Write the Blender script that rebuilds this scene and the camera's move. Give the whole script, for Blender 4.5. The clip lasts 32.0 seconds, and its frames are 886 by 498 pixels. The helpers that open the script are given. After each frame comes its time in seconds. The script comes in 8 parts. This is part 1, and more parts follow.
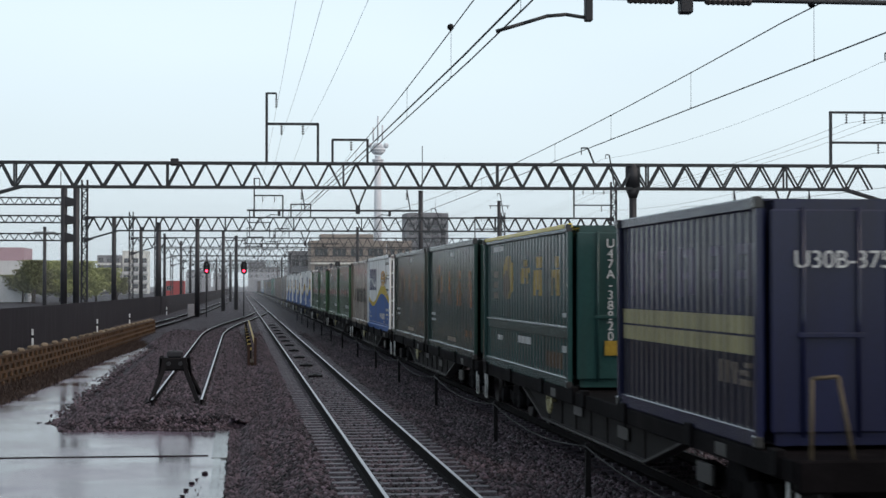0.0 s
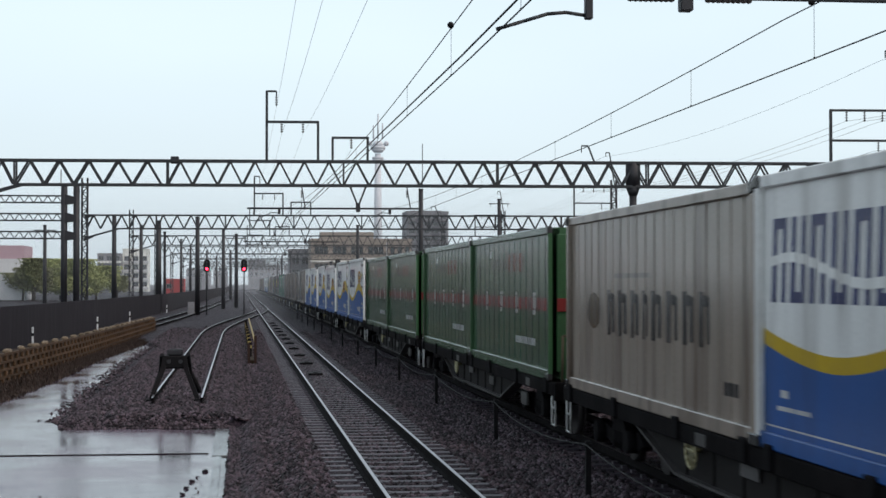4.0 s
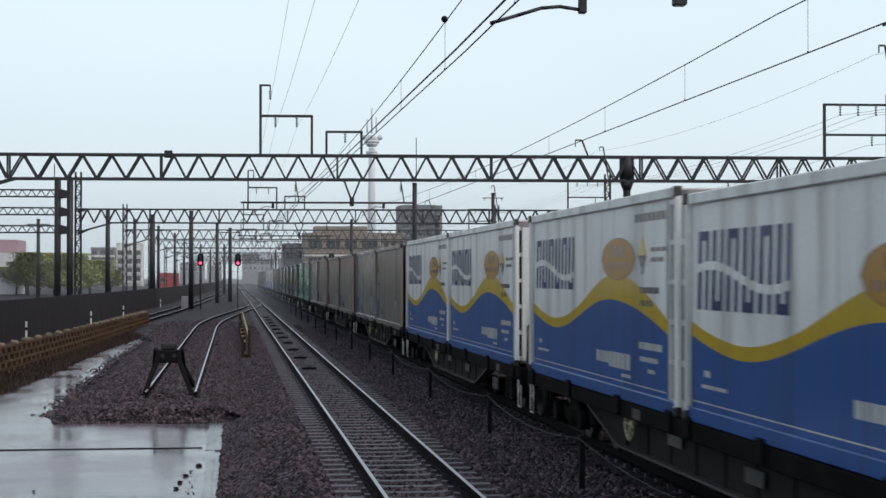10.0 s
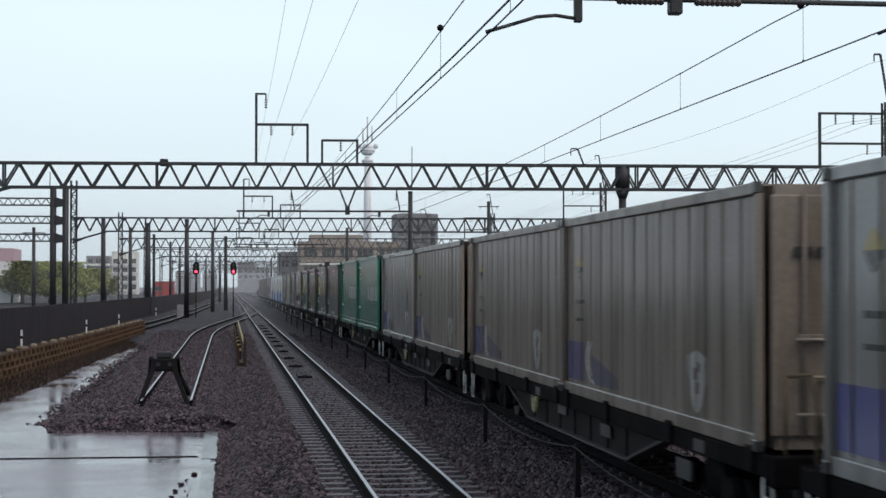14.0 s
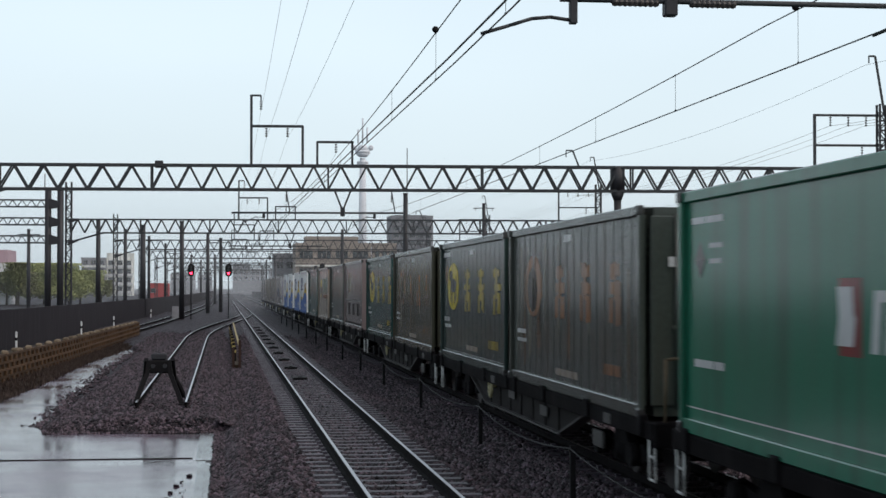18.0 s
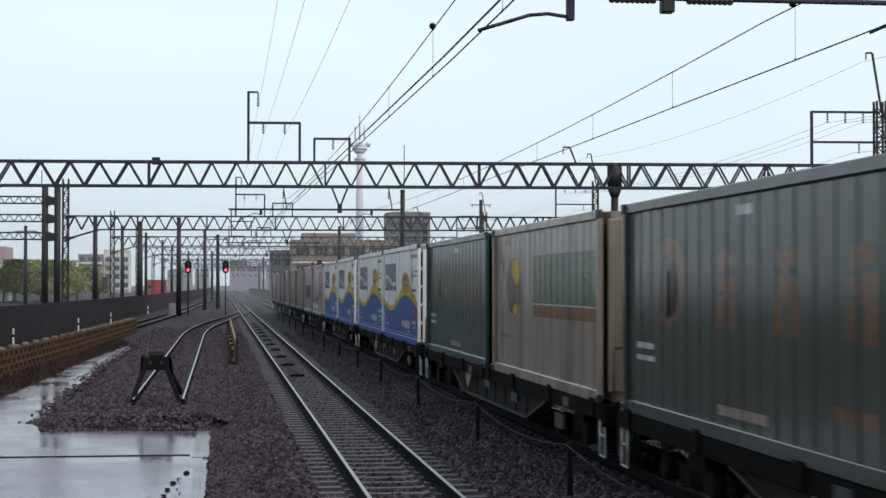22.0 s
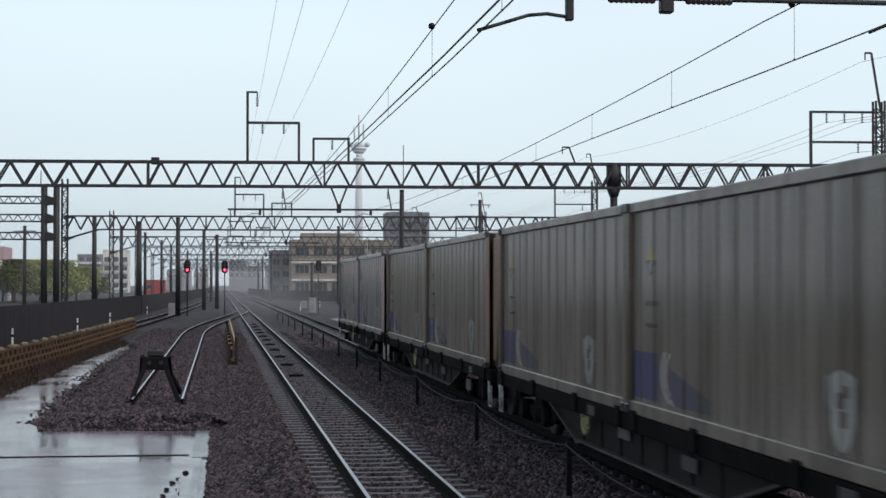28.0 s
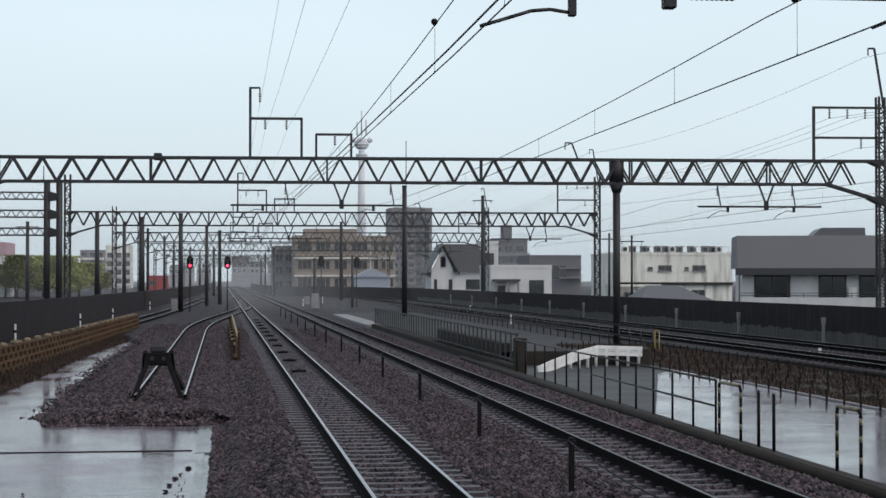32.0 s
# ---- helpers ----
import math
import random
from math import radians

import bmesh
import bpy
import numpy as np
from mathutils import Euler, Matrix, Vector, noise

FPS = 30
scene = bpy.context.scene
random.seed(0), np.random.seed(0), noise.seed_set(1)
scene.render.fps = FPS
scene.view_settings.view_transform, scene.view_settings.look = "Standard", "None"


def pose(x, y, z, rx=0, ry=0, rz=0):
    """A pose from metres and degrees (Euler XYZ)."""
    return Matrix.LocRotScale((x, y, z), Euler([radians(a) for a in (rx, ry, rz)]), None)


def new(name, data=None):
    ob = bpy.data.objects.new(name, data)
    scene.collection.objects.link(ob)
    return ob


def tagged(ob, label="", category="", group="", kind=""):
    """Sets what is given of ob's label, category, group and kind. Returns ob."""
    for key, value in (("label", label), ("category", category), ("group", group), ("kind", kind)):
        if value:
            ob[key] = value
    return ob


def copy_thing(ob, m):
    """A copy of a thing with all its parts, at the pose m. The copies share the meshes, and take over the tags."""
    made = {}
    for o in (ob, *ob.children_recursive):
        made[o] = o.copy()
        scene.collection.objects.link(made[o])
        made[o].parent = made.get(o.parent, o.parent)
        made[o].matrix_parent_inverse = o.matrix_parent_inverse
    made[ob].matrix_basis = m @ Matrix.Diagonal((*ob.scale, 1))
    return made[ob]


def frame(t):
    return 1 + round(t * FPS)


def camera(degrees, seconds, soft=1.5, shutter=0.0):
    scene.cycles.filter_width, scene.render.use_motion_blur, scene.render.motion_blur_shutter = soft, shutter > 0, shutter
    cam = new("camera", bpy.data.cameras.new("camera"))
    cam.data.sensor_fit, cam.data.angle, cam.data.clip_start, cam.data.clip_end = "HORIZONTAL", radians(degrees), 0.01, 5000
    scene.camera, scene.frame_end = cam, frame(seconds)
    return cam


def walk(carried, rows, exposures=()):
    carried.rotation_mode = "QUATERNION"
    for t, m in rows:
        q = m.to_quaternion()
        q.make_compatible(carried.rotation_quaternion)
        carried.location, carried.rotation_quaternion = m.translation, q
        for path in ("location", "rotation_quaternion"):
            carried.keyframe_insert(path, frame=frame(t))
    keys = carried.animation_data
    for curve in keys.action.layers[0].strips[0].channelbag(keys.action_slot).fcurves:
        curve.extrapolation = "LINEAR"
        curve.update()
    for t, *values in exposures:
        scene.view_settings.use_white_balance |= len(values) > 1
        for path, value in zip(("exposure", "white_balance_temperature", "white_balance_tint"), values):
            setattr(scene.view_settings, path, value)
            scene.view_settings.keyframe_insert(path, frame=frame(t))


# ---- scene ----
# Railway yard seen from the end of a station platform on a wet, overcast day.
# x: across the tracks to the right, y: along the tracks away from the camera, z: up; rail top of the first track at z = 0.

# ---- camera ----
EYE = (0.0, 0.0, 2.43)
cam = camera(29.04, 32.0, soft=1.5, shutter=0.35)
# seconds, tilt up and turn to the right of the track's line, degrees
PATH = [
    (0, 1.218, 6.811), (0.5, 1.220, 6.784), (1, 1.099, 6.839), (1.5, 1.156, 6.788), (2, 1.216, 6.754), (2.5, 1.214, 6.695),
    (3, 1.213, 6.667), (3.5, 1.218, 6.755), (5.5, 0.785, 6.875), (6, 0.807, 7.048), (6.5, 0.839, 7.099), (7, 0.869, 7.014),
    (7.5, 0.868, 6.986), (8, 0.866, 7.045), (8.5, 0.923, 6.986), (9, 0.934, 7.073), (9.5, 0.956, 7.014), (10, 0.955, 7.013),
    (10.5, 0.954, 7.097), (11, 1.038, 7.042), (11.5, 0.928, 7.047), (12, 0.812, 7.094), (12.5, 0.721, 7.187), (13, 0.895, 7.104),
    (13.5, 1.190, 7.101), (14, 1.241, 7.158), (14.5, 1.183, 7.186), (16.5, 1.345, 7.197), (17, 1.230, 7.320), (17.5, 1.299, 7.270),
    (18, 1.297, 7.320), (18.5, 1.243, 7.323), (19, 1.124, 7.415), (19.5, 1.107, 7.444), (20, 1.143, 7.405), (20.5, 1.153, 7.417),
    (21, 1.154, 7.464), (21.5, 1.131, 7.472), (22, 1.187, 7.417), (22.5, 1.211, 7.410), (23, 1.155, 7.446), (23.5, 1.127, 7.501),
    (24, 1.209, 7.446), (24.5, 1.329, 7.397), (25, 1.297, 7.511), (25.5, 1.304, 7.417), (27.5, 1.361, 7.414), (28, 1.186, 7.445),
    (28.5, 1.037, 7.329), (29, 1.037, 7.276), (29.5, 1.021, 7.360), (30, 0.981, 7.473), (30.5, 1.010, 7.447), (31, 1.040, 7.300),
    (31.5, 1.068, 7.324), (32, 1.043, 7.355),
]
EXPOSURES = [(0, 0.07), (1, 0.13), (3, 0.10), (6, 0.08), (8, 0.09), (10, 0.02), (12, 0.03), (14, 0.08), (17, 0.02), (20, 0.09), (21, 0.11), (23, 0.07), (25, -0.02), (28, 0.02), (30, 0.05), (32, -0.04)]
walk(cam, [(t, pose(*EYE, 90 + tilt, 0, -turn)) for t, tilt, turn in PATH], EXPOSURES)

# ---- world and light ----
world = bpy.data.worlds.new("overcast")
scene.world = world
world.use_nodes = True
wn, wl = world.node_tree.nodes, world.node_tree.links
wn.clear()
sky = wn.new("ShaderNodeTexSky")
sky.sky_type = "NISHITA"
sky.sun_disc = False
sky.sun_elevation = radians(50)
sky.sun_rotation = radians(130)
sky.dust_density = 6.0
sky.ozone_density = 1.0
sky_bg = wn.new("ShaderNodeBackground")
sky_bg.inputs["Strength"].default_value = 0.05
wl.new(sky.outputs[0], sky_bg.inputs["Color"])
cloud_co = wn.new("ShaderNodeTexCoord")
cloud_map = wn.new("ShaderNodeMapping")
cloud_map.inputs["Scale"].default_value = (1.0, 1.0, 3.0)
cloud_tex = wn.new("ShaderNodeTexNoise")
cloud_tex.inputs["Scale"].default_value = 1.6
cloud_tex.inputs["Detail"].default_value = 3.0
cloud_ramp = wn.new("ShaderNodeValToRGB")
cloud_ramp.color_ramp.elements[0].color = (0.69, 0.805, 0.87, 1)
cloud_ramp.color_ramp.elements[1].color = (0.785, 0.915, 0.99, 1)
cloud_ramp.color_ramp.elements[0].position = 0.3
cloud_ramp.color_ramp.elements[1].position = 0.7
cloud_bg = wn.new("ShaderNodeBackground")
cloud_bg.inputs["Strength"].default_value = 0.88
wl.new(cloud_co.outputs["Generated"], cloud_map.inputs[0])
wl.new(cloud_map.outputs[0], cloud_tex.inputs["Vector"])
wl.new(cloud_tex.outputs[0], cloud_ramp.inputs[0])
# the cloud deck is brightest low over the horizon and heavier overhead
deck_sep = wn.new("ShaderNodeSeparateXYZ")
wl.new(cloud_co.outputs["Generated"], deck_sep.inputs[0])
deck_ramp = wn.new("ShaderNodeValToRGB")
deck_ramp.color_ramp.elements[0].position, deck_ramp.color_ramp.elements[1].position = 0.15, 0.75
deck_ramp.color_ramp.elements[0].color, deck_ramp.color_ramp.elements[1].color = (1, 1, 1, 1), (0.36, 0.35, 0.34, 1)
wl.new(deck_sep.outputs[2], deck_ramp.inputs[0])
deck_mul = wn.new("ShaderNodeMix")
deck_mul.data_type, deck_mul.blend_type = "RGBA", "MULTIPLY"
deck_mul.inputs["Factor"].default_value = 1.0
wl.new(cloud_ramp.outputs[0], deck_mul.inputs["A"])
wl.new(deck_ramp.outputs[0], deck_mul.inputs["B"])
wl.new(deck_mul.outputs["Result"], cloud_bg.inputs["Color"])
sky_add = wn.new("ShaderNodeAddShader")
wl.new(sky_bg.outputs[0], sky_add.inputs[0])
wl.new(cloud_bg.outputs[0], sky_add.inputs[1])
sky_out = wn.new("ShaderNodeOutputWorld")
wl.new(sky_add.outputs[0], sky_out.inputs[0])

sun_data = bpy.data.lights.new("sun", "SUN")
sun_data.energy, sun_data.angle, sun_data.color = 0.7, radians(35), (1.0, 0.88, 0.86)
sun = new("sun", sun_data)
sun.rotation_euler = (radians(40), 0, radians(50))
scene.view_settings.exposure = 0.0

# ---- materials ----


def material(name, colour, rough=0.6, metal=0.0, spread=0.25, scale=3.0, fine=40.0, bump=0.1, stain=None, stain_amount=0.4,
             streak=False, vary=0.0, coat=0.0, spec=0.5):
    """A procedural surface: base colour with coarse and fine variation, optional stains (vertical streaks) and bump, in metres."""
    m = bpy.data.materials.new(name)
    m.use_nodes = True
    nt = m.node_tree
    n, l = nt.nodes, nt.links
    bsdf = n["Principled BSDF"]
    co = n.new("ShaderNodeTexCoord")
    big = n.new("ShaderNodeTexNoise")
    big.inputs["Scale"].default_value, big.inputs["Detail"].default_value = scale, 4
    small = n.new("ShaderNodeTexNoise")
    small.inputs["Scale"].default_value, small.inputs["Detail"].default_value = fine, 3
    l.new(co.outputs["Object"], small.inputs["Vector"])
    if streak:
        mp = n.new("ShaderNodeMapping")
        mp.inputs["Scale"].default_value = (2.2, 2.2, 0.22)
        l.new(co.outputs["Object"], mp.inputs[0])
        l.new(mp.outputs[0], big.inputs["Vector"])
    else:
        l.new(co.outputs["Object"], big.inputs["Vector"])
    add = n.new("ShaderNodeMath")
    add.operation = "MULTIPLY_ADD"
    add.inputs[1].default_value = 0.45
    l.new(small.outputs[0], add.inputs[0])
    half = n.new("ShaderNodeMath")
    half.operation = "MULTIPLY"
    half.inputs[1].default_value = 0.55
    l.new(big.outputs[0], half.inputs[0])
    l.new(half.outputs[0], add.inputs[2])
    ramp = n.new("ShaderNodeValToRGB")
    ramp.color_ramp.elements[0].position, ramp.color_ramp.elements[1].position = 0.3, 0.72
    ramp.color_ramp.elements[0].color = (*[c * (1 - spread) for c in colour], 1)
    ramp.color_ramp.elements[1].color = (*[min(1, c * (1 + spread)) for c in colour], 1)
    l.new(add.outputs[0], ramp.inputs[0])
    out = ramp.outputs[0]
    if vary:
        info = n.new("ShaderNodeObjectInfo")
        hsv = n.new("ShaderNodeHueSaturation")
        mr = n.new("ShaderNodeMapRange")
        mr.inputs[3].default_value, mr.inputs[4].default_value = 1 - vary, 1 + vary
        l.new(info.outputs["Random"], mr.inputs[0])
        l.new(mr.outputs[0], hsv.inputs["Value"])
        l.new(out, hsv.inputs["Color"])
        out = hsv.outputs[0]
    if stain:
        blot = n.new("ShaderNodeTexNoise")
        blot.inputs["Scale"].default_value, blot.inputs["Detail"].default_value = scale * 0.8 + 0.7, 6
        mp2 = n.new("ShaderNodeMapping")
        mp2.inputs["Location"].default_value = (7.1, 3.3, 1.7)
        mp2.inputs["Scale"].default_value = (1.6, 1.6, 0.2) if streak else (1, 1, 1)
        l.new(co.outputs["Object"], mp2.inputs[0])
        l.new(mp2.outputs[0], blot.inputs["Vector"])
        mask = n.new("ShaderNodeMapRange")
        mask.inputs[1].default_value, mask.inputs[2].default_value = 0.48, 0.72
        mask.inputs[4].default_value = stain_amount
        l.new(blot.outputs[0], mask.inputs[0])
        mix = n.new("ShaderNodeMix")
        mix.data_type = "RGBA"
        l.new(mask.outputs[0], mix.inputs["Factor"])
        l.new(out, mix.inputs["A"])
        mix.inputs["B"].default_value = (*stain, 1)
        out = mix.outputs["Result"]
    l.new(out, bsdf.inputs["Base Color"])
    rr = n.new("ShaderNodeMapRange")
    rr.inputs[3].default_value, rr.inputs[4].default_value = max(0.02, rough - 0.12), min(1, rough + 0.12)
    l.new(big.outputs[0], rr.inputs[0])
    l.new(rr.outputs[0], bsdf.inputs["Roughness"])
    bsdf.inputs["Metallic"].default_value = metal
    bsdf.inputs["Specular IOR Level"].default_value = spec
    bsdf.inputs["Coat Weight"].default_value = coat
    bsdf.inputs["Coat Roughness"].default_value = 0.1
    if bump:
        bp = n.new("ShaderNodeBump")
        bp.inputs["Strength"].default_value = bump
        bp.inputs["Distance"].default_value = 0.01
        l.new(small.outputs[0], bp.inputs["Height"])
        l.new(bp.outputs[0], bsdf.inputs["Normal"])
    return m


def gravel_material(name, dark, light, cell=18.0, bump=0.9):
    """Crushed stone: Voronoi cells with a tone each and deep relief between them."""
    m = bpy.data.materials.new(name)
    m.use_nodes = True
    n, l = m.node_tree.nodes, m.node_tree.links
    bsdf = n["Principled BSDF"]
    co = n.new("ShaderNodeTexCoord")
    vor = n.new("ShaderNodeTexVoronoi")
    vor.inputs["Scale"].default_value = cell
    l.new(co.outputs["Object"], vor.inputs["Vector"])
    big = n.new("ShaderNodeTexNoise")
    big.inputs["Scale"].default_value, big.inputs["Detail"].default_value = 0.5, 5
    l.new(co.outputs["Object"], big.inputs["Vector"])
    sep = n.new("ShaderNodeSeparateColor")
    l.new(vor.outputs["Color"], sep.inputs[0])
    mid = n.new("ShaderNodeTexNoise")
    mid.inputs["Scale"].default_value, mid.inputs["Detail"].default_value = 2.6, 7
    mid.inputs["Roughness"].default_value = 0.75
    l.new(co.outputs["Object"], mid.inputs["Vector"])
    patch = n.new("ShaderNodeMapRange")
    patch.inputs[1].default_value, patch.inputs[2].default_value = 0.36, 0.64
    patch.inputs[3].default_value, patch.inputs[4].default_value = 0.25, 1.5
    l.new(mid.outputs[0], patch.inputs[0])
    toned = n.new("ShaderNodeMath")
    toned.operation = "MULTIPLY"
    l.new(sep.outputs[0], toned.inputs[0])
    l.new(patch.outputs[0], toned.inputs[1])
    mixv = n.new("ShaderNodeMath")
    mixv.operation = "MULTIPLY"
    l.new(toned.outputs[0], mixv.inputs[0])
    mr = n.new("ShaderNodeMapRange")
    mr.inputs[1].default_value, mr.inputs[2].default_value = 0.3, 0.7
    mr.inputs[3].default_value, mr.inputs[4].default_value = 0.45, 1.3
    l.new(big.outputs[0], mr.inputs[0])
    l.new(mr.outputs[0], mixv.inputs[1])
    ramp = n.new("ShaderNodeValToRGB")
    ramp.color_ramp.elements[0].color, ramp.color_ramp.elements[1].color = (*dark, 1), (*light, 1)
    l.new(mixv.outputs[0], ramp.inputs[0])
    l.new(ramp.outputs[0], bsdf.inputs["Base Color"])
    bsdf.inputs["Roughness"].default_value = 0.6
    bsdf.inputs["Specular IOR Level"].default_value = 0.12
    inv = n.new("ShaderNodeMath")
    inv.operation = "SUBTRACT"
    inv.inputs[0].default_value = 1.0
    l.new(vor.outputs["Distance"], inv.inputs[1])
    bp = n.new("ShaderNodeBump")
    bp.inputs["Strength"].default_value, bp.inputs["Distance"].default_value = bump, 0.05
    l.new(inv.outputs[0], bp.inputs["Height"])
    l.new(bp.outputs[0], bsdf.inputs["Normal"])
    return m


GRAVEL = gravel_material("wet_ballast", (0.0078, 0.0056, 0.0075), (0.068, 0.0495, 0.0645))
EARTH = gravel_material("yard_ground", (0.0074, 0.0054, 0.0072), (0.040, 0.0285, 0.038), cell=9.0, bump=0.6)
RAIL_STEEL = material("worn_rail_head", (0.50, 0.49, 0.51), 0.36, 1.0, 0.12, 2, 30, 0.03)
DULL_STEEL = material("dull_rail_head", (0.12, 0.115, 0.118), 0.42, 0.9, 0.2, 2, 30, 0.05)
# rust taken nearly to black, so the colour holds the web's shade too
RAIL_RUST_SHADE = material("rusty_shaded_rail_web", (0.007, 0.0055, 0.006), 0.8, 0, 0.35, 4, 60, 0.3, spec=0.05)
SLEEPER = material("concrete_sleeper", (0.054, 0.043, 0.057), 0.5, 0, 0.5, 5, 50, 0.4, vary=0.25)
STEEL = material("grey_green_steel", (0.032, 0.036, 0.041), 0.6, 0.1, 0.3, 2, 30, 0.1, stain=(0.05, 0.03, 0.02), stain_amount=0.3)
STEEL_DARK = material("dark_steel", (0.024, 0.0235, 0.028), 0.55, 0.1, 0.3, 2, 30, 0.1)
WIRE = material("oxidised_wire", (0.03, 0.035, 0.035), 0.6, 0.3, 0.1, 1, 20, 0)
PORCELAIN = material("brown_porcelain", (0.05, 0.045, 0.045), 0.3, 0, 0.2, 8, 40, 0)
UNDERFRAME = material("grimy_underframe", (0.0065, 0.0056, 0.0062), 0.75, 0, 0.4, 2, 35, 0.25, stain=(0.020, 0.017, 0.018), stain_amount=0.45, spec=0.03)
CONCRETE = material("weathered_concrete", (0.105, 0.10, 0.098), 0.6, 0, 0.3, 1.2, 30, 0.3, stain=(0.05, 0.048, 0.045), stain_amount=0.6, streak=True)
CONCRETE_LIGHT = material("pale_concrete", (0.25, 0.245, 0.262), 0.6, 0, 0.25, 2, 30, 0.3, stain=(0.12, 0.11, 0.10))
WALL_DARK = material("soot_dark_wall", (0.025, 0.021, 0.0255), 0.8, 0, 0.35, 1.5, 20, 0.2, stain=(0.055, 0.049, 0.054), stain_amount=0.5, streak=True, spec=0.12)
WET_SLAB = material("wet_concrete_slab", (0.10, 0.10, 0.105), 0.22, 0, 0.25, 0.7, 8, 0.05, stain=(0.07, 0.068, 0.066), stain_amount=0.6, spec=0.7)
TIMBER = material("rotten_brown_timber", (0.050, 0.034, 0.021), 0.85, 0, 0.45, 3, 30, 0.5, stain=(0.02, 0.017, 0.014), stain_amount=0.6, vary=0.3, spec=0.15)
WET_ASPHALT = material("wet_grey_asphalt", (0.038, 0.036, 0.038), 0.5, 0, 0.3, 0.8, 30, 0.2, stain=(0.02, 0.02, 0.02), stain_amount=0.6, spec=0.2)
ROAD = material("wet_grimy_road", (0.032, 0.027, 0.028), 0.6, 0, 0.35, 0.5, 12, 0.15, stain=(0.018, 0.016, 0.016), stain_amount=0.7, spec=0.15)
MOSSY = material("mossy_kerb_concrete", (0.036, 0.031, 0.028), 0.75, 0, 0.4, 2, 30, 0.4, stain=(0.02, 0.022, 0.015), stain_amount=0.7, spec=0.15)
OCHRE_DARK = material("rusty_ochre_block", (0.098, 0.057, 0.032), 0.8, 0, 0.45, 4, 30, 0.4, stain=(0.03, 0.02, 0.014), stain_amount=0.7, vary=0.35, spec=0.2)
OCHRE = material("ochre_capping_stone", (0.19, 0.145, 0.10), 0.8, 0, 0.4, 4, 30, 0.4, stain=(0.05, 0.04, 0.03), vary=0.3, spec=0.2)
YELLOW = material("faded_yellow_paint", (0.40, 0.30, 0.09), 0.6, 0, 0.3, 4, 40, 0.1, stain=(0.06, 0.04, 0.03), stain_amount=0.6)
WHITE_STEEL = material("white_painted_steel", (0.80, 0.82, 0.83), 0.45, 0, 0.12, 3, 40, 0.05, stain=(0.3, 0.28, 0.25), stain_amount=0.4)
RUST = material("rusty_iron", (0.042, 0.020, 0.015), 0.85, 0.1, 0.4, 5, 50, 0.4)
BLACK = material("black_iron", (0.0085, 0.0075, 0.0085), 0.6, 0, 0.3, 5, 40, 0.1, spec=0.15)


def water_material():
    m = bpy.data.materials.new("puddle_water")
    m.use_nodes = True
    n, l = m.node_tree.nodes, m.node_tree.links
    b = n["Principled BSDF"]
    b.inputs["Base Color"].default_value = (0.055, 0.052, 0.06, 1)
    b.inputs["Roughness"].default_value = 0.13
    b.inputs["IOR"].default_value = 1.31
    co = n.new("ShaderNodeTexCoord")
    mp = n.new("ShaderNodeMapping")
    mp.inputs["Scale"].default_value = (0.7, 3.5, 1.0)
    t = n.new("ShaderNodeTexNoise")
    t.inputs["Scale"].default_value, t.inputs["Detail"].default_value = 1.4, 3
    l.new(co.outputs["Object"], mp.inputs[0])
    l.new(mp.outputs[0], t.inputs["Vector"])
    mp2 = n.new("ShaderNodeMapping")
    mp2.inputs["Scale"].default_value = (0.45, 0.5, 1.0)
    film = n.new("ShaderNodeTexNoise")
    film.inputs["Scale"].default_value, film.inputs["Detail"].default_value = 1.0, 5
    l.new(co.outputs["Object"], mp2.inputs[0])
    l.new(mp2.outputs[0], film.inputs["Vector"])
    silt = n.new("ShaderNodeValToRGB")
    silt.color_ramp.elements[0].position, silt.color_ramp.elements[1].position = 0.38, 0.66
    silt.color_ramp.elements[0].color, silt.color_ramp.elements[1].color = (0.055, 0.038, 0.054, 1), (0.15, 0.108, 0.145, 1)
    l.new(film.outputs[0], silt.inputs[0])
    l.new(silt.outputs[0], b.inputs["Base Color"])
    rr = n.new("ShaderNodeMapRange")
    rr.inputs[1].default_value, rr.inputs[2].default_value = 0.35, 0.7
    rr.inputs[3].default_value, rr.inputs[4].default_value = 0.07, 0.22
    l.new(film.outputs[0], rr.inputs[0])
    l.new(rr.outputs[0], b.inputs["Roughness"])
    bp = n.new("ShaderNodeBump")
    bp.inputs["Strength"].default_value, bp.inputs["Distance"].default_value = 0.3, 0.012
    l.new(t.outputs[0], bp.inputs["Height"])
    l.new(bp.outputs[0], b.inputs["Normal"])
    return m


def glow_material(name, colour, power):
    m = bpy.data.materials.new(name)
    m.use_nodes = True
    b = m.node_tree.nodes["Principled BSDF"]
    b.inputs["Base Color"].default_value = (*colour, 1)
    b.inputs["Emission Color"].default_value = (*colour, 1)
    b.inputs["Emission Strength"].default_value = power
    return m


WATER = water_material()
RED_LIGHT = glow_material("red_signal_light", (1.0, 0.03, 0.07), 8.0)
GLASS_DARK = material("dark_window_glass", (0.015, 0.017, 0.02), 0.08, 0, 0.2, 2, 10, 0, spec=0.8)

# ---- mesh helpers ----


def part(name, bm, mat, parent=None, label="", smooth=False):
    """Link a bmesh as one mesh object, under a thing or a part if given."""
    me = bpy.data.meshes.new(name)
    bm.to_mesh(me)
    bm.free()
    if smooth:
        me.polygons.foreach_set("use_smooth", [True] * len(me.polygons))
    mats = mat if isinstance(mat, (list, tuple)) else [mat]
    for one in mats:
        me.materials.append(one)
    ob = new(name, me)
    if parent is not None:
        ob.parent = parent
    if label:
        tagged(ob, label)
    return ob


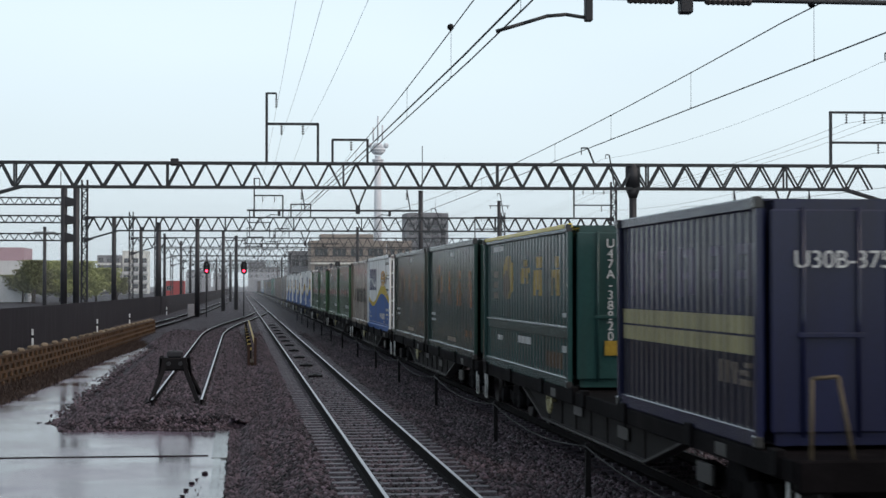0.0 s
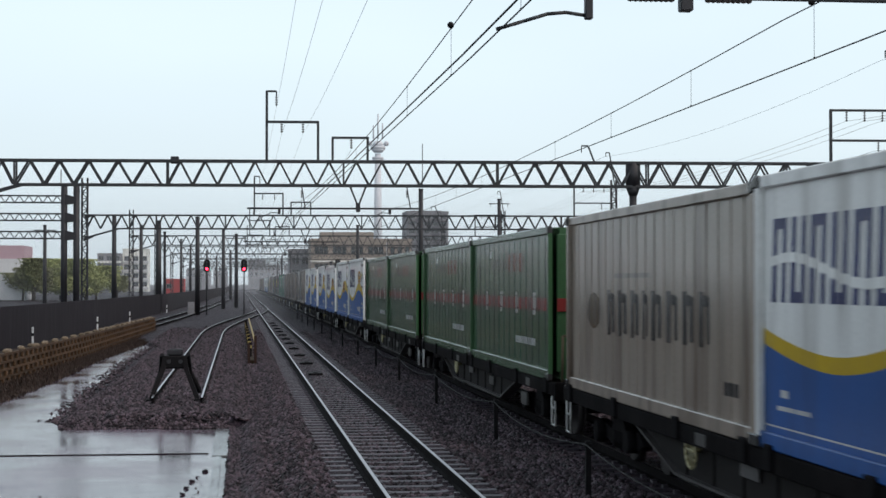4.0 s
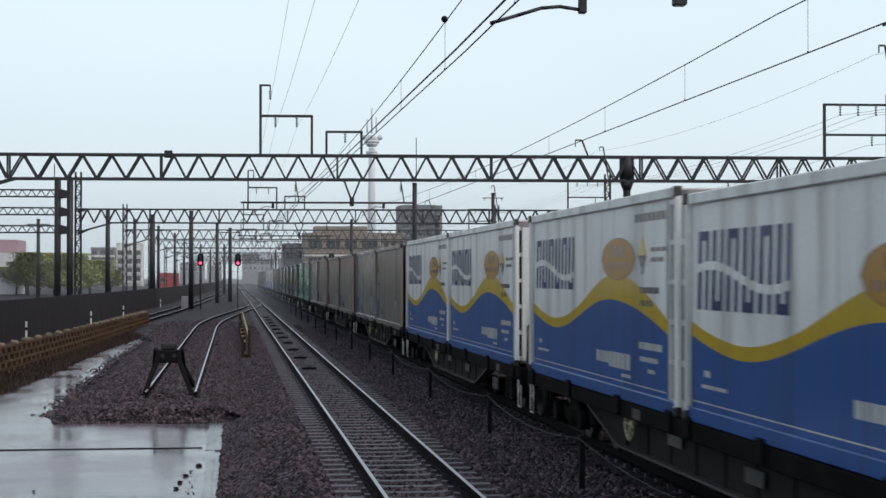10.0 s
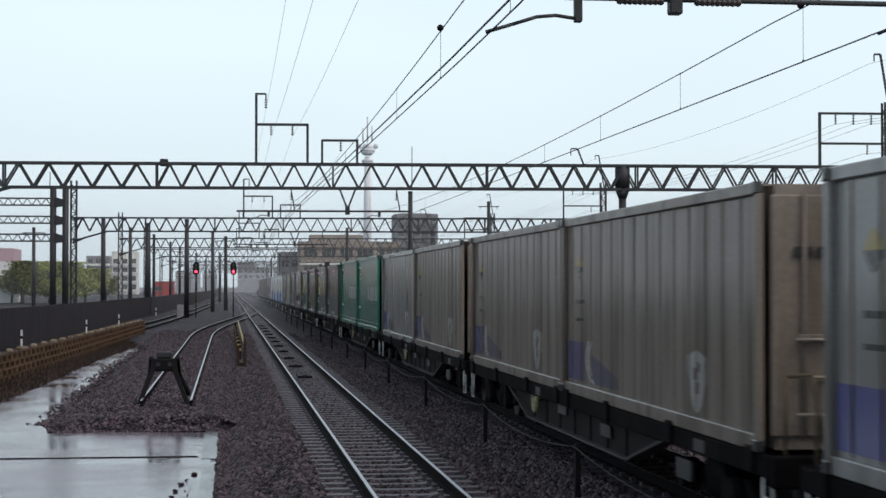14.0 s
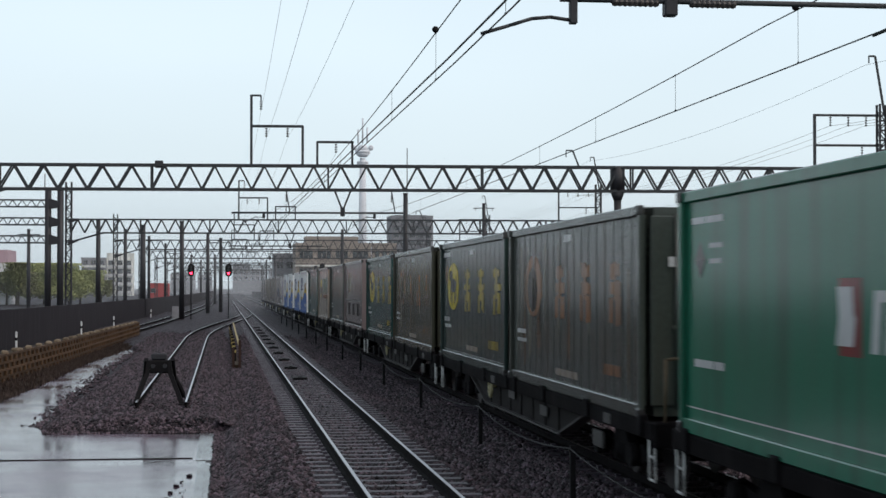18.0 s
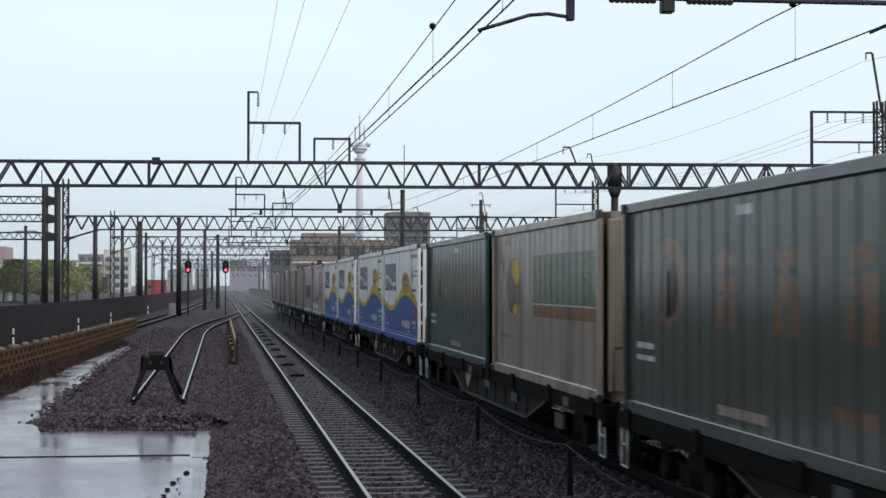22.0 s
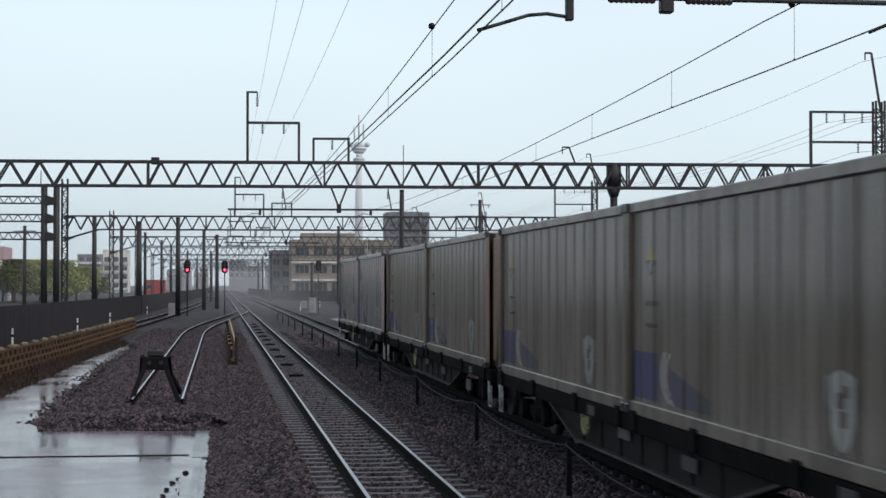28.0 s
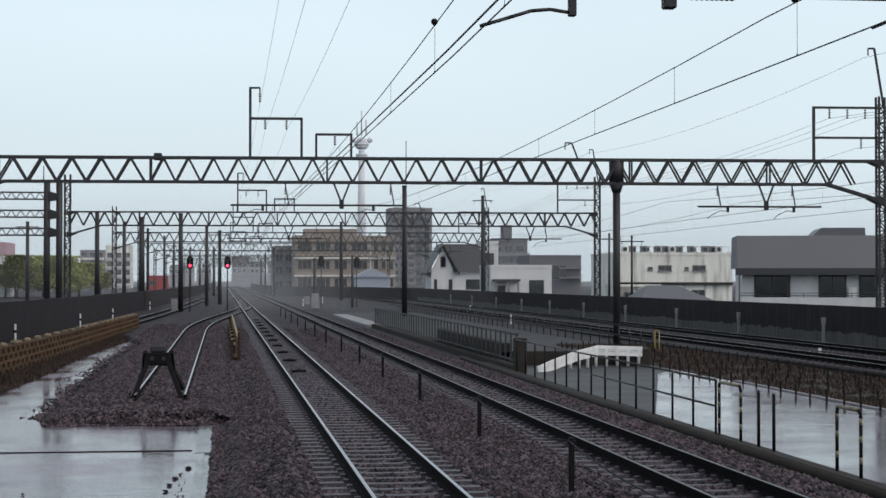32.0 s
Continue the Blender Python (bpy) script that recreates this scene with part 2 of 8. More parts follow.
def again(name, ob, m, parent=None):
    """Another object on the same mesh."""
    o = new(name, ob.data)
    o.parent = parent
    o.matrix_basis = m
    return o


def empty(name, x=0, y=0, z=0):
    e = new(name)
    e.location = (x, y, z)
    return e


def box(bm, x0, x1, y0, y1, z0, z1, mat=0, m=None):
    vs = [bm.verts.new((x, y, z)) for z in (z0, z1) for x, y in ((x0, y0), (x1, y0), (x1, y1), (x0, y1))]
    if m is not None:
        for v in vs:
            v.co = m @ v.co
    fs = []
    for idx in ((3, 2, 1, 0), (4, 5, 6, 7), (0, 1, 5, 4), (1, 2, 6, 5), (2, 3, 7, 6), (3, 0, 4, 7)):
        f = bm.faces.new([vs[i] for i in idx])
        f.material_index = mat
        fs.append(f)
    return fs


def bev_box(bm, x0, x1, y0, y1, z0, z1, r=0.01, mat=0):
    """A box with chamfered edges."""
    geom = box(bm, x0, x1, y0, y1, z0, z1, mat)
    edges = list({e for f in geom for e in f.edges})
    bmesh.ops.bevel(bm, geom=edges, offset=r, segments=1, affect="EDGES")


def rod(bm, a, b, r, sides=6, mat=0, r2=None):
    """A round bar from a to b."""
    a, b = Vector(a), Vector(b)
    d = b - a
    if d.length < 1e-6:
        return
    q = d.to_track_quat("Z", "Y").to_matrix()
    r2 = r if r2 is None else r2
    low, top = [], []
    for i in range(sides):
        w = 2 * math.pi * i / sides
        o = Vector((math.cos(w), math.sin(w), 0))
        low.append(bm.verts.new(a + q @ (o * r)))
        top.append(bm.verts.new(b + q @ (o * r2)))
    for i in range(sides):
        j = (i + 1) % sides
        f = bm.faces.new((low[i], low[j], top[j], top[i]))
        f.smooth = True
        f.material_index = mat
    bm.faces.new(low[::-1]).material_index = mat
    bm.faces.new(top).material_index = mat


def bar(bm, a, b, w, d, mat=0, up=(0, 0, 1)):
    """A flat or square bar from a to b: w across, d along 'up'."""
    a, b = Vector(a), Vector(b)
    t = (b - a).normalized()
    u = Vector(up)
    side = t.cross(u)
    if side.length < 1e-4:
        side = t.cross(Vector((0, 1, 0)))
    side.normalize()
    u = side.cross(t).normalized()
    vs = []
    for p in (a, b):
        for sx, sz in ((-1, -1), (1, -1), (1, 1), (-1, 1)):
            vs.append(bm.verts.new(p + side * (sx * w / 2) + u * (sz * d / 2)))
    for idx in ((0, 3, 2, 1), (4, 5, 6, 7), (0, 1, 5, 4), (1, 2, 6, 5), (2, 3, 7, 6), (3, 0, 4, 7)):
        bm.faces.new([vs[i] for i in idx]).material_index = mat


def prism(bm, outline, y0, y1, mat=0):
    """Extrude an outline in x, z from y0 to y1."""
    lo = [bm.verts.new((x, y0, z)) for x, z in outline]
    hi = [bm.verts.new((x, y1, z)) for x, z in outline]
    n = len(outline)
    for i in range(n):
        j = (i + 1) % n
        bm.faces.new((lo[i], lo[j], hi[j], hi[i])).material_index = mat
    bm.faces.new(lo[::-1]).material_index = mat
    bm.faces.new(hi).material_index = mat


def bead(bm, c, r, rings=4, sides=7, squash=1.0, mat=0):
    """A small round bead."""
    c = Vector(c)
    rows = []
    for i in range(1, rings):
        w = math.pi * i / rings
        rows.append([bm.verts.new(c + Vector((r * math.sin(w) * math.cos(2 * math.pi * k / sides),
                                              r * math.sin(w) * math.sin(2 * math.pi * k / sides), r * squash * math.cos(w)))) for k in range(sides)])
    top, low = bm.verts.new(c + Vector((0, 0, r * squash))), bm.verts.new(c - Vector((0, 0, r * squash)))
    for k in range(sides):
        j = (k + 1) % sides
        bm.faces.new((top, rows[0][k], rows[0][j])).material_index = mat
        bm.faces.new((low, rows[-1][j], rows[-1][k])).material_index = mat
        for a, b in zip(rows, rows[1:]):
            bm.faces.new((a[k], b[k], b[j], a[j])).material_index = mat


def strand(bm, pts, r, sides=5):
    """One continuous wire through the points, which run along y."""
    rows = [[bm.verts.new((x + r * math.cos(2 * math.pi * k / sides), y, z + r * math.sin(2 * math.pi * k / sides))) for k in range(sides)] for x, y, z in pts]
    for a, b in zip(rows, rows[1:]):
        for k in range(sides):
            j = (k + 1) % sides
            bm.faces.new((a[k], a[j], b[j], b[k])).smooth = True


def sheet(name, verts, faces, mat, parent=None):
    """A mesh from computed vertices and faces."""
    me = bpy.data.meshes.new(name)
    me.from_pydata(verts, [], faces)
    me.materials.append(mat)
    ob = new(name, me)
    ob.parent = parent
    return ob


# ---- ground and tracks ----
T1, T2 = 2.23, 6.20          # centre lines of the two tracks
Z1, Z2 = 0.0, -0.087         # their rail tops
GAUGE = 1.067
GROUND = -0.46


def siding_x(y):
    """Centre line of the siding, which joins the first track."""
    if y < 85:
        return -1.33
    s = min(1.0, (y - 85) / 85)
    return -1.33 + (T1 + 1.33) * s * s * (3 - 2 * s)


bm = bmesh.new()
box(bm, -2500, 2500, -300, 3500, GROUND - 0.5, GROUND)
ground = part("ground", bm, EARTH)
tagged(ground, "dark gravelly railway ground, wet from rain", "ground", kind="structure")


def bed_height(x, y):
    """Top of the ballast."""
    left = -0.12 if y < 34.3 else -3.75
    if y > 75:
        left = -3.75 - (y - 75) * 0.12
    edge = min(1.0, max(0.0, (x - left) / 0.45)) * min(1.0, max(0.0, (8.45 - x) / 0.5))
    if x < -0.12:
        edge *= min(1.0, max(0.0, (y - 33.9) / 1.1))
    top = -0.30
    for c, z in ((T1, Z1), (T2, Z2)):
        d = abs(x - c)
        top = max(top, z - (0.215 if d < 1.0 else 0.19) if d < 1.35 else z - 0.19 - (d - 1.35) * 0.35)
    if y > 34:
        d = abs(x - siding_x(y))
        top = max(top, -0.22 if d < 1.2 else -0.22 - (d - 1.2) * 0.4)
    return GROUND - 0.05 + (top - GROUND + 0.05) * edge * edge * (3 - 2 * edge)


def ballast_strip(name, x0, x1, y0, y1, step, rough):
    nx, ny = int((x1 - x0) / step), int((y1 - y0) / (step * (1 if step < 0.5 else 2)))
    verts = []
    for j in range(ny + 1):
        y = y0 + (y1 - y0) * j / ny
        for i in range(nx + 1):
            x = x0 + (x1 - x0) * i / nx
            z = bed_height(x, y)
            if rough:
                z += rough * (noise.noise((x * 2.5, y * 2.5, 0)) + 0.6 * noise.noise((x * 9, y * 9, 3)))
            verts.append((x, y, z))
    faces = [(j * (nx + 1) + i, j * (nx + 1) + i + 1, (j + 1) * (nx + 1) + i + 1, (j + 1) * (nx + 1) + i) for j in range(ny) for i in range(nx)]
    ob = sheet(name, verts, faces, GRAVEL)
    ob.data.polygons.foreach_set("use_smooth", [True] * len(ob.data.polygons))
    return tagged(ob, "bed of wet dark grey-brown crushed stone ballast", "ballast", kind="structure")


ballast_strip("ballast_bed", -4.6, 8.8, 4, 60, 0.16, 0.022)
ballast_strip("ballast_bed", -14, 8.8, 60, 160, 0.45, 0.02)
ballast_strip("ballast_bed", -18, 8.8, 160, 900, 1.4, 0.0)


def rail_profile(c, top):
    h = 0.153
    return [(c - 0.0635, top - h), (c + 0.0635, top - h), (c + 0.0635, top - h + 0.012), (c + 0.012, top - h + 0.03), (c + 0.009, top - 0.045),
            (c + 0.0325, top - 0.034), (c + 0.0325, top - 0.006), (c + 0.026, top - 0.001), (c + 0.023, top), (c - 0.024, top), (c - 0.026, top - 0.001), (c - 0.0325, top - 0.006),
            (c - 0.0325, top - 0.034), (c - 0.009, top - 0.045), (c - 0.012, top - h + 0.03), (c - 0.0635, top - h + 0.012)]


def rail_part(parent, points, top, name="rail", head=None):
    """A rail swept along points (x, y)."""
    bm = bmesh.new()
    rows = []
    for x, y in points:
        rows.append([bm.verts.new((px, y, pz)) for px, pz in rail_profile(x, top)])
    n = len(rows[0])
    for a, b in zip(rows, rows[1:]):
        for i in range(n):
            j = (i + 1) % n
            f = bm.faces.new((a[i], a[j], b[j], b[i]))
            f.material_index = 0 if i == 8 else 1
    bm.faces.new(rows[0][::-1]).material_index = 1
    return part(name, bm, [head or RAIL_STEEL, RAIL_RUST_SHADE], parent)


def straight_track(x, top, y0, y1, head=None):
    track = empty("track", x, 0, 0)
    for s in (-1, 1):
        rail_part(track, [(s * (GAUGE / 2), y) for y in (y0, 30, 60, 120, 300, y1)], top, head=head)
    return track


track_1 = tagged(straight_track(T1, Z1, -20, 900), "railway track with shiny rails on concrete sleepers", "track", kind="structure")
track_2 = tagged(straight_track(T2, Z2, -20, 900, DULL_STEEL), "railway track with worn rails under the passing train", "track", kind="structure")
track_3 = tagged(empty("track"), "siding track that ends at a buffer stop and curves into the main line", "track", kind="structure")
for s in (-1, 1):
    rail_part(track_3, [(siding_x(y) + s * (GAUGE / 2), y) for y in [37.6, 60, 85] + list(range(89, 172, 4))], -0.05)

# ---- overhead line: gantries ----
BEAM_LOW, BEAM_TOP = 6.70, 7.75
PITCH = 1.07


def lattice_column(parent, x, z0, z1, w=0.42, name="column"):
    """Four corner angles with zigzag lacing."""
    bm = bmesh.new()
    for sx in (-1, 1):
        for sy in (-1, 1):
            box(bm, x + sx * w / 2 - 0.045, x + sx * w / 2 + 0.045, sy * w / 2 - 0.045, sy * w / 2 + 0.045, z0, z1)
    step = w * 1.05
    z, k = z0, 0
    while z + step <= z1:
        for sy in (-1, 1):
            a, b = (x - w / 2, x + w / 2) if k % 2 else (x + w / 2, x - w / 2)
            bar(bm, (a, sy * w / 2, z), (b, sy * w / 2, z + step), 0.05, 0.02, up=(0, 1, 0))
            bar(bm, (x - w / 2, sy * w / 2, z), (x + w / 2, sy * w / 2, z), 0.05, 0.02, up=(0, 1, 0))
        for sx in (-1, 1):
            a, b = (-w / 2, w / 2) if k % 2 else (w / 2, -w / 2)
            bar(bm, (x + sx * w / 2, a, z), (x + sx * w / 2, b, z + step), 0.05, 0.02, up=(1, 0, 0))
        z += step
        k += 1
    return part(name, bm, STEEL_DARK, parent)


diag_up = diag_down = None


def gantry(y, x0, x1, split=True, columns=(True, True), sections=None):
    """A box truss across the yard, with haunched ends on lattice columns.
    sections: (start, end, number of diagonals, whether the first one rises) of its welded lengths."""
    global diag_up, diag_down
    g = empty("overhead_line_gantry", 0, y, 0)
    hy = 0.27
    for sy in (-1, 1):
        for z, nm in ((BEAM_TOP, "top_chord"), (BEAM_LOW, "bottom_chord")):
            bm = bmesh.new()
            x_a, x_b = (x0, x1) if nm == "top_chord" else (x0 + 2.6 * columns[0], x1 - 2.6 * columns[1])
            box(bm, x_a, x_b, sy * hy - 0.05, sy * hy + 0.05, z - 0.055, z + 0.055)
            if nm == "bottom_chord":
                for on, a, b in ((columns[0], x_a, x0), (columns[1], x_b, x1)):
                    if on:
                        bar(bm, (a, sy * hy, z), (b, sy * hy, z - 0.75), 0.1, 0.11, up=(0, 1, 0))
            part(nm, bm, STEEL, g)
    n = int((x1 - x0) / PITCH)
    sections = sections or [(x0 + 0.15, x0 + 0.15 + n * PITCH, 2 * n, True)]
    joined = None if split else bmesh.new()
    for x_a, x_b, count, rising in sections:
        half = (x_b - x_a) / count
        for i in range(count):
            a = x_a + i * half
            up = (i % 2 == 0) == rising
            for sy in (-1, 1):
                if joined is not None:
                    bar(joined, (a, sy * hy, BEAM_LOW if up else BEAM_TOP), (a + half, sy * hy, BEAM_TOP if up else BEAM_LOW), 0.07, 0.04, up=(0, 1, 0))
                    continue
                src = diag_up if up else diag_down
                m = pose(a, sy * hy, 0) @ Matrix.Diagonal((half / (PITCH / 2), 1, 1, 1))
                if src is None:
                    bm = bmesh.new()
                    bar(bm, (0, 0, BEAM_LOW if up else BEAM_TOP), (PITCH / 2, 0, BEAM_TOP if up else BEAM_LOW), 0.075, 0.05, up=(0, 1, 0))
                    src = part("diagonal", bm, STEEL, g)
                    src.matrix_basis = m
                    if up:
                        diag_up = src
                    else:
                        diag_down = src
                else:
                    again("diagonal", src, m, g)
    if joined is not None:
        tagged(part("lacing", joined, STEEL, g), kind="stuff")
    if split:
        ties = [q[0] for q in sections] if len(sections) > 1 else [x0 + i * PITCH + 0.15 for i in range(0, n, 5)]
        for x in ties:
            for z in (BEAM_LOW, BEAM_TOP):
                bm = bmesh.new()
                bar(bm, (x, -hy, z), (x, hy, z), 0.06, 0.05)
                part("cross_tie", bm, STEEL, g)
            for sy in (-1, 1):
                bm = bmesh.new()
                bar(bm, (x, sy * hy, BEAM_LOW), (x, sy * hy, BEAM_TOP), 0.08, 0.06, up=(0, 1, 0))
                part("tie_post", bm, STEEL, g)
    for on, x in ((columns[0], x0), (columns[1], x1)):
        if on:
            lattice_column(g, x, GROUND - 0.2, BEAM_TOP + 2.9 if y < 300 else BEAM_TOP + 0.3)
            s = 1 if x == x0 else -1
            bm = bmesh.new()
            prism(bm, [(x, BEAM_TOP + 0.06), (x + s * 0.9, BEAM_TOP + 0.06), (x + s * 0.25, BEAM_TOP - 0.22), (x, BEAM_TOP - 0.22)][::s], -hy - 0.06, hy + 0.06)
            part("gusset", bm, STEEL_DARK, g)
            bm = bmesh.new()
            prism(bm, [(x, BEAM_LOW - 0.55), (x + s * 0.25, BEAM_LOW - 0.55), (x + s * 0.75, BEAM_LOW - 0.62), (x, BEAM_LOW - 0.95)][::s], -hy - 0.06, hy + 0.06)
            part("gusset", bm, STEEL_DARK, g)
    return tagged(g, "grey steel lattice gantry that carries the overhead wires across the tracks", "gantry", "overhead line gantries")


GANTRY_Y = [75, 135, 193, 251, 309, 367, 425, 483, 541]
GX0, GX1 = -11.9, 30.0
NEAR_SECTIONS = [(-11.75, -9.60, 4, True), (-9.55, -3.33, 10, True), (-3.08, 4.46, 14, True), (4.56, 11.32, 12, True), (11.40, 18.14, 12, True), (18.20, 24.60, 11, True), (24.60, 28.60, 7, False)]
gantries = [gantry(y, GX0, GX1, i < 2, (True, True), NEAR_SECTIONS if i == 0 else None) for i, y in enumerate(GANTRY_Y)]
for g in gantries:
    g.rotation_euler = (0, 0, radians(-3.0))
near_gantry = gantry(17.6, GX0, GX1, split=False)

# ---- things beside the tracks ----


def lerp_path(knots, y):
    for (y0, x0), (y1, x1) in zip(knots, knots[1:]):
        if y <= y1:
            return x0 + (x1 - x0) * (y - y0) / (y1 - y0)
    return knots[-1][1]


# left line, which closes in on the others with distance
LEFT_LINE = [(20, -12.0), (40, -9.8), (65, -7.75), (95, -6.0), (130, -4.8), (170, -3.7), (250, -2.3), (420, -1.5), (900, -1.5)]
track_4 = tagged(empty("track"), "rusty left-hand track beside the dark wall", "track", kind="structure")
for s in (-1, 1):
    rail_part(track_4, [(lerp_path(LEFT_LINE, y) + s * GAUGE / 2, y) for y in (30, 40, 52, 65, 80, 95, 112, 130, 150, 170, 210, 250, 330, 420, 600)], -0.12)
track_5 = tagged(straight_track(20.3, -0.12, 20, 270), "dark right-hand track in front of the lineside wall", "track", kind="structure")
track_6 = tagged(straight_track(23.9, -0.12, 20, 245), "dark right-hand track in front of the lineside wall", "track", kind="structure")

# lineside walls
LEFT_WALL = [(40, -12.6), (79, -9.9), (110, -8.6), (170, -6.8), (255, -5.4), (420, -3.6), (650, -3.0)]
bm = bmesh.new()
for (y0, x0), (y1, x1) in zip(LEFT_WALL, LEFT_WALL[1:]):
    vs = [bm.verts.new(c) for c in ((x0, y0, GROUND), (x1, y1, GROUND), (x1, y1, 1.42), (x0, y0, 1.42),
                                    (x0 - 0.25, y0, GROUND), (x1 - 0.25, y1, GROUND), (x1 - 0.25, y1, 1.42), (x0 - 0.25, y0, 1.42))]
    for idx in ((0, 1, 2, 3), (3, 2, 6, 7), (5, 4, 7, 6), (4, 0, 3, 7), (1, 5, 6, 2)):
        bm.faces.new([vs[i] for i in idx])
wall_left = tagged(part("wall_left", bm, WALL_DARK), "soot-dark concrete wall along the line", "wall", kind="structure")
RIGHT_WALL = [(20, 26.4), (240, 26.4), (290, 20.0), (313, 13.2), (340, 9.6), (520, 8.6)]
bm = bmesh.new()
for (y0, x0), (y1, x1) in zip(RIGHT_WALL, RIGHT_WALL[1:]):
    vs = [bm.verts.new(c) for c in ((x0, y0, GROUND), (x1, y1, GROUND), (x1, y1, 1.32), (x0, y0, 1.32),
                                    (x0 + 0.3, y0, GROUND), (x1 + 0.3, y1, GROUND), (x1 + 0.3, y1, 1.32), (x0 + 0.3, y0, 1.32))]
    for idx in ((0, 1, 2, 3), (3, 2, 6, 7), (5, 4, 7, 6), (4, 0, 3, 7), (1, 5, 6, 2)):
        bm.faces.new([vs[i] for i in idx])
wall_right = tagged(part("wall_right", bm, WALL_DARK), "soot-dark concrete lineside wall with pale streaks near its foot", "wall", kind="structure")
WALL_FOOT = material("pale_streaked_wall_foot", (0.072, 0.066, 0.067), 0.8, 0, 0.4, 1.2, 20, 0.2, stain=(0.02, 0.02, 0.02), stain_amount=0.9, streak=True)
bm = bmesh.new()
for k in range(330):
    y = 40 + k * 0.58
    top = 0.16 + 0.16 * noise.noise((k * 0.11, 0, 0)) + 0.13 * noise.noise((k * 0.63, 2, 0))
    box(bm, 26.37, 26.397, y, y + 0.575, GROUND, top)
part("wall_foot", bm, WALL_FOOT, wall_right)


def wall_post(x, y, h=1.08):
    p = empty("wall_post", x, y, GROUND)
    bm = bmesh.new()
    bev_box(bm, -0.06, 0.06, -0.06, 0.06, 0, h + 0.16, 0.012)
    part("shaft", bm, CONCRETE_LIGHT, p)
    bm = bmesh.new()
    bev_box(bm, -0.085, 0.085, -0.08, 0.08, h - 0.1, h + 0.18, 0.015)
    part("cap", bm, CONCRETE_LIGHT, p)
    return tagged(p, "pale concrete post in front of the lineside wall", "post", "posts along the right wall")


for y in (60.0, 72.0, 84.4, 96.4, 109, 122, 135, 148, 162, 178, 195):
    wall_post(26.05, y)


def white_marker(x, y, h, z=GROUND, w=0.09):
    p = empty("marker_post", x, y, z)
    bm = bmesh.new()
    bev_box(bm, -w / 2, w / 2, -w / 2, w / 2, 0, h, 0.01)
    part("post", bm, WHITE_STEEL, p)
    bm = bmesh.new()
    bev_box(bm, -w / 2 - 0.01, w / 2 + 0.01, -w / 2 - 0.01, w / 2 + 0.01, h * 0.55, h * 0.7, 0.008)
    part("band", bm, BLACK, p)
    return tagged(p, "short white painted marker post beside the line", "marker post", "white marker posts")


for x, y, h in ((22.1, 61.5, 0.36), (19.0, 112, 0.6), (21.8, 150, 0.7), (-9.3, 79.5, 0.9), (-8.3, 103, 0.9), (-7.6, 122, 0.9), (-6.6, 160, 0.9),
                (-10.6, 66, 0.9), (8.9, 190, 0.8), (12.5, 215, 0.8)):
    white_marker(x, y, h)

# ---- brown weedy strips with rows of short stakes ----
WEEDS = gravel_material("brown_weedy_ground", (0.014, 0.010, 0.008), (0.062, 0.043, 0.035), cell=7.0, bump=0.8)


STAKE = material("tarred_wood_stake", (0.02, 0.016, 0.013), 0.8, 0, 0.4, 5, 40, 0.3, vary=0.3, spec=0.2)


def stake_field(name, rows, y0, y1, step, x_of, h, label):
    """Short dark stakes standing in rows."""
    f = empty(name)
    src = None
    for r, off in enumerate(rows):
        y = y0 + 0.5 * step * (r % 2)
        while y < y1:
            m = pose(x_of(y) + off + 0.06 * noise.noise((y, off, 0)), y, GROUND - 0.02, random.uniform(-4, 4), random.uniform(-4, 4), random.uniform(0, 40))
            if src is None:
                bm = bmesh.new()
                bev_box(bm, -0.022, 0.022, -0.022, 0.022, 0, h, 0.006)
                src = part("stake", bm, STAKE, f)
                src.matrix_basis = m
            else:
                again("stake", src, m, f)
            y += step
    return tagged(f, label, "stakes")


def strip_sheet(name, knots, width, z, mat, label):
    verts = []
    for y, x in knots:
        verts += [(x, y, z), (x + width, y, z)]
    faces = [(2 * i, 2 * i + 1, 2 * i + 3, 2 * i + 2) if width > 0 else (2 * i + 1, 2 * i, 2 * i + 2, 2 * i + 3) for i in range(len(knots) - 1)]
    return tagged(sheet(name, verts, faces, mat), label, "ground", kind="structure")


BANK_FOOT = [(30, -6.2), (43.9, -5.5), (54.4, -5.19), (63.5, -5.12), (85, -4.17), (112, -3.7)]
WALL_LINE = [(30, -7.4), (45.8, -6.82), (53.2, -6.47), (66.8, -5.9), (98, -4.93), (112, -4.6)]
verts, faces = [], []
bank_y = [30 + 0.8 * i for i in range(90)]
for y in bank_y:
    a, b = lerp_path(WALL_LINE, y), lerp_path(BANK_FOOT, y)
    for c in range(7):
        s = c / 6
        verts.append((a + (b - a) * s, y, -0.42 - 0.02 * s + 0.04 * noise.noise((a + (b - a) * s, y * 1.3, 4))))
for r in range(len(bank_y) - 1):
    for c in range(6):
        k = r * 7 + c
        faces.append((k, k + 1, k + 8, k + 7))
tagged(sheet("weedy_bank_left", verts, faces, WEEDS), "brown weedy bank beside the flooded apron", "ground", kind="structure")
bm = bmesh.new()
for ya, yb in zip(bank_y, bank_y[1:]):
    xa, xb = lerp_path(WALL_LINE, ya), lerp_path(WALL_LINE, yb)
    vs = [bm.verts.new(c) for c in ((xa, ya, -0.5), (xb, yb, -0.5), (xb, yb, 0.4), (xa, ya, 0.4), (xa - 0.4, ya, 0.4), (xb - 0.4, yb, 0.4), (xa - 0.4, ya, -0.5), (xb - 0.4, yb, -0.5))]
    for idx in ((0, 1, 2, 3), (3, 2, 5, 4), (4, 5, 7, 6)):
        bm.faces.new([vs[i] for i in idx])
block_wall = empty("block_wall")
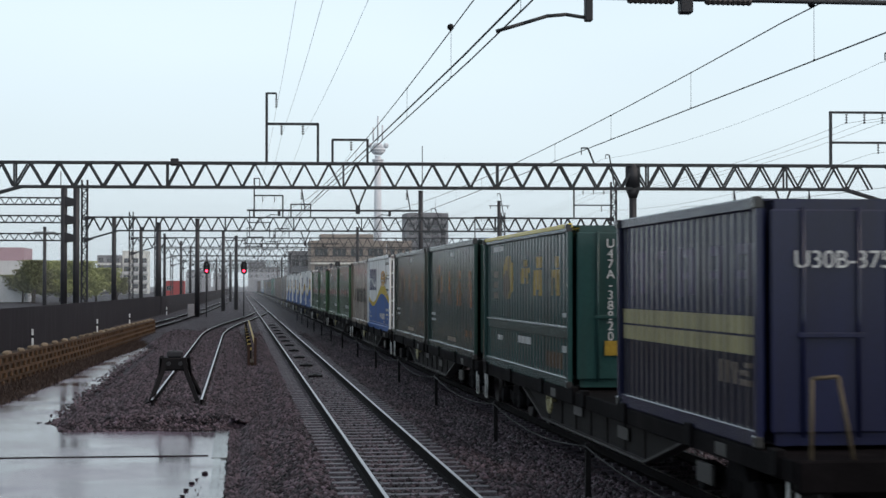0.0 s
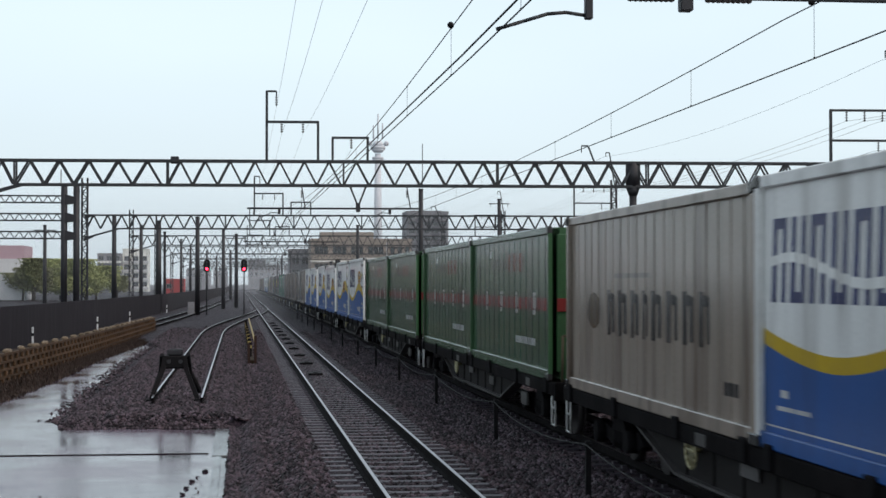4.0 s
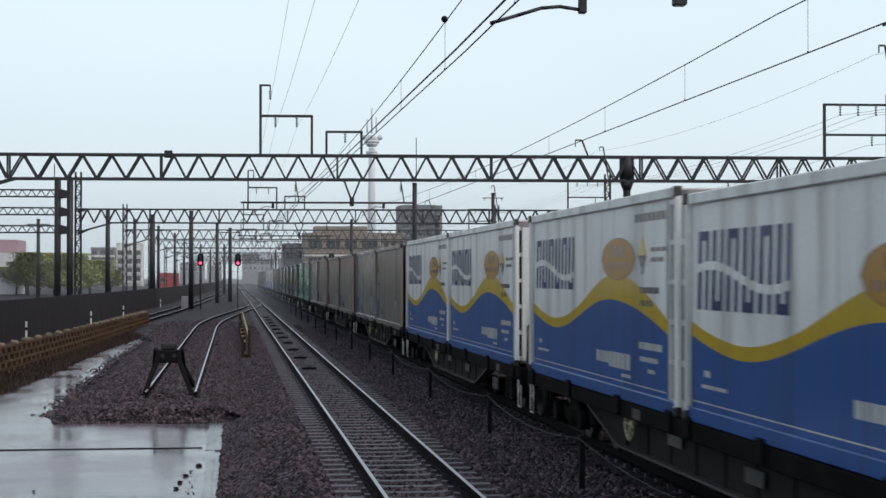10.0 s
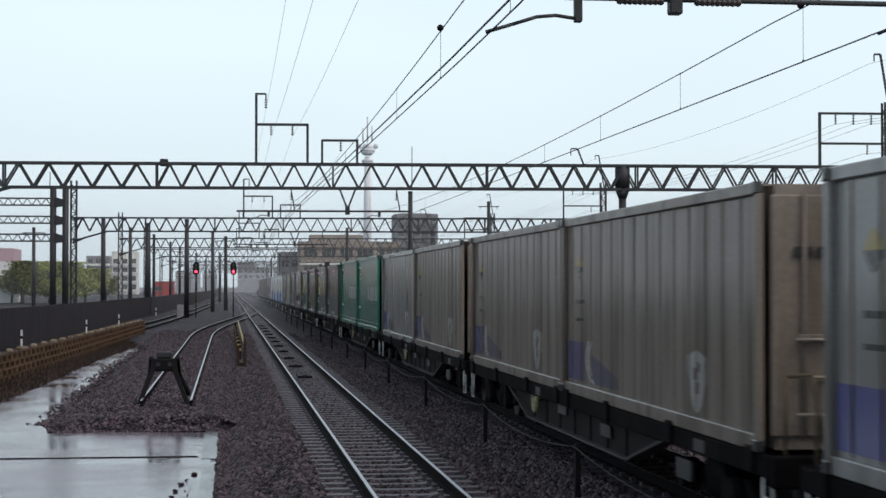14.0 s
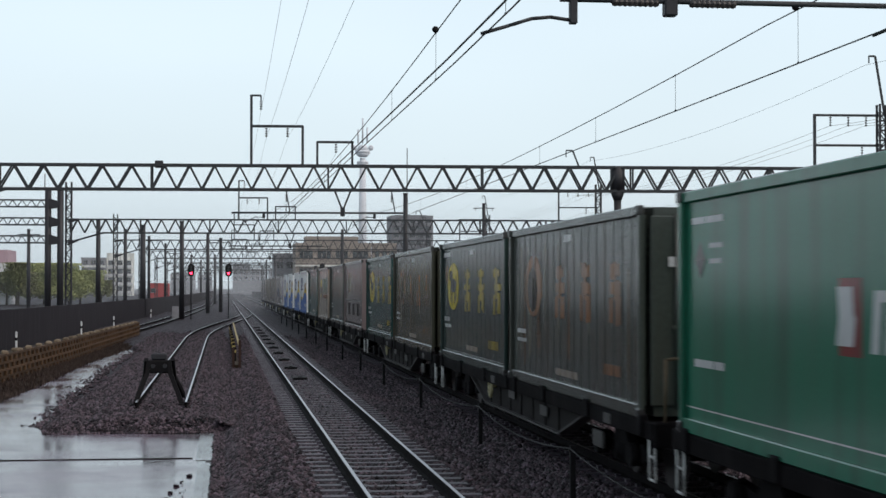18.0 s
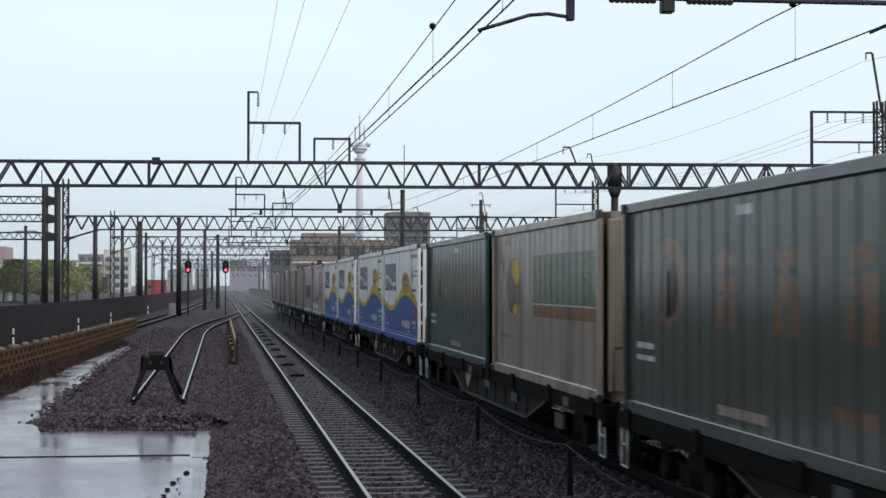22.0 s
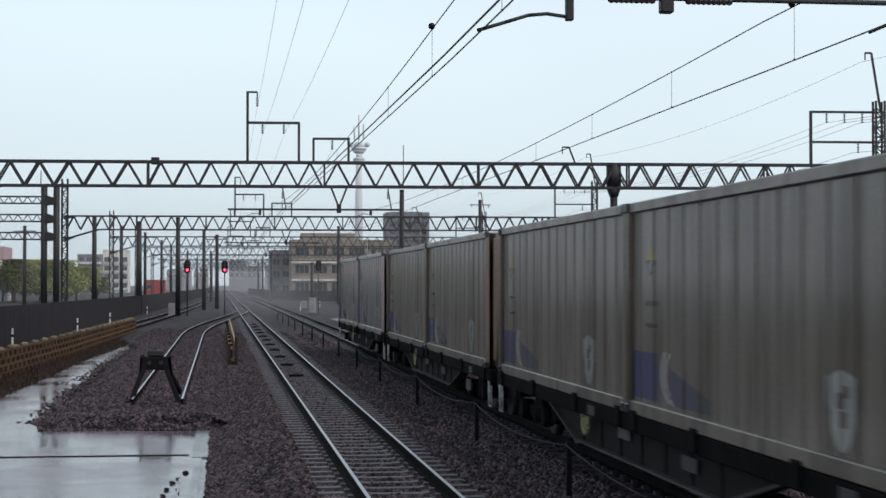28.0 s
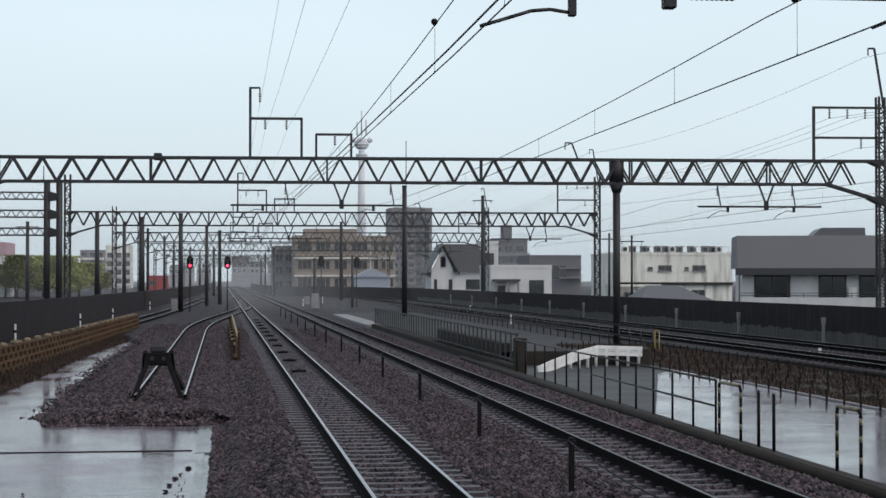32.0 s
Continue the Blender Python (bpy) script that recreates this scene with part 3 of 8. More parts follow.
part("backing", bm, TIMBER, block_wall)
for k in range(5):
    bm = bmesh.new()
    for ya, yb in zip(bank_y, bank_y[1:]):
        bar(bm, (lerp_path(WALL_LINE, ya) + 0.02, ya, -0.45 + 0.215 * k), (lerp_path(WALL_LINE, yb) + 0.02, yb, -0.45 + 0.215 * k), 0.07, 0.07)
    part("ledge", bm, OCHRE_DARK, block_wall)
course = None
for r in range(4):
    y = 46 + 0.45 * (r % 2)
    while y < 101:
        m = pose(lerp_path(WALL_LINE, y) + 0.01, y, -0.415 + 0.215 * r, 0, 0, random.uniform(1, 3))
        if course is None:
            bm = bmesh.new()
            bev_box(bm, -0.02, 0.05, -0.20, 0.20, 0.0, 0.145, 0.015)
            course = part("block", bm, OCHRE_DARK, block_wall)
            course.matrix_basis = m
        else:
            again("block", course, m, block_wall)
        y += 0.9
cap = None
y = 46.2
while y < 101:
    m = pose(lerp_path(WALL_LINE, y) - 0.06, y, 0.41, 0, random.uniform(-8, 8), random.uniform(-10, 10))
    if cap is None:
        bm = bmesh.new()
        bev_box(bm, -0.13, 0.08, -0.36, 0.36, 0.0, 0.12, 0.04)
        for q in bm.verts:
            q.co.z *= 1.0 - 0.9 * max(0.0, abs(q.co.y) - 0.3)
        cap = part("cap_stone", bm, OCHRE, block_wall, "pale ochre rounded cap stone")
        cap.matrix_basis = m
    else:
        again("cap_stone", cap, m, block_wall)
    y += 2.3
tagged(block_wall, "low wall of rusty ochre blocks in four courses with pale caps", "block wall")
strip_sheet("weedy_strip_right", [(20, 14.5), (75, 14.5)], 4.6, GROUND + 0.03, WEEDS, "brown weedy strip beyond the flooded strip")
stake_field("stake_row", (-0.25, 0.8, 1.8, 2.8, 3.7), 26, 72, 1.1, lambda y: 14.5, 0.32, "rows of short dark stakes in a brown weedy strip")


def stone_row(name, knots, step, off, mat, label, size=1.0):
    f = empty(name)
    src, y = None, knots[0][0]
    while y < knots[-1][0]:
        m = pose(lerp_path(knots, y) + off, y, GROUND, 0, random.uniform(-6, 6), random.uniform(-14, 14))
        if src is None:
            bm = bmesh.new()
            bev_box(bm, -0.16 * size, 0.16 * size, -0.34 * size, 0.34 * size, 0, 0.3 * size, 0.06 * size)
            for v in bm.verts:
                v.co += 0.04 * noise.noise_vector(v.co * 5)
            src = part("stone", bm, mat, f)
            src.matrix_basis = m
        else:
            again("stone", src, m, f)
        y += step
    return tagged(f, label, "edging stones")


stone_row("edging_stones", [(24, 19.2), (95, 19.2)], 3.6, 0, CONCRETE_LIGHT, "small pale brackets along the dark trackside pipe", 0.4)
bm = bmesh.new()
rod(bm, (18.9, 20, GROUND + 0.13), (18.9, 96, GROUND + 0.13), 0.075, 8)
tagged(part("trackside_pipe", bm, BLACK), "slim dark pipe along the weedy strip", "pipe")

# ---- flooded concrete on the left ----
slab = empty("concrete_apron")
LEFT_EDGE = [(14, -9.5), (30, -7.0), (43.9, -5.6), (54.4, -5.3), (63.5, -5.22), (84, -4.3)]
rows_y = [14.2, 18.4, 22.6, 25.6, 28.8, 31.6, 34.3]
for (ya, yb) in zip(rows_y, rows_y[1:]):
    for xa, xb in ((-7.5, -3.72), (-3.7, -0.13)):
        bm = bmesh.new()
        bev_box(bm, xa, xb, ya, yb - 0.025, GROUND - 0.1, GROUND + 0.018 + (0.012 if xa < -4 else 0.0), 0.012)
        part("slab", bm, WET_SLAB, slab)
tagged(slab, "wet concrete paving slabs with open joints", "paving", kind="structure")
bm = bmesh.new()
box(bm, -0.44, -0.14, 28.6, 33.9, GROUND, GROUND + 0.042)
box(bm, -0.40, -0.28, 14, 28.5, GROUND, GROUND + 0.04)
tagged(part("kerb_left", bm, WET_SLAB), "pale concrete edging along the flooded apron", "kerb", kind="structure")


def shore(y):
    """Right-hand edge of the water."""
    base = -0.36 if y < 33.6 else lerp_path([(33.6, -0.36), (34.4, -2.9), (36.0, -3.6), (46, -3.85), (60, -4.0), (80, -3.9)], y)
    return base + 0.16 * noise.noise((y * 0.9, 2.0, 0)) * (1 if y > 34.5 else 0.5)


verts, faces, cols = [], [], 14
ys = [14 + i * 0.5 for i in range(133)]
for y in ys:
    a, b = lerp_path(LEFT_EDGE, y) + 0.1, shore(y)
    if b < a + 0.05:
        b = a + 0.05
    for c in range(cols + 1):
        verts.append((a + (b - a) * c / cols, y, GROUND + 0.034))
for j in range(len(ys) - 1):
    for c in range(cols):
        k = j * (cols + 1) + c
        faces.append((k, k + 1, k + cols + 2, k + cols + 1))
puddle = tagged(sheet("puddle", verts, faces, WATER), "shallow rainwater lying on concrete, mirroring the sky", "water", kind="structure")

bm = bmesh.new()
box(bm, -8.5, -0.5, 28.97, 29.02, GROUND, GROUND + 0.048)
tagged(part("slab_joint", bm, BLACK), "dark raised joint across the flooded slabs", "joint", kind="structure")

# small lumps and stones that stick out of the water
lump = None
for i, (x, y) in enumerate(((-2.62, 23.3), (-0.72, 24.1), (-0.66, 24.9), (-0.60, 25.4), (-0.75, 23.4), (-0.5, 26.2), (-3.3, 41.0), (-3.5, 43.5))):
    bm = bmesh.new()
    bead(bm, (0, 0, 0), 0.03 + 0.012 * (i % 3), 4, 7, 0.5)
    for v in bm.verts:
        v.co += 0.014 * noise.noise_vector(v.co * 20 + Vector((i, 0, 0)))
    o = part("stone_lump", bm, GRAVEL)
    o.location = (x, y, GROUND + 0.05)
    tagged(o, "dark stone lying in the shallow water", "stone", "stones in the puddle")

# ---- buffer stop at the end of the siding ----
buffer = empty("buffer_stop", -1.42, 38.9, -0.10)
bm = bmesh.new()
bev_box(bm, -0.27, 0.27, -0.14, 0.14, 0.62, 0.91, 0.03)
part("buffer_beam", bm, BLACK, buffer, "black buffer beam")
bm = bmesh.new()
bev_box(bm, -0.17, 0.17, -0.12, 0.12, 0.91, 1.06, 0.03)
part("top_block", bm, STEEL_DARK, buffer)
for s in (-1, 1):
    bm = bmesh.new()
    pts = [(s * 0.22, -0.1, 0.9), (s * 0.26, -0.13, 0.6), (s * 0.52, -0.32, -0.07)]
    for p, q in zip(pts, pts[1:]):
        bar(bm, p, q, 0.10, 0.12, up=(0, 1, 0))
    part("front_leg", bm, BLACK, buffer)
    bm = bmesh.new()
    pts = [(s * 0.29, 0.02, 0.92), (s * 0.33, 0.3, 0.5), (s * 0.52, 1.1, 0.04)]
    for p, q in zip(pts, pts[1:]):
        bar(bm, p, q, 0.09, 0.1)
    part("back_stay", bm, BLACK, buffer)
    bm = bmesh.new()
    rod(bm, (s * 0.13, -0.16, 0.78), (s * 0.13, -0.13, 0.78), 0.05, 8)
    part("bolt", bm, STEEL_DARK, buffer)
    bm = bmesh.new()
    rod(bm, (s * 0.2, 0.13, 0.78), (s * 0.2, 0.28, 0.78), 0.08, 10)
    part("buffer_pad", bm, RUST, buffer)
    bm = bmesh.new()
    bev_box(bm, s * 0.52 - 0.09, s * 0.52 + 0.09, -0.5, -0.2, -0.16, -0.04, 0.02)
    part("foot", bm, BLACK, buffer)
tagged(buffer, "black steel buffer stop at the end of the siding", "buffer stop")

# derailer mechanism with a yellow bar, between the siding and the first track
dev = empty("trackside_indicator", 0.46, 58.0, -0.28)
for x, z1 in ((-0.12, 0.7), (0.1, 0.95)):
    bm = bmesh.new()
    bar(bm, (x, 0, 0), (x, 0, z1), 0.09, 0.08, up=(0, 1, 0))
    part("post", bm, RUST, dev)
bm = bmesh.new()
bar(bm, (0.12, 0.6, 0.62), (0.12, 42.0, 0.66), 0.06, 0.06)
part("yellow_rail", bm, YELLOW, dev, "long yellow painted bar")
bm = bmesh.new()
bev_box(bm, -0.12, 0.06, 0.05, 42.0, 0.0, 0.12, 0.02)
part("base_beam", bm, TIMBER, dev)
for k in range(9):
    bm = bmesh.new()
    bar(bm, (-0.06, 4.5 * k + 3, 0), (-0.06, 4.5 * k + 3, 0.62), 0.12, 0.08, up=(0, 1, 0))
    bracket = part("bracket", bm, BLACK, dev)
    bm = bmesh.new()
    bar(bm, (-0.06, 4.5 * k + 2.99, 0.42), (-0.06, 4.5 * k + 2.99, 0.52), 0.125, 0.085, up=(0, 1, 0))
    part("yellow_band", bm, YELLOW, bracket, "yellow painted band")
tagged(dev, "rusty trackside device with a yellow painted bar between the tracks", "track device")

# dark pads between the rails of the first track
for y in (49.1, 55.7, 61.9, 68.3, 74.4, 80.2, 86.3, 92.4, 98.5, 105, 112):
    p = empty("track_pad", T1 - 0.06, y, -0.185)
    bm = bmesh.new()
    bev_box(bm, -0.2, 0.2, -0.45, 0.45, 0, 0.07, 0.015)
    part("plate", bm, BLACK, p)
    bm = bmesh.new()
    bev_box(bm, -0.06, 0.06, -0.3, 0.3, 0.07, 0.09, 0.01)
    part("rib", bm, BLACK, p)
    tagged(p, "flat black rubber pad lying between the rails", "track pad", "pads between the rails")

# ---- iron posts between the two tracks ----
POST_Y = [13.6, 21.5, 29.4, 38.4, 47.4, 55.5, 64.0, 73.6, 82.5, 92, 101.5, 111, 121, 131]


def iron_post(y):
    p = empty("iron_post", 4.43, y, -0.46)
    bm = bmesh.new()
    bev_box(bm, -0.035, 0.035, -0.035, 0.035, 0, 0.88, 0.008)
    part("upright", bm, BLACK, p)
    bm = bmesh.new()
    bev_box(bm, -0.05, 0.05, -0.045, 0.045, 0.80, 0.85, 0.006)
    part("clamp", bm, BLACK, p)
    return tagged(p, "short black iron post that carries a slack cable", "iron post", "iron posts between the tracks")


for y in POST_Y:
    iron_post(y)
bm = bmesh.new()
cable = [(4.39, ya + (yb - ya) * i / 8, 0.38 - 0.16 * 4 * (i / 8) * (1 - i / 8)) for ya, yb in zip(POST_Y, POST_Y[1:]) for i in range(8)]
strand(bm, cable, 0.011, 6)
tagged(part("slack_cable", bm, BLACK), "thin slack cable slung from post to post", "cable")

# ---- flooded strip on the right with its fence ----
bm = bmesh.new()
box(bm, 8.75, 14.45, 18, 57, GROUND - 0.1, GROUND + 0.012)
tagged(part("concrete_strip", bm, WET_ASPHALT), "flooded concrete strip beside the train's track", "paving", kind="structure")
# outline stops short; bare asphalt beyond stands in for the parapet's dark reflection
bm = bmesh.new()
low = [bm.verts.new((x, y, GROUND + 0.024)) for x, y in ((9.06, 18.1), (14.38, 18.1), (14.38, 53.5), (13.2, 51.0), (9.06, 35.2))]
bm.faces.new(low)
tagged(part("standing_water", bm, WATER), "sheet of standing rainwater that mirrors the sky", "water", kind="structure")
bm = bmesh.new()
box(bm, 14.38, 14.5, 18, 47, GROUND, GROUND + 0.06)
tagged(part("kerb_right", bm, CONCRETE_LIGHT), "pale concrete kerb at the foot of the plank wall", "kerb", kind="structure")
bm = bmesh.new()
rod(bm, (8.33, 14, -0.33), (8.42, 60, -0.33), 0.09, 8)
tagged(part("conduit", bm, MOSSY), "grimy cable conduit lying along the ballast", "conduit")
bm = bmesh.new()
bev_box(bm, 8.78, 9.06, 14, 58, GROUND, -0.37, 0.03)
tagged(part("fence_kerb", bm, MOSSY), "mossy concrete kerb under the fence", "kerb", kind="structure")

fence = empty("pipe_fence", 8.95, 0, -0.37)
post = None
fence_y = [30.4 + 1.52 * i for i in range(15)]
for y in fence_y:
    if post is None:
        bm = bmesh.new()
        rod(bm, (0, 0, 0), (0, 0, 0.98), 0.023, 7)
        post = part("post", bm, BLACK, fence)
        post.location = (0, y, 0)
    else:
        again("post", post, pose(0, y, 0), fence)
for z, y1 in ((0.97, fence_y[-1]), (0.5, 41.0)):
    bm = bmesh.new()
    rod(bm, (0, fence_y[0], z), (0, y1, z), 0.022, 7)
    part("rail", bm, STEEL, fence)
tagged(fence, "black pipe fence along the flooded strip", "fence")

P_BAND = material("worn_band_paint", (0.24, 0.215, 0.145), 0.7, 0, 0.5, 6, 40, 0.1, stain=(0.03, 0.03, 0.03), stain_amount=0.7)


def hoop(bm, w, h, r=0.027):
    pts = [(-w / 2, 0, 0), (-w / 2, 0, h - 0.1)] + [(-w / 2 + 0.1 - 0.1 * math.cos(a), 0, h - 0.1 + 0.1 * math.sin(a)) for a in (0.5, 1.0, 1.57)]
    pts += [(-x, y, z) for x, y, z in pts[::-1]]
    for a, b in zip(pts, pts[1:]):
        rod(bm, a, b, r, 8)


for y, width in ((29.6, 1.3), (23.77, 0.95)):
    h = empty("hoop_guard", 8.97, y, -0.37)
    bm = bmesh.new()
    hoop(bm, width, 0.95)
    o = part("hoop", bm, BLACK, h)
    o.rotation_euler = (0, 0, radians(90))
    bm = bmesh.new()
    rod(bm, (0, 0.08 - width / 2, 0.95), (0, width / 2 - 0.08, 0.95), 0.030, 8)
    part("yellow_sleeve", bm, P_BAND, h, "yellow painted top of the hoop")
    for dy in (-width / 2, width / 2):
        for z in (0.2, 0.5, 0.75):
            bm = bmesh.new()
            rod(bm, (0, dy, z), (0, dy, z + 0.09), 0.030, 8)
            part("warning_band", bm, P_BAND, h, "worn pale yellow band")
    tagged(h, "black and yellow steel hoop guard at the fence line", "hoop guard", "hoop guards")
for y in (27.95, 27.15):
    h = empty("bollard", 8.97, y, -0.37)
    bm = bmesh.new()
    rod(bm, (0, 0, 0), (0, 0, 0.92), 0.029, 8)
    part("tube", bm, BLACK, h)
    bm = bmesh.new()
    bead(bm, (0, 0, 0.92), 0.035, 4, 8)
    part("cap", bm, STEEL, h)
    tagged(h, "slim black steel bollard at the fence line", "bollard", "slim bollards")

# picket fence further on
picket_fence = empty("bar_fence", 9.2, 0, -0.36)
pk = None
y = 53.2
while y < 104:
    if pk is None:
        bm = bmesh.new()
        bar(bm, (0, 0, 0.1), (0, 0, 1.12), 0.05, 0.05, up=(0, 1, 0))
        pk = part("picket", bm, STEEL, picket_fence)
        pk.location = (0, y, 0)
    else:
        again("picket", pk, pose(0, y, 0), picket_fence)
    y += 1.04
for z in (0.25, 1.08):
    bm = bmesh.new()
    bar(bm, (0, 53, z), (0, 104, z), 0.05, 0.06)
    part("rail", bm, STEEL, picket_fence)
bm = bmesh.new()
bev_box(bm, -0.15, 0.15, 52.8, 104.2, -0.12, 0.12, 0.02)
part("plinth", bm, MOSSY, picket_fence)
bm = bmesh.new()
bev_box(bm, -0.16, 0.16, 52.2, 52.9, -0.12, 1.0, 0.03)
part("end_pier", bm, MOSSY, picket_fence, "weathered concrete end pier")
tagged(picket_fence, "grey steel bar fence on a concrete plinth", "fence")

# ramp parapet and white guard rail
bm = bmesh.new()
bev_box(bm, 9.4, 14.3, 57.2, 57.6, GROUND - 0.05, 0.02, 0.03)
bev_box(bm, 9.4, 9.7, 57.2, 75, GROUND - 0.05, 0.3, 0.03)
bev_box(bm, 13.4, 14.3, 56.2, 57.2, GROUND - 0.05, 0.15, 0.04)
# dark concrete colour used here for the shaded underpass opening
tagged(part("ramp_parapet", bm, MOSSY), "low concrete parapet at the head of an underpass ramp", "parapet", kind="structure")
guard = empty("guard_rail", 0, 0, GROUND)
GUARD = [(9.75, 52.6, 0.12), (10.4, 53.4, 0.3), (11.4, 54.6, 0.52), (12.4, 55.8, 0.66), (13.95, 56.0, 0.6)]
for z, w, dy in ((0.0, 0.13, 0.0), (-0.1, 0.05, 0.02), (-0.2, 0.13, 0.0)):
    bm = bmesh.new()
    for a, b in zip(GUARD, GUARD[1:]):
        bar(bm, (a[0], a[1] + dy, a[2] + z), (b[0], b[1] + dy, b[2] + z), 0.06, w)
    part("beam", bm, WHITE_STEEL, guard)
for i in range(8):
    s = 0.35 + 0.65 * i / 7
    x = 9.75 + (13.85 - 9.75) * s
    gz = lerp_path([(g[0], g[2]) for g in GUARD], x)
    gy = lerp_path([(g[0], g[1]) for g in GUARD], x)
    bm = bmesh.new()
    rod(bm, (x, gy + 0.07, 0), (x, gy + 0.07, gz), 0.05, 8)
    part("post", bm, WHITE_STEEL, guard)
tagged(guard, "white steel guard rail on short posts at the ramp", "guard rail")

# far pipe fence with a yellow end hoop
far_fence = empty("pipe_fence", 17.1, 0, GROUND)
fp = None
for i in range(52):
    y = 66.9 + i * 1.95
    if fp is None:
        bm = bmesh.new()
        rod(bm, (0, 0, 0), (0, 0, 0.95), 0.028, 6)
        fp = part("post", bm, STEEL, far_fence)
        fp.location = (0, y, 0)
    else:
        again("post", fp, pose(0, y, 0), far_fence)
for z in (0.5, 0.94):
    bm = bmesh.new()
    rod(bm, (0, 66.9, z), (0, 168, z), 0.03, 6)
    part("rail", bm, STEEL, far_fence)
bm = bmesh.new()
hoop(bm, 0.7, 0.9, 0.024)
o = part("end_hoop", bm, YELLOW, far_fence, "yellow painted end hoop")
o.location, o.rotation_euler = (0, 66.2, 0), (0, 0, radians(90))
tagged(far_fence, "grey pipe fence with a yellow end hoop", "fence")
# wet road beyond the bar fence
bm = bmesh.new()
box(bm, 9.75, 16.9, 57.7, 150, GROUND - 0.05, GROUND + 0.022)
tagged(part("service_road", bm, ROAD), "wet grimy brown-grey service road behind the fence", "road", kind="structure")
# pale platform beyond the picket fence
bm = bmesh.new()
bev_box(bm, 8.75, 9.9, 104.5, 136, GROUND - 0.05, -0.28, 0.03)
tagged(part("pale_platform", bm, CONCRETE_LIGHT), "low wet concrete platform beside the track", "platform", kind="structure")

# ---- overhead line: fittings, wires, poles, signals ----


def insulator(bm, x, y, z_top, length, r=0.07, n=4, axis="z"):
    """A string of porcelain sheds."""
    for i in range(n):
        s = (i + 0.5) / n * length
        c = (x, y, z_top - s) if axis == "z" else (x + s, y, z_top)
        bead(bm, c, r, 4, 8, 0.45 if axis == "z" else 1.0)
    rod(bm, (x, y, z_top), (x, y, z_top - length) if axis == "z" else (x + length, y, z_top), 0.018, 5)


def gantry_fittings(g, full):
    """Feeder frames on top, registration tubes and hangers below."""
    def steel(name, *bars):
        bm = bmesh.new()
        for a, b, w in bars:
            bar(bm, (a[0], 0, a[1]), (b[0], 0, b[1]), w, w, up=(0, 1, 0))
        return part(name, bm, STEEL, g)
    steel("tall_post", ((1.2, BEAM_TOP), (1.2, 10.85), 0.11))
    steel("hook_arm", ((1.2, 10.82), (1.62, 10.82), 0.08), ((1.62, 10.82), (1.62, 10.6), 0.06))
    steel("frame_beam", ((1.2, 9.48), (3.48, 9.48), 0.11))
    steel("frame_post", ((3.44, 9.48), (3.44, BEAM_TOP), 0.11))
    steel("small_frame_post", ((4.08, BEAM_TOP), (4.08, 8.8), 0.1))
    steel("small_frame_beam", ((4.05, 8.8), (5.68, 8.8), 0.1))
    steel("small_frame_post", ((5.62, 8.8), (5.62, BEAM_TOP), 0.1))
    for x, z in ((1.62, 10.6), (1.85, 9.42), (2.78, 9.42), (4.9, 8.74)):
        bm = bmesh.new()
        insulator(bm, x, 0, z, 0.42)
        part("insulator", bm, PORCELAIN, g)
    steel("outer_frame_post", ((26.75, BEAM_TOP), (26.75, 10.2), 0.12))
    steel("outer_frame_beam", ((26.75, 10.15), (30.0, 10.15), 0.1))
    steel("outer_frame_beam", ((26.75, 8.8), (30.0, 8.8), 0.1))
    steel("hook_arm", ((30.1, 10.1), (29.65, 12.82), 0.09), ((29.65, 12.82), (29.35, 12.82), 0.08), ((29.35, 12.82), (29.35, 12.5), 0.05))
    for x, z in ((27.5, 10.1), (28.35, 10.1), (29.2, 10.1), (29.0, 8.75)):
        bm = bmesh.new()
        insulator(bm, x, 0, z, 0.45)
        part("insulator", bm, PORCELAIN, g)
    steel("side_arm", ((15.8, BEAM_TOP), (15.5, 8.5), 0.07), ((15.5, 8.5), (15.2, 8.5), 0.06), ((15.2, 8.5), (15.2, 8.2), 0.04))
    # registration tubes
    for xa, xb, xv, hang in ((0.35, 7.9, 5.2, (2.72, 7.35)), (21.3, 27.1, 24.5, (22.2, 25.7))):
        bm = bmesh.new()
        rod(bm, (xa, 0, 5.70), (xb, 0, 5.70), 0.045, 7)
        part("registration_tube", bm, STEEL, g)
        for s in (-1, 1):
            bm = bmesh.new()
            bar(bm, (xv + s * 0.36, 0, BEAM_LOW), (xv, 0, 5.78), 0.08, 0.06, up=(0, 1, 0))
            part("v_hanger", bm, STEEL, g)
        bm = bmesh.new()
        bev_box(bm, xv - 0.1, xv + 0.1, -0.08, 0.08, 5.55, 5.95, 0.02)
        part("hanger_clamp", bm, STEEL_DARK, g)
        for x in hang:
            bm = bmesh.new()
            bar(bm, (x, 0, BEAM_LOW), (x + 0.16, 0, 5.74), 0.05, 0.05, up=(0, 1, 0))
            part("hanger_arm", bm, STEEL, g)
            bm = bmesh.new()
            insulator(bm, x + 0.01, 0, 6.5, 0.34, 0.06, 3)
            part("insulator", bm, PORCELAIN, g)
        for x in (xa + 1.4, xb - 1.3):
            bm = bmesh.new()
            bev_box(bm, x - 0.06, x + 0.06, -0.05, 0.05, 5.45, 5.68, 0.015)
            part("drop_clamp", bm, STEEL_DARK, g)
            bm = bmesh.new()
            pts = [(x, 0, 5.5), (x - 0.35, 0, 5.52), (x - 0.8, 0, 5.3), (x - 0.95, 0, 5.14)]
            for a, b in zip(pts, pts[1:]):
                rod(bm, a, b, 0.018, 6)
            part("steady_arm", bm, STEEL, g)


for i, g in enumerate(gantries[:5]):
    gantry_fittings(g, i < 2)

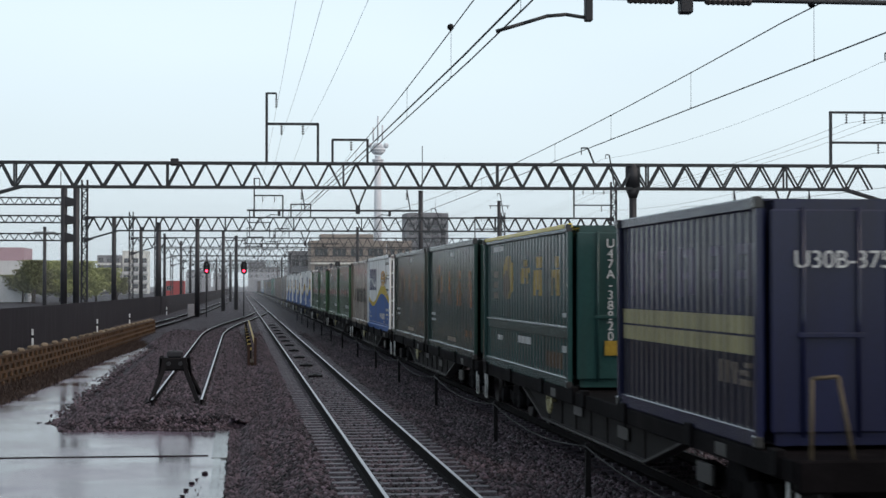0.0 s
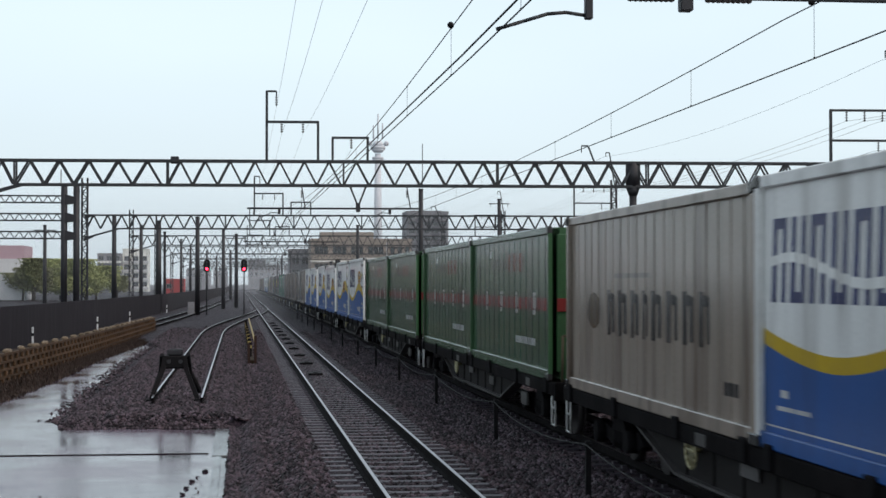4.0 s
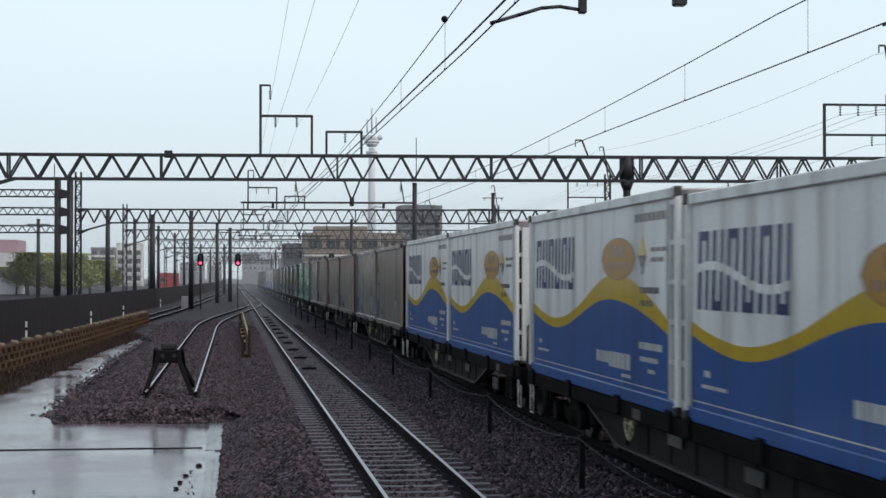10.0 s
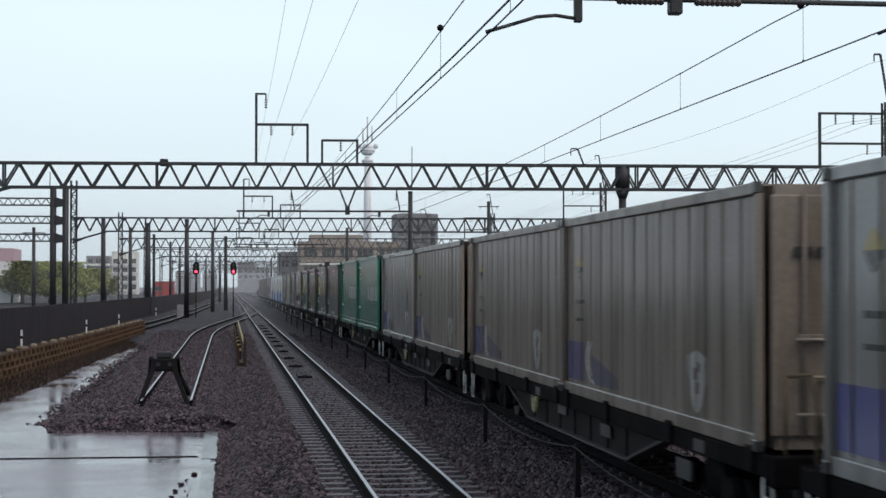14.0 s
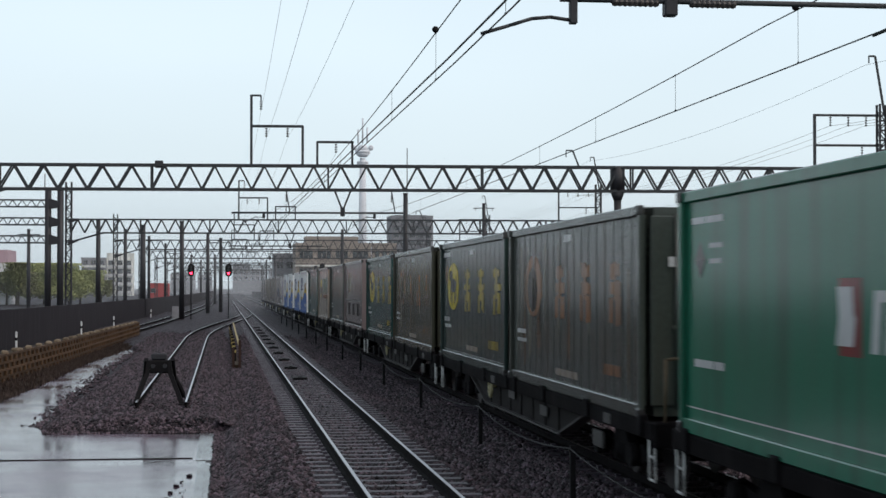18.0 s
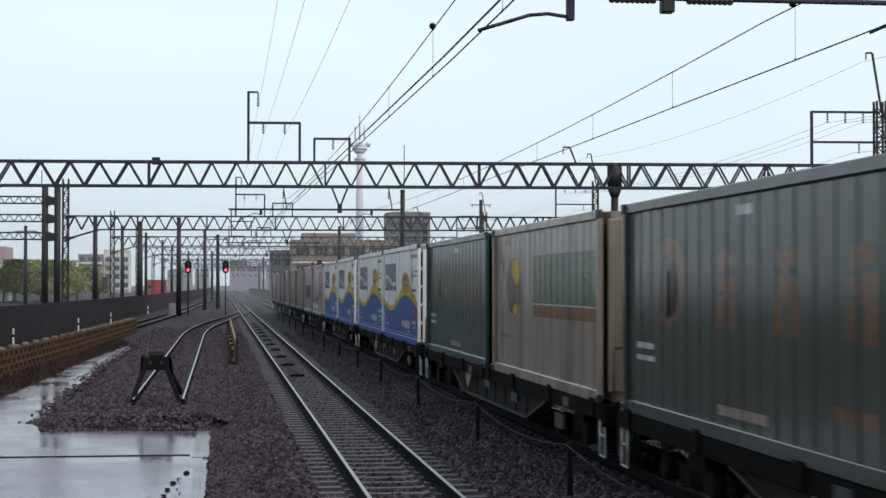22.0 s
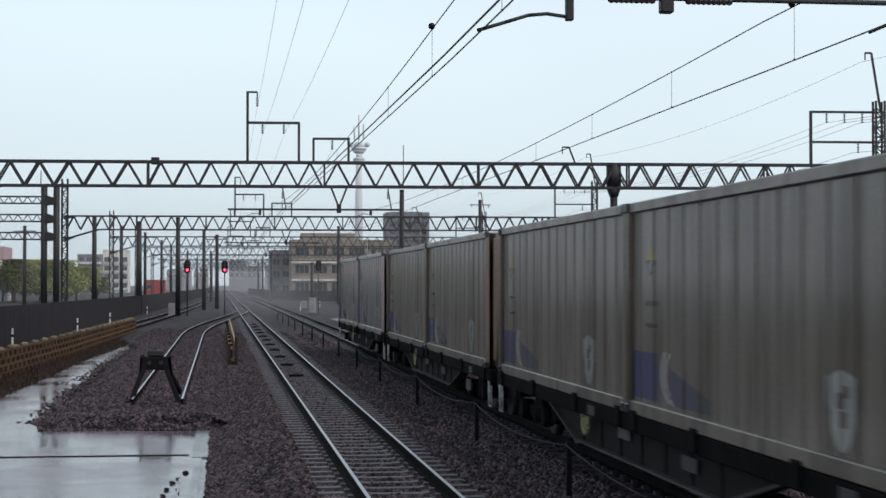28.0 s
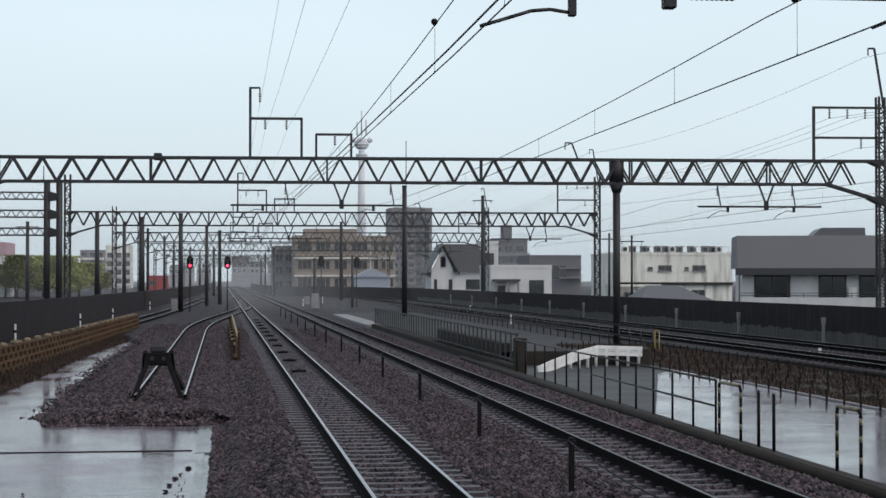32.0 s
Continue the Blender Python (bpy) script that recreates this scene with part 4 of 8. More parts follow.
# post with a flared head under the first gantry, plainer posts under the next ones
def gantry_post(g, x, z0, head=True):
    bm = bmesh.new()
    rod(bm, (x, 0, z0), (x, 0, BEAM_LOW - 0.35), 0.17, 14)
    part("post", bm, STEEL_DARK, g)
    bm = bmesh.new()
    rod(bm, (x, 0, BEAM_LOW - 0.4), (x, 0, BEAM_LOW), 0.19, 12, 0, 0.34)
    rod(bm, (x, 0, BEAM_LOW), (x, 0, BEAM_TOP + 0.04), 0.34, 12, 0, 0.34)
    part("flared_head", bm, STEEL_DARK, g)


gantry_post(gantries[0], 17.55, GROUND - 0.1)
bm = bmesh.new()
rod(bm, (8.05, 0.0, BEAM_LOW), (8.05, 0.0, 8.55), 0.02, 5)
part("rod_aerial", bm, STEEL_DARK, gantries[0])
bm = bmesh.new()
bev_box(bm, -2.95, -2.6, -0.1, 0.1, BEAM_TOP - 0.12, BEAM_TOP + 0.2, 0.03)
part("junction_box", bm, STEEL_DARK, gantries[0])

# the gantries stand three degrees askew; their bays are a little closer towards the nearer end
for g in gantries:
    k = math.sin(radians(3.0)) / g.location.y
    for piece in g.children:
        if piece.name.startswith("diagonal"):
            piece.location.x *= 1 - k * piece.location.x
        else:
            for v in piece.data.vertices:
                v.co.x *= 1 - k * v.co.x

# fittings of the near gantry that hang into view
g = near_gantry
bm = bmesh.new()
rod(bm, (3.5, 0, 5.46), (7.6, 0, 5.46), 0.03, 7)
part("registration_tube", bm, STEEL, g)
bm = bmesh.new()
bev_box(bm, 4.615, 4.755, -0.07, 0.07, 5.30, 5.66, 0.015)
part("hanger_clamp", bm, STEEL_DARK, g)
for s in (-1, 1):
    bm = bmesh.new()
    bar(bm, (4.73 + s * 0.36, 0, BEAM_LOW), (4.73, 0, 5.6), 0.08, 0.06, up=(0, 1, 0))
    part("v_hanger", bm, STEEL, g)
    bm = bmesh.new()
    for i in range(9):
        bead(bm, (4.73 + s * (0.2 + i * 0.055), 0, 5.44), 0.045, 4, 8)
    part("insulator", bm, PORCELAIN, g)
bm = bmesh.new()
bev_box(bm, 3.60, 3.68, -0.05, 0.05, 5.2, 5.5, 0.01)
part("drop_bracket", bm, STEEL_DARK, g)
bm = bmesh.new()
pts = [(3.62, 0, 5.24), (3.4, 0, 5.27), (3.2, 0, 5.25), (2.95, 0, 5.17), (2.66, 0, 5.08)]
for a, b in zip(pts, pts[1:]):
    rod(bm, a, b, 0.02, 7)
part("steady_arm", bm, STEEL, g)
bm = bmesh.new()
pts = [(7.6, 0, 5.44), (7.3, 0, 5.3), (6.92, 0, 5.14)]
for a, b in zip(pts, pts[1:]):
    rod(bm, a, b, 0.02, 7)
part("steady_arm", bm, STEEL, g)

SUPPORTS = [-40.4, 17.6] + GANTRY_Y[:8]


def catenary(x, z_contact, z_sag, k, stagger, dropper_first, label, extra=None, y0=0):
    """Contact wire, messenger wire and droppers along the line."""
    c = empty("overhead_wire")
    def sx(y):
        i = max(j for j, s in enumerate(SUPPORTS) if s <= y or j == 0)
        a, b = SUPPORTS[i], SUPPORTS[min(i + 1, len(SUPPORTS) - 1)]
        s = 0 if b == a else (y - a) / (b - a)
        sign = 1 if i % 2 else -1
        return x + stagger * sign * (1 - 2 * s)
    def mz(y):
        i = max(j for j, s in enumerate(SUPPORTS) if s <= y or j == 0)
        a, b = SUPPORTS[i], SUPPORTS[min(i + 1, len(SUPPORTS) - 1)]
        return z_sag + k * (y - (a + b) / 2) ** 2
    ys = [y for y in range(y0, 480, 4)]
    for nm, f, r in (("contact_wire", lambda y: z_contact, 0.009), ("messenger_wire", mz, 0.008)):
        bm = bmesh.new()
        strand(bm, [(sx(a), a, f(a)) for a in ys], r)
        part(nm, bm, WIRE, c)
    y = dropper_first
    while y < 130:
        bm = bmesh.new()
        rod(bm, (sx(y), y, z_contact), (sx(y), y, mz(y)), 0.003, 4)
        bead(bm, (sx(y), y, mz(y)), 0.014, 3, 6)
        bead(bm, (sx(y), y, z_contact + 0.01), 0.014, 3, 6)
        part("dropper", bm, WIRE, c)
        y += 5.33
    if extra:
        bm = bmesh.new()
        strand(bm, [(sx(a) + extra, a, z_contact + 0.03) for a in ys], 0.012)
        part("twin_contact_wire", bm, WIRE, c)
    return tagged(c, label, "overhead wire", "overhead wires")


catenary(2.50, 5.10, 5.36, 0.00058, 0.24, 16.45, "contact and messenger wires over the first track", -0.10)
catenary(6.48, 5.00, 5.30, 0.00045, 0.05, 18.87, "contact and messenger wires over the train's track")
catenary(20.3, 5.05, 5.5, 0.0006, 0.2, 24, "contact and messenger wires over a track by the lineside wall")
catenary(23.9, 5.05, 5.5, 0.0006, 0.2, 26, "contact and messenger wires over a track by the lineside wall")
catenary(-1.6, 5.1, 5.5, 0.0006, 0.15, 140, "contact and messenger wires over the converging side line", y0=136)
# knobs on the messenger wires
for x, y, z in ((2.69, 21.7, 5.74), (6.50, 18.87, 5.65)):
    bm = bmesh.new()
    bead(bm, (0, 0, 0), 0.045, 6, 10)
    o = part("wire_clamp", bm, BLACK)
    o.location = (x, y, z)
    tagged(o, "small black clamp on the messenger wire", "clamp", "wire clamps")


def feeder(x, z, sag, y0, y1, r, label, dx=0.0):
    bm = bmesh.new()
    stops = [s for s in SUPPORTS if y0 <= s <= y1]
    pts = [(x + dx * max(0.0, (75 - a - (b - a) * i / 12) / 57), a + (b - a) * i / 12, z - sag * 4 * (i / 12) * (1 - i / 12)) for a, b in zip(stops, stops[1:]) for i in range(12)]
    strand(bm, pts, r)
    return tagged(part("feeder_wire", bm, WIRE), label, "overhead wire", "feeder wires")


for x, z, y0, dx in ((1.62, 10.18, -41, -0.3), (1.85, 9.0, -41, -0.04), (2.78, 9.0, -41, 0.04), (4.9, 8.3, 70, 0)):
    feeder(x, z, 0.35, y0, 480, 0.005, "thin feeder wire slung from gantry to gantry", dx)
for x, z in ((27.4, 9.8), (28.2, 9.8), (29.0, 9.8), (28.7, 8.45), (29.08, 12.6)):
    feeder(x, z, 0.7, 17, 480, 0.008, "thin feeder wire slung from gantry to gantry")


def line_pole(x, y, top, r=0.15, arms=0, z0=GROUND):
    p = empty("line_pole", x, y, z0)
    bm = bmesh.new()
    rod(bm, (0, 0, -0.2), (0, 0, top - z0), r * 1.15, 10, 0, r * 0.9)
    part("shaft", bm, STEEL_DARK, p)
    bm = bmesh.new()
    rod(bm, (0, 0, top - z0 - 0.1), (0, 0, top - z0 + 0.03), r, 10)
    part("cap", bm, STEEL_DARK, p)
    for k in range(arms):
        z = top - z0 - 0.5 - 0.9 * k
        bm = bmesh.new()
        bar(bm, (-1.1, 0, z), (1.1, 0, z), 0.09, 0.09)
        part("cross_arm", bm, STEEL_DARK, p)
        for d in (-0.9, 0.9):
            bm = bmesh.new()
            insulator(bm, d, 0, z - 0.02, 0.3, 0.06, 3)
            part("insulator", bm, PORCELAIN, p)
    return tagged(p, "dark steel overhead line pole" + (" with cross arms" if arms else " beside the tracks"), "pole", "overhead line poles")


for x, y, top, r, arms in ((-19.1, 173, 8.2, 0.18, 1), (-10.44, 146.4, 8.2, 0.2, 0), (-9.61, 171.7, 8.2, 0.18, 0), (-7.34, 159.5, 8.2, 0.26, 0), (-8.25, 194, 8.2, 0.16, 1),
                           (-7.49, 226, 8.2, 0.16, 0), (-7.37, 266, 8.2, 0.16, 1), (-3.57, 150, 8.2, 0.2, 0), (-1.64, 184, 8.2, 0.19, 0), (-0.28, 194, 8.0, 0.2, 1),
                           (14.5, 136.5, 10.0, 0.2, 0), (27.2, 178, 11.3, 0.2, 1), (17.4, 252, 11.0, 0.24, 1), (9.2, 172, 4.6, 0.16, 0), (13.6, 180, 5.0, 0.14, 0),
                           (34.37, 150, 6.6, 0.1, 1), (36.44, 150, 6.4, 0.1, 1), (-5.6, 305, 8.2, 0.2, 0), (-4.6, 360, 8.2, 0.2, 0), (9.0, 300, 8.0, 0.2, 0), (8.6, 345, 8.0, 0.2, 0),
                           (9.4, 420, 8.0, 0.2, 0), (-1.4, 290, 8.0, 0.2, 0), (-1.5, 330, 8.0, 0.2, 0)):
    line_pole(x, y, top, r, arms)

# stacked cross beams on the left
rack = empty("stacked_gantry", 0, 102, 0)
for x in (-10.16, -9.45):
    bm = bmesh.new()
    rod(bm, (x, 0, GROUND - 0.2), (x, 0, 8.25), 0.19, 10)
    part("post", bm, STEEL_DARK, rack)
for z in (7.35, 6.3, 5.25):
    for dz in (-0.2, 0.2):
        bm = bmesh.new()
        bar(bm, (-34, 0, z + dz), (-10.2, 0, z + dz), 0.1, 0.09)
        part("chord", bm, STEEL, rack)
    bm = bmesh.new()
    for i in range(44):
        x = -10.3 - i * 0.54
        bar(bm, (x, 0, z - 0.2), (x - 0.27, 0, z + 0.2), 0.05, 0.04, up=(0, 1, 0))
        bar(bm, (x - 0.27, 0, z + 0.2), (x - 0.54, 0, z - 0.2), 0.05, 0.04, up=(0, 1, 0))
    tagged(part("lacing", bm, STEEL, rack), kind="stuff")
    bm = bmesh.new()
    prism(bm, [(-10.1, z - 0.32), (-9.5, z - 0.25), (-9.5, z + 0.12), (-10.1, z + 0.3)], -0.2, 0.2)
    part("bracket", bm, STEEL_DARK, rack)
bm = bmesh.new()
rod(bm, (-10.35, 0, 8.2), (-10.35, 0, 9.1), 0.03, 5)
part("spike", bm, STEEL_DARK, rack)
tagged(rack, "dark gantry of three stacked lattice beams on twin posts", "gantry")


def signal(x, y, z, lit, post_h):
    s = empty("colour_light_signal", x, y, z)
    bm = bmesh.new()
    pts = []
    for i in range(16):
        a = 2 * math.pi * i / 16
        pts.append((0.28 * math.cos(a), 0.5 * math.sin(a) if abs(math.sin(a)) < 0.2 else (0.30 + 0.25 * abs(math.sin(a))) * (1 if math.sin(a) > 0 else -1)))
    prism(bm, pts, -0.03, 0.03)
    part("backplate", bm, BLACK, s)
    for k, dz in enumerate((0.28, 0.0, -0.27)):
        bm = bmesh.new()
        rod(bm, (0, -0.06, dz), (0, -0.035, dz), 0.105, 14)
        part("lamp_lens", bm, RED_LIGHT if lit and k == 2 else GLASS_DARK, s, "glowing red lamp" if lit and k == 2 else "")
        bm = bmesh.new()
        for i in range(8):
            a0, a1 = math.pi * i / 8, math.pi * (i + 1) / 8
            bar(bm, (0.125 * math.cos(a0), -0.14, dz + 0.125 * math.sin(a0)), (0.125 * math.cos(a1), -0.14, dz + 0.125 * math.sin(a1)), 0.2, 0.015, up=(math.cos(a0), 0, math.sin(a0)))
        part("visor", bm, BLACK, s)
    if post_h:
        bm = bmesh.new()
        rod(bm, (0, 0.1, -post_h), (0, 0.1, 0.6), 0.05, 8)
        part("post", bm, STEEL_DARK, s)
    return tagged(s, "railway signal showing a red light" if lit else "dark unlit railway signal on its post", "signal", "railway signals")


signal(-2.75, 149, 3.95, True, 4.3)
signal(0.45, 149, 3.95, True, 4.3)
signal(9.75, 170, 4.3, False, 4.7)
signal(13.9, 178, 4.3, False, 4.7)


def cabinet(x, y, w, h, z0=GROUND):
    c = empty("equipment_cabinet", x, y, z0)
    bm = bmesh.new()
    bev_box(bm, -w / 2, w / 2, -0.25, 0.25, 0.15, h, 0.02)
    part("case", bm, CONCRETE_LIGHT, c)
    bm = bmesh.new()
    bev_box(bm, -w / 2 + 0.05, w / 2 - 0.05, -0.27, -0.25, 0.22, h - 0.08, 0.01)
    part("door", bm, CONCRETE_LIGHT, c)
    bm = bmesh.new()
    bev_box(bm, -w / 2 - 0.04, w / 2 + 0.04, -0.3, 0.3, 0, 0.15, 0.02)
    part("plinth", bm, CONCRETE, c)
    return tagged(c, "pale grey trackside equipment cabinet", "cabinet", "trackside cabinets")


cabinet(9.05, 168, 0.7, 1.6)
cabinet(-8.0, 160, 0.6, 1.2)
cabinet(-4.05, 148, 0.55, 1.3)
cabinet(9.6, 196, 0.6, 1.0)

# ---- buildings and trees beyond the walls ----
B_BEIGE = material("beige_render", (0.30, 0.255, 0.22), 0.8, 0, 0.15, 0.3, 6, 0.1, stain=(0.2, 0.17, 0.15), stain_amount=0.4, streak=True)
B_WHITE = material("white_render", (0.66, 0.66, 0.67), 0.75, 0, 0.08, 0.4, 8, 0.05, stain=(0.4, 0.4, 0.4), stain_amount=0.3, streak=True)
B_CREAM = material("cream_render", (0.80, 0.80, 0.75), 0.8, 0, 0.12, 0.4, 8, 0.05, stain=(0.22, 0.205, 0.185), stain_amount=0.75, streak=True)
B_GREY = material("grey_concrete_facade", (0.22, 0.22, 0.235), 0.8, 0, 0.12, 0.3, 8, 0.05, stain=(0.12, 0.12, 0.12), stain_amount=0.4, streak=True)
B_GREY2 = material("dark_grey_facade", (0.13, 0.13, 0.145), 0.8, 0, 0.15, 0.3, 8, 0.05)
ROOF_DARK = material("dark_slate_roof", (0.045, 0.047, 0.055), 0.55, 0, 0.15, 0.6, 12, 0.2)
ROOF_GREY = material("grey_sheet_roof", (0.125, 0.127, 0.142), 0.5, 0, 0.08, 0.4, 10, 0.08)
B_BLUE = material("pale_blue_sheet", (0.33, 0.37, 0.45), 0.6, 0, 0.1, 0.5, 10, 0.05)
B_RED = material("red_panel", (0.35, 0.05, 0.05), 0.6, 0, 0.1, 0.5, 10, 0.05)
B_PINK = material("dusky_pink_facade", (0.46, 0.31, 0.35), 0.7, 0, 0.1, 0.4, 8, 0.05)


def block(name, x0, x1, y, depth, z_top, mat, label, category="building", parapet=0.35, roof_mat=None):
    """A flat-roofed building with a parapet; its front faces the tracks' near end."""
    b = empty(name, x0, y, GROUND)
    w, h = x1 - x0, z_top - GROUND
    bm = bmesh.new()
    box(bm, 0, w, 0, depth, -0.3, h)
    part("wall", bm, mat, b)
    for xa, xb, ya, yb in ((0, w, -0.05, 0.2), (0, w, depth - 0.2, depth), (-0.05, 0.2, 0, depth), (w - 0.2, w + 0.05, 0, depth)):
        bm = bmesh.new()
        box(bm, xa, xb, ya, yb, h - 0.1, h + parapet)
        part("parapet", bm, mat, b)
    bm = bmesh.new()
    box(bm, 0.2, w - 0.2, 0.2, depth - 0.2, h, h + 0.06)
    part("roof", bm, roof_mat or ROOF_GREY, b)
    return tagged(b, label, category)


def window(b, x0, x1, z0, z1, frame_mat=None, bars=1):
    """A framed window in the front wall, with panes."""
    frame_mat = frame_mat or B_GREY
    bm = bmesh.new()
    for xa, xb, za, zb in ((x0, x1, z0, z0 + 0.07), (x0, x1, z1 - 0.07, z1), (x0, x0 + 0.07, z0 + 0.07, z1 - 0.07), (x1 - 0.07, x1, z0 + 0.07, z1 - 0.07)):
        box(bm, xa, xb, -0.06, 0.04, za, zb)
    for k in range(bars):
        x = x0 + (x1 - x0) * (k + 1) / (bars + 1)
        box(bm, x - 0.03, x + 0.03, -0.05, 0.04, z0 + 0.07, z1 - 0.07)
    win = part("window", bm, frame_mat, b)
    bm = bmesh.new()
    box(bm, x0 + 0.07, x1 - 0.07, -0.02, 0.03, z0 + 0.07, z1 - 0.07)
    part("pane", bm, GLASS_DARK, win)
    bm = bmesh.new()
    box(bm, x0 - 0.05, x1 + 0.05, -0.14, 0.0, z0 - 0.08, z0)
    part("sill", bm, frame_mat, win)
    return win


# long beige school-like building
b = block("office_building", 13.4, 32.3, 320, 14, 10.2, B_BEIGE, "three-storey beige concrete building with long window bands", parapet=0.6)
for fl, z in enumerate((0.6, 3.9, 7.2)):
    for x0, x1 in ((0.6, 3.2), (4.0, 6.6), (7.4, 9.8), (10.6, 13.6), (14.8, 15.7), (16.2, 17.1), (17.6, 18.5)):
        window(b, x0, x1, z + 1.0, z + 2.7, B_BEIGE, 2 if x1 - x0 > 2 else 0)
    bm = bmesh.new()
    box(bm, -0.1, 18.9, -0.35, 0, z - 0.35, z - 0.05)
    part("floor_band", bm, B_CREAM, b)
bm = bmesh.new()
box(bm, 2.0, 12.0, 4, 11, 10.6, 12.6)
part("penthouse", bm, B_BEIGE, b)
bm = bmesh.new()
box(bm, 14.1, 14.3, -0.1, 0.0, 1.0, 10.6)
part("drain_pipe", bm, B_WHITE, b)
# flat grey block beside it
b = block("office_building", 9.8, 14.2, 335, 12, 8.8, B_GREY, "grey concrete building beside the beige one")
for z in (1.4, 4.2, 6.6):
    for x in (0.5, 2.4):
        window(b, x, x + 1.4, z, z + 1.4)
# blue sheet shed
b = block("storage_shed", 22.6, 28.6, 292, 8, 2.9, B_BLUE, "pale blue sheet-metal shed behind the wall", "shed", 0.1)
bm = bmesh.new()
prism(bm, [(-0.2, 3.4), (3.0, 4.9), (6.2, 3.4)], -0.3, 8)
part("gable_roof", bm, B_BLUE, b)
# tall apartment block
b = block("apartment_block", 68.5, 85.8, 700, 20, 31.2, B_GREY, "tall grey apartment block with rows of balconies", parapet=1.0)
for fl in range(10):
    z = 1.0 + fl * 3.05
    for k in range(5):
        x = 0.7 + k * 3.3
        bm = bmesh.new()
        box(bm, x, x + 2.8, -0.9, 0.0, z, z + 1.1)
        bal = part("balcony", bm, B_GREY2 if k % 2 else B_GREY, b)
        bm = bmesh.new()
        box(bm, x + 0.2, x + 2.6, -0.04, 0.0, z + 1.1, z + 2.5)
        part("pane", bm, GLASS_DARK, bal)
bm = bmesh.new()
box(bm, 2, 15, 4, 16, 31.5, 33.0)
part("roof_house", bm, B_GREY2, b)

# white gabled house
house = empty("gabled_house", 27.5, 225, GROUND)
bm = bmesh.new()
box(bm, 0, 9.0, 0, 7, -0.3, 3.9)
part("wall", bm, B_WHITE, house)
bm = bmesh.new()
prism(bm, [(-0.05, 3.9), (3.1, 3.9), (1.5, 7.2)], -0.02, 0.25)
part("gable_wall", bm, B_WHITE, house)
bm = bmesh.new()
for s in (-1, 1):
    pts = [(1.5, 7.75), (1.5, 7.45), (1.5 + s * 2.2, 3.55), (1.5 + s * 2.2, 3.85)]
    prism(bm, pts[::s], -0.6, 6.5)
part("gable_roof", bm, ROOF_DARK, house)
bm = bmesh.new()
vs = [bm.verts.new(c) for c in ((1.6, 3.2, 7.75), (6.6, 3.2, 7.75), (8.3, -0.5, 3.95), (3.0, -0.5, 3.95), (8.3, 7.4, 3.95), (1.6, 7.4, 3.95))]
for idx in ((0, 3, 2, 1), (0, 1, 4, 5), (1, 2, 4), (0, 5, 3), (3, 5, 4, 2)):
    bm.faces.new([vs[i] for i in idx])
part("main_roof", bm, ROOF_DARK, house, "dark slate roof")
for x0, x1, z0, z1 in ((0.35, 0.75, 1.6, 3.0), (2.3, 2.8, 1.6, 3.0), (4.6, 7.6, 1.7, 3.0), (1.2, 1.9, 4.7, 6.0)):
    window(house, x0, x1, z0, z1, ROOF_DARK, 1 if x1 - x0 > 2 else 0)
bm = bmesh.new()
box(bm, 4.3, 7.9, -0.5, 0, 1.4, 1.6)
part("window_box", bm, B_WHITE, house)
tagged(house, "white rendered house with steep dark slate roofs", "house")
b = block("house_tower", 35.3, 37.6, 232, 5, 7.6, B_WHITE, "white flat-roofed upper part behind the gabled house", "house", 0.2)
window(b, 0.4, 1.7, 4.2, 6.6, ROOF_DARK)
# low white flat-roofed house
b = block("flat_roofed_house", 29.9, 36.9, 190, 8, 3.9, B_WHITE, "low white flat-roofed house with a porch", "house", 0.25)
window(b, 4.4, 6.1, 1.3, 2.9, ROOF_DARK)
window(b, -0.0, 0.02, 1.0, 1.2, ROOF_DARK, 0)
bm = bmesh.new()
box(bm, 0.2, 3.2, -1.3, 0, 2.75, 3.0)
part("porch_roof", bm, ROOF_DARK, b)
for x in (0.4, 1.8, 2.9):
    bm = bmesh.new()
    box(bm, x, x + 0.18, -1.2, -1.0, 0, 2.75)
    part("porch_post", bm, B_GREY, b)
bm = bmesh.new()
box(bm, 0.8, 1.7, -0.04, 0.0, 0, 2.3)
part("door", bm, ROOF_DARK, b)
# block with rounded look and stair tower behind
b = block("apartment_block", 75.5, 86.2, 480, 12, 13.6, B_GREY2, "dark grey apartment block with a stair tower", parapet=0.5)
for fl in range(4):
    for k in range(3):
        window(b, 0.8 + k * 3.3, 3.2 + k * 3.3, 1.6 + fl * 3.1, 3.3 + fl * 3.1)
    bm = bmesh.new()
    box(bm, -0.5, 11.2, -0.8, 0, 0.4 + fl * 3.1, 1.3 + fl * 3.1)
    part("balcony_band", bm, B_GREY, b)
bm = bmesh.new()
box(bm, 3.9, 6.6, 2, 6, 13, 18.6)
part("stair_tower", bm, B_GREY2, b)
# low grey building
b = block("factory_building", 54.2, 63.6, 300, 12, 6.6, B_GREY2, "dark grey low factory building with a flat roof", parapet=0.3)
for x in (0.5, 4.0):
    window(b, x, x + 2.8, 3.0, 5.6, B_GREY, 1)
bm = bmesh.new()
box(bm, 5.2, 9.3, -1.5, 0, 4.9, 5.1)
box(bm, 5.2, 9.3, -1.5, 0, 3.2, 3.4)
part("canopy", bm, B_GREY, b)
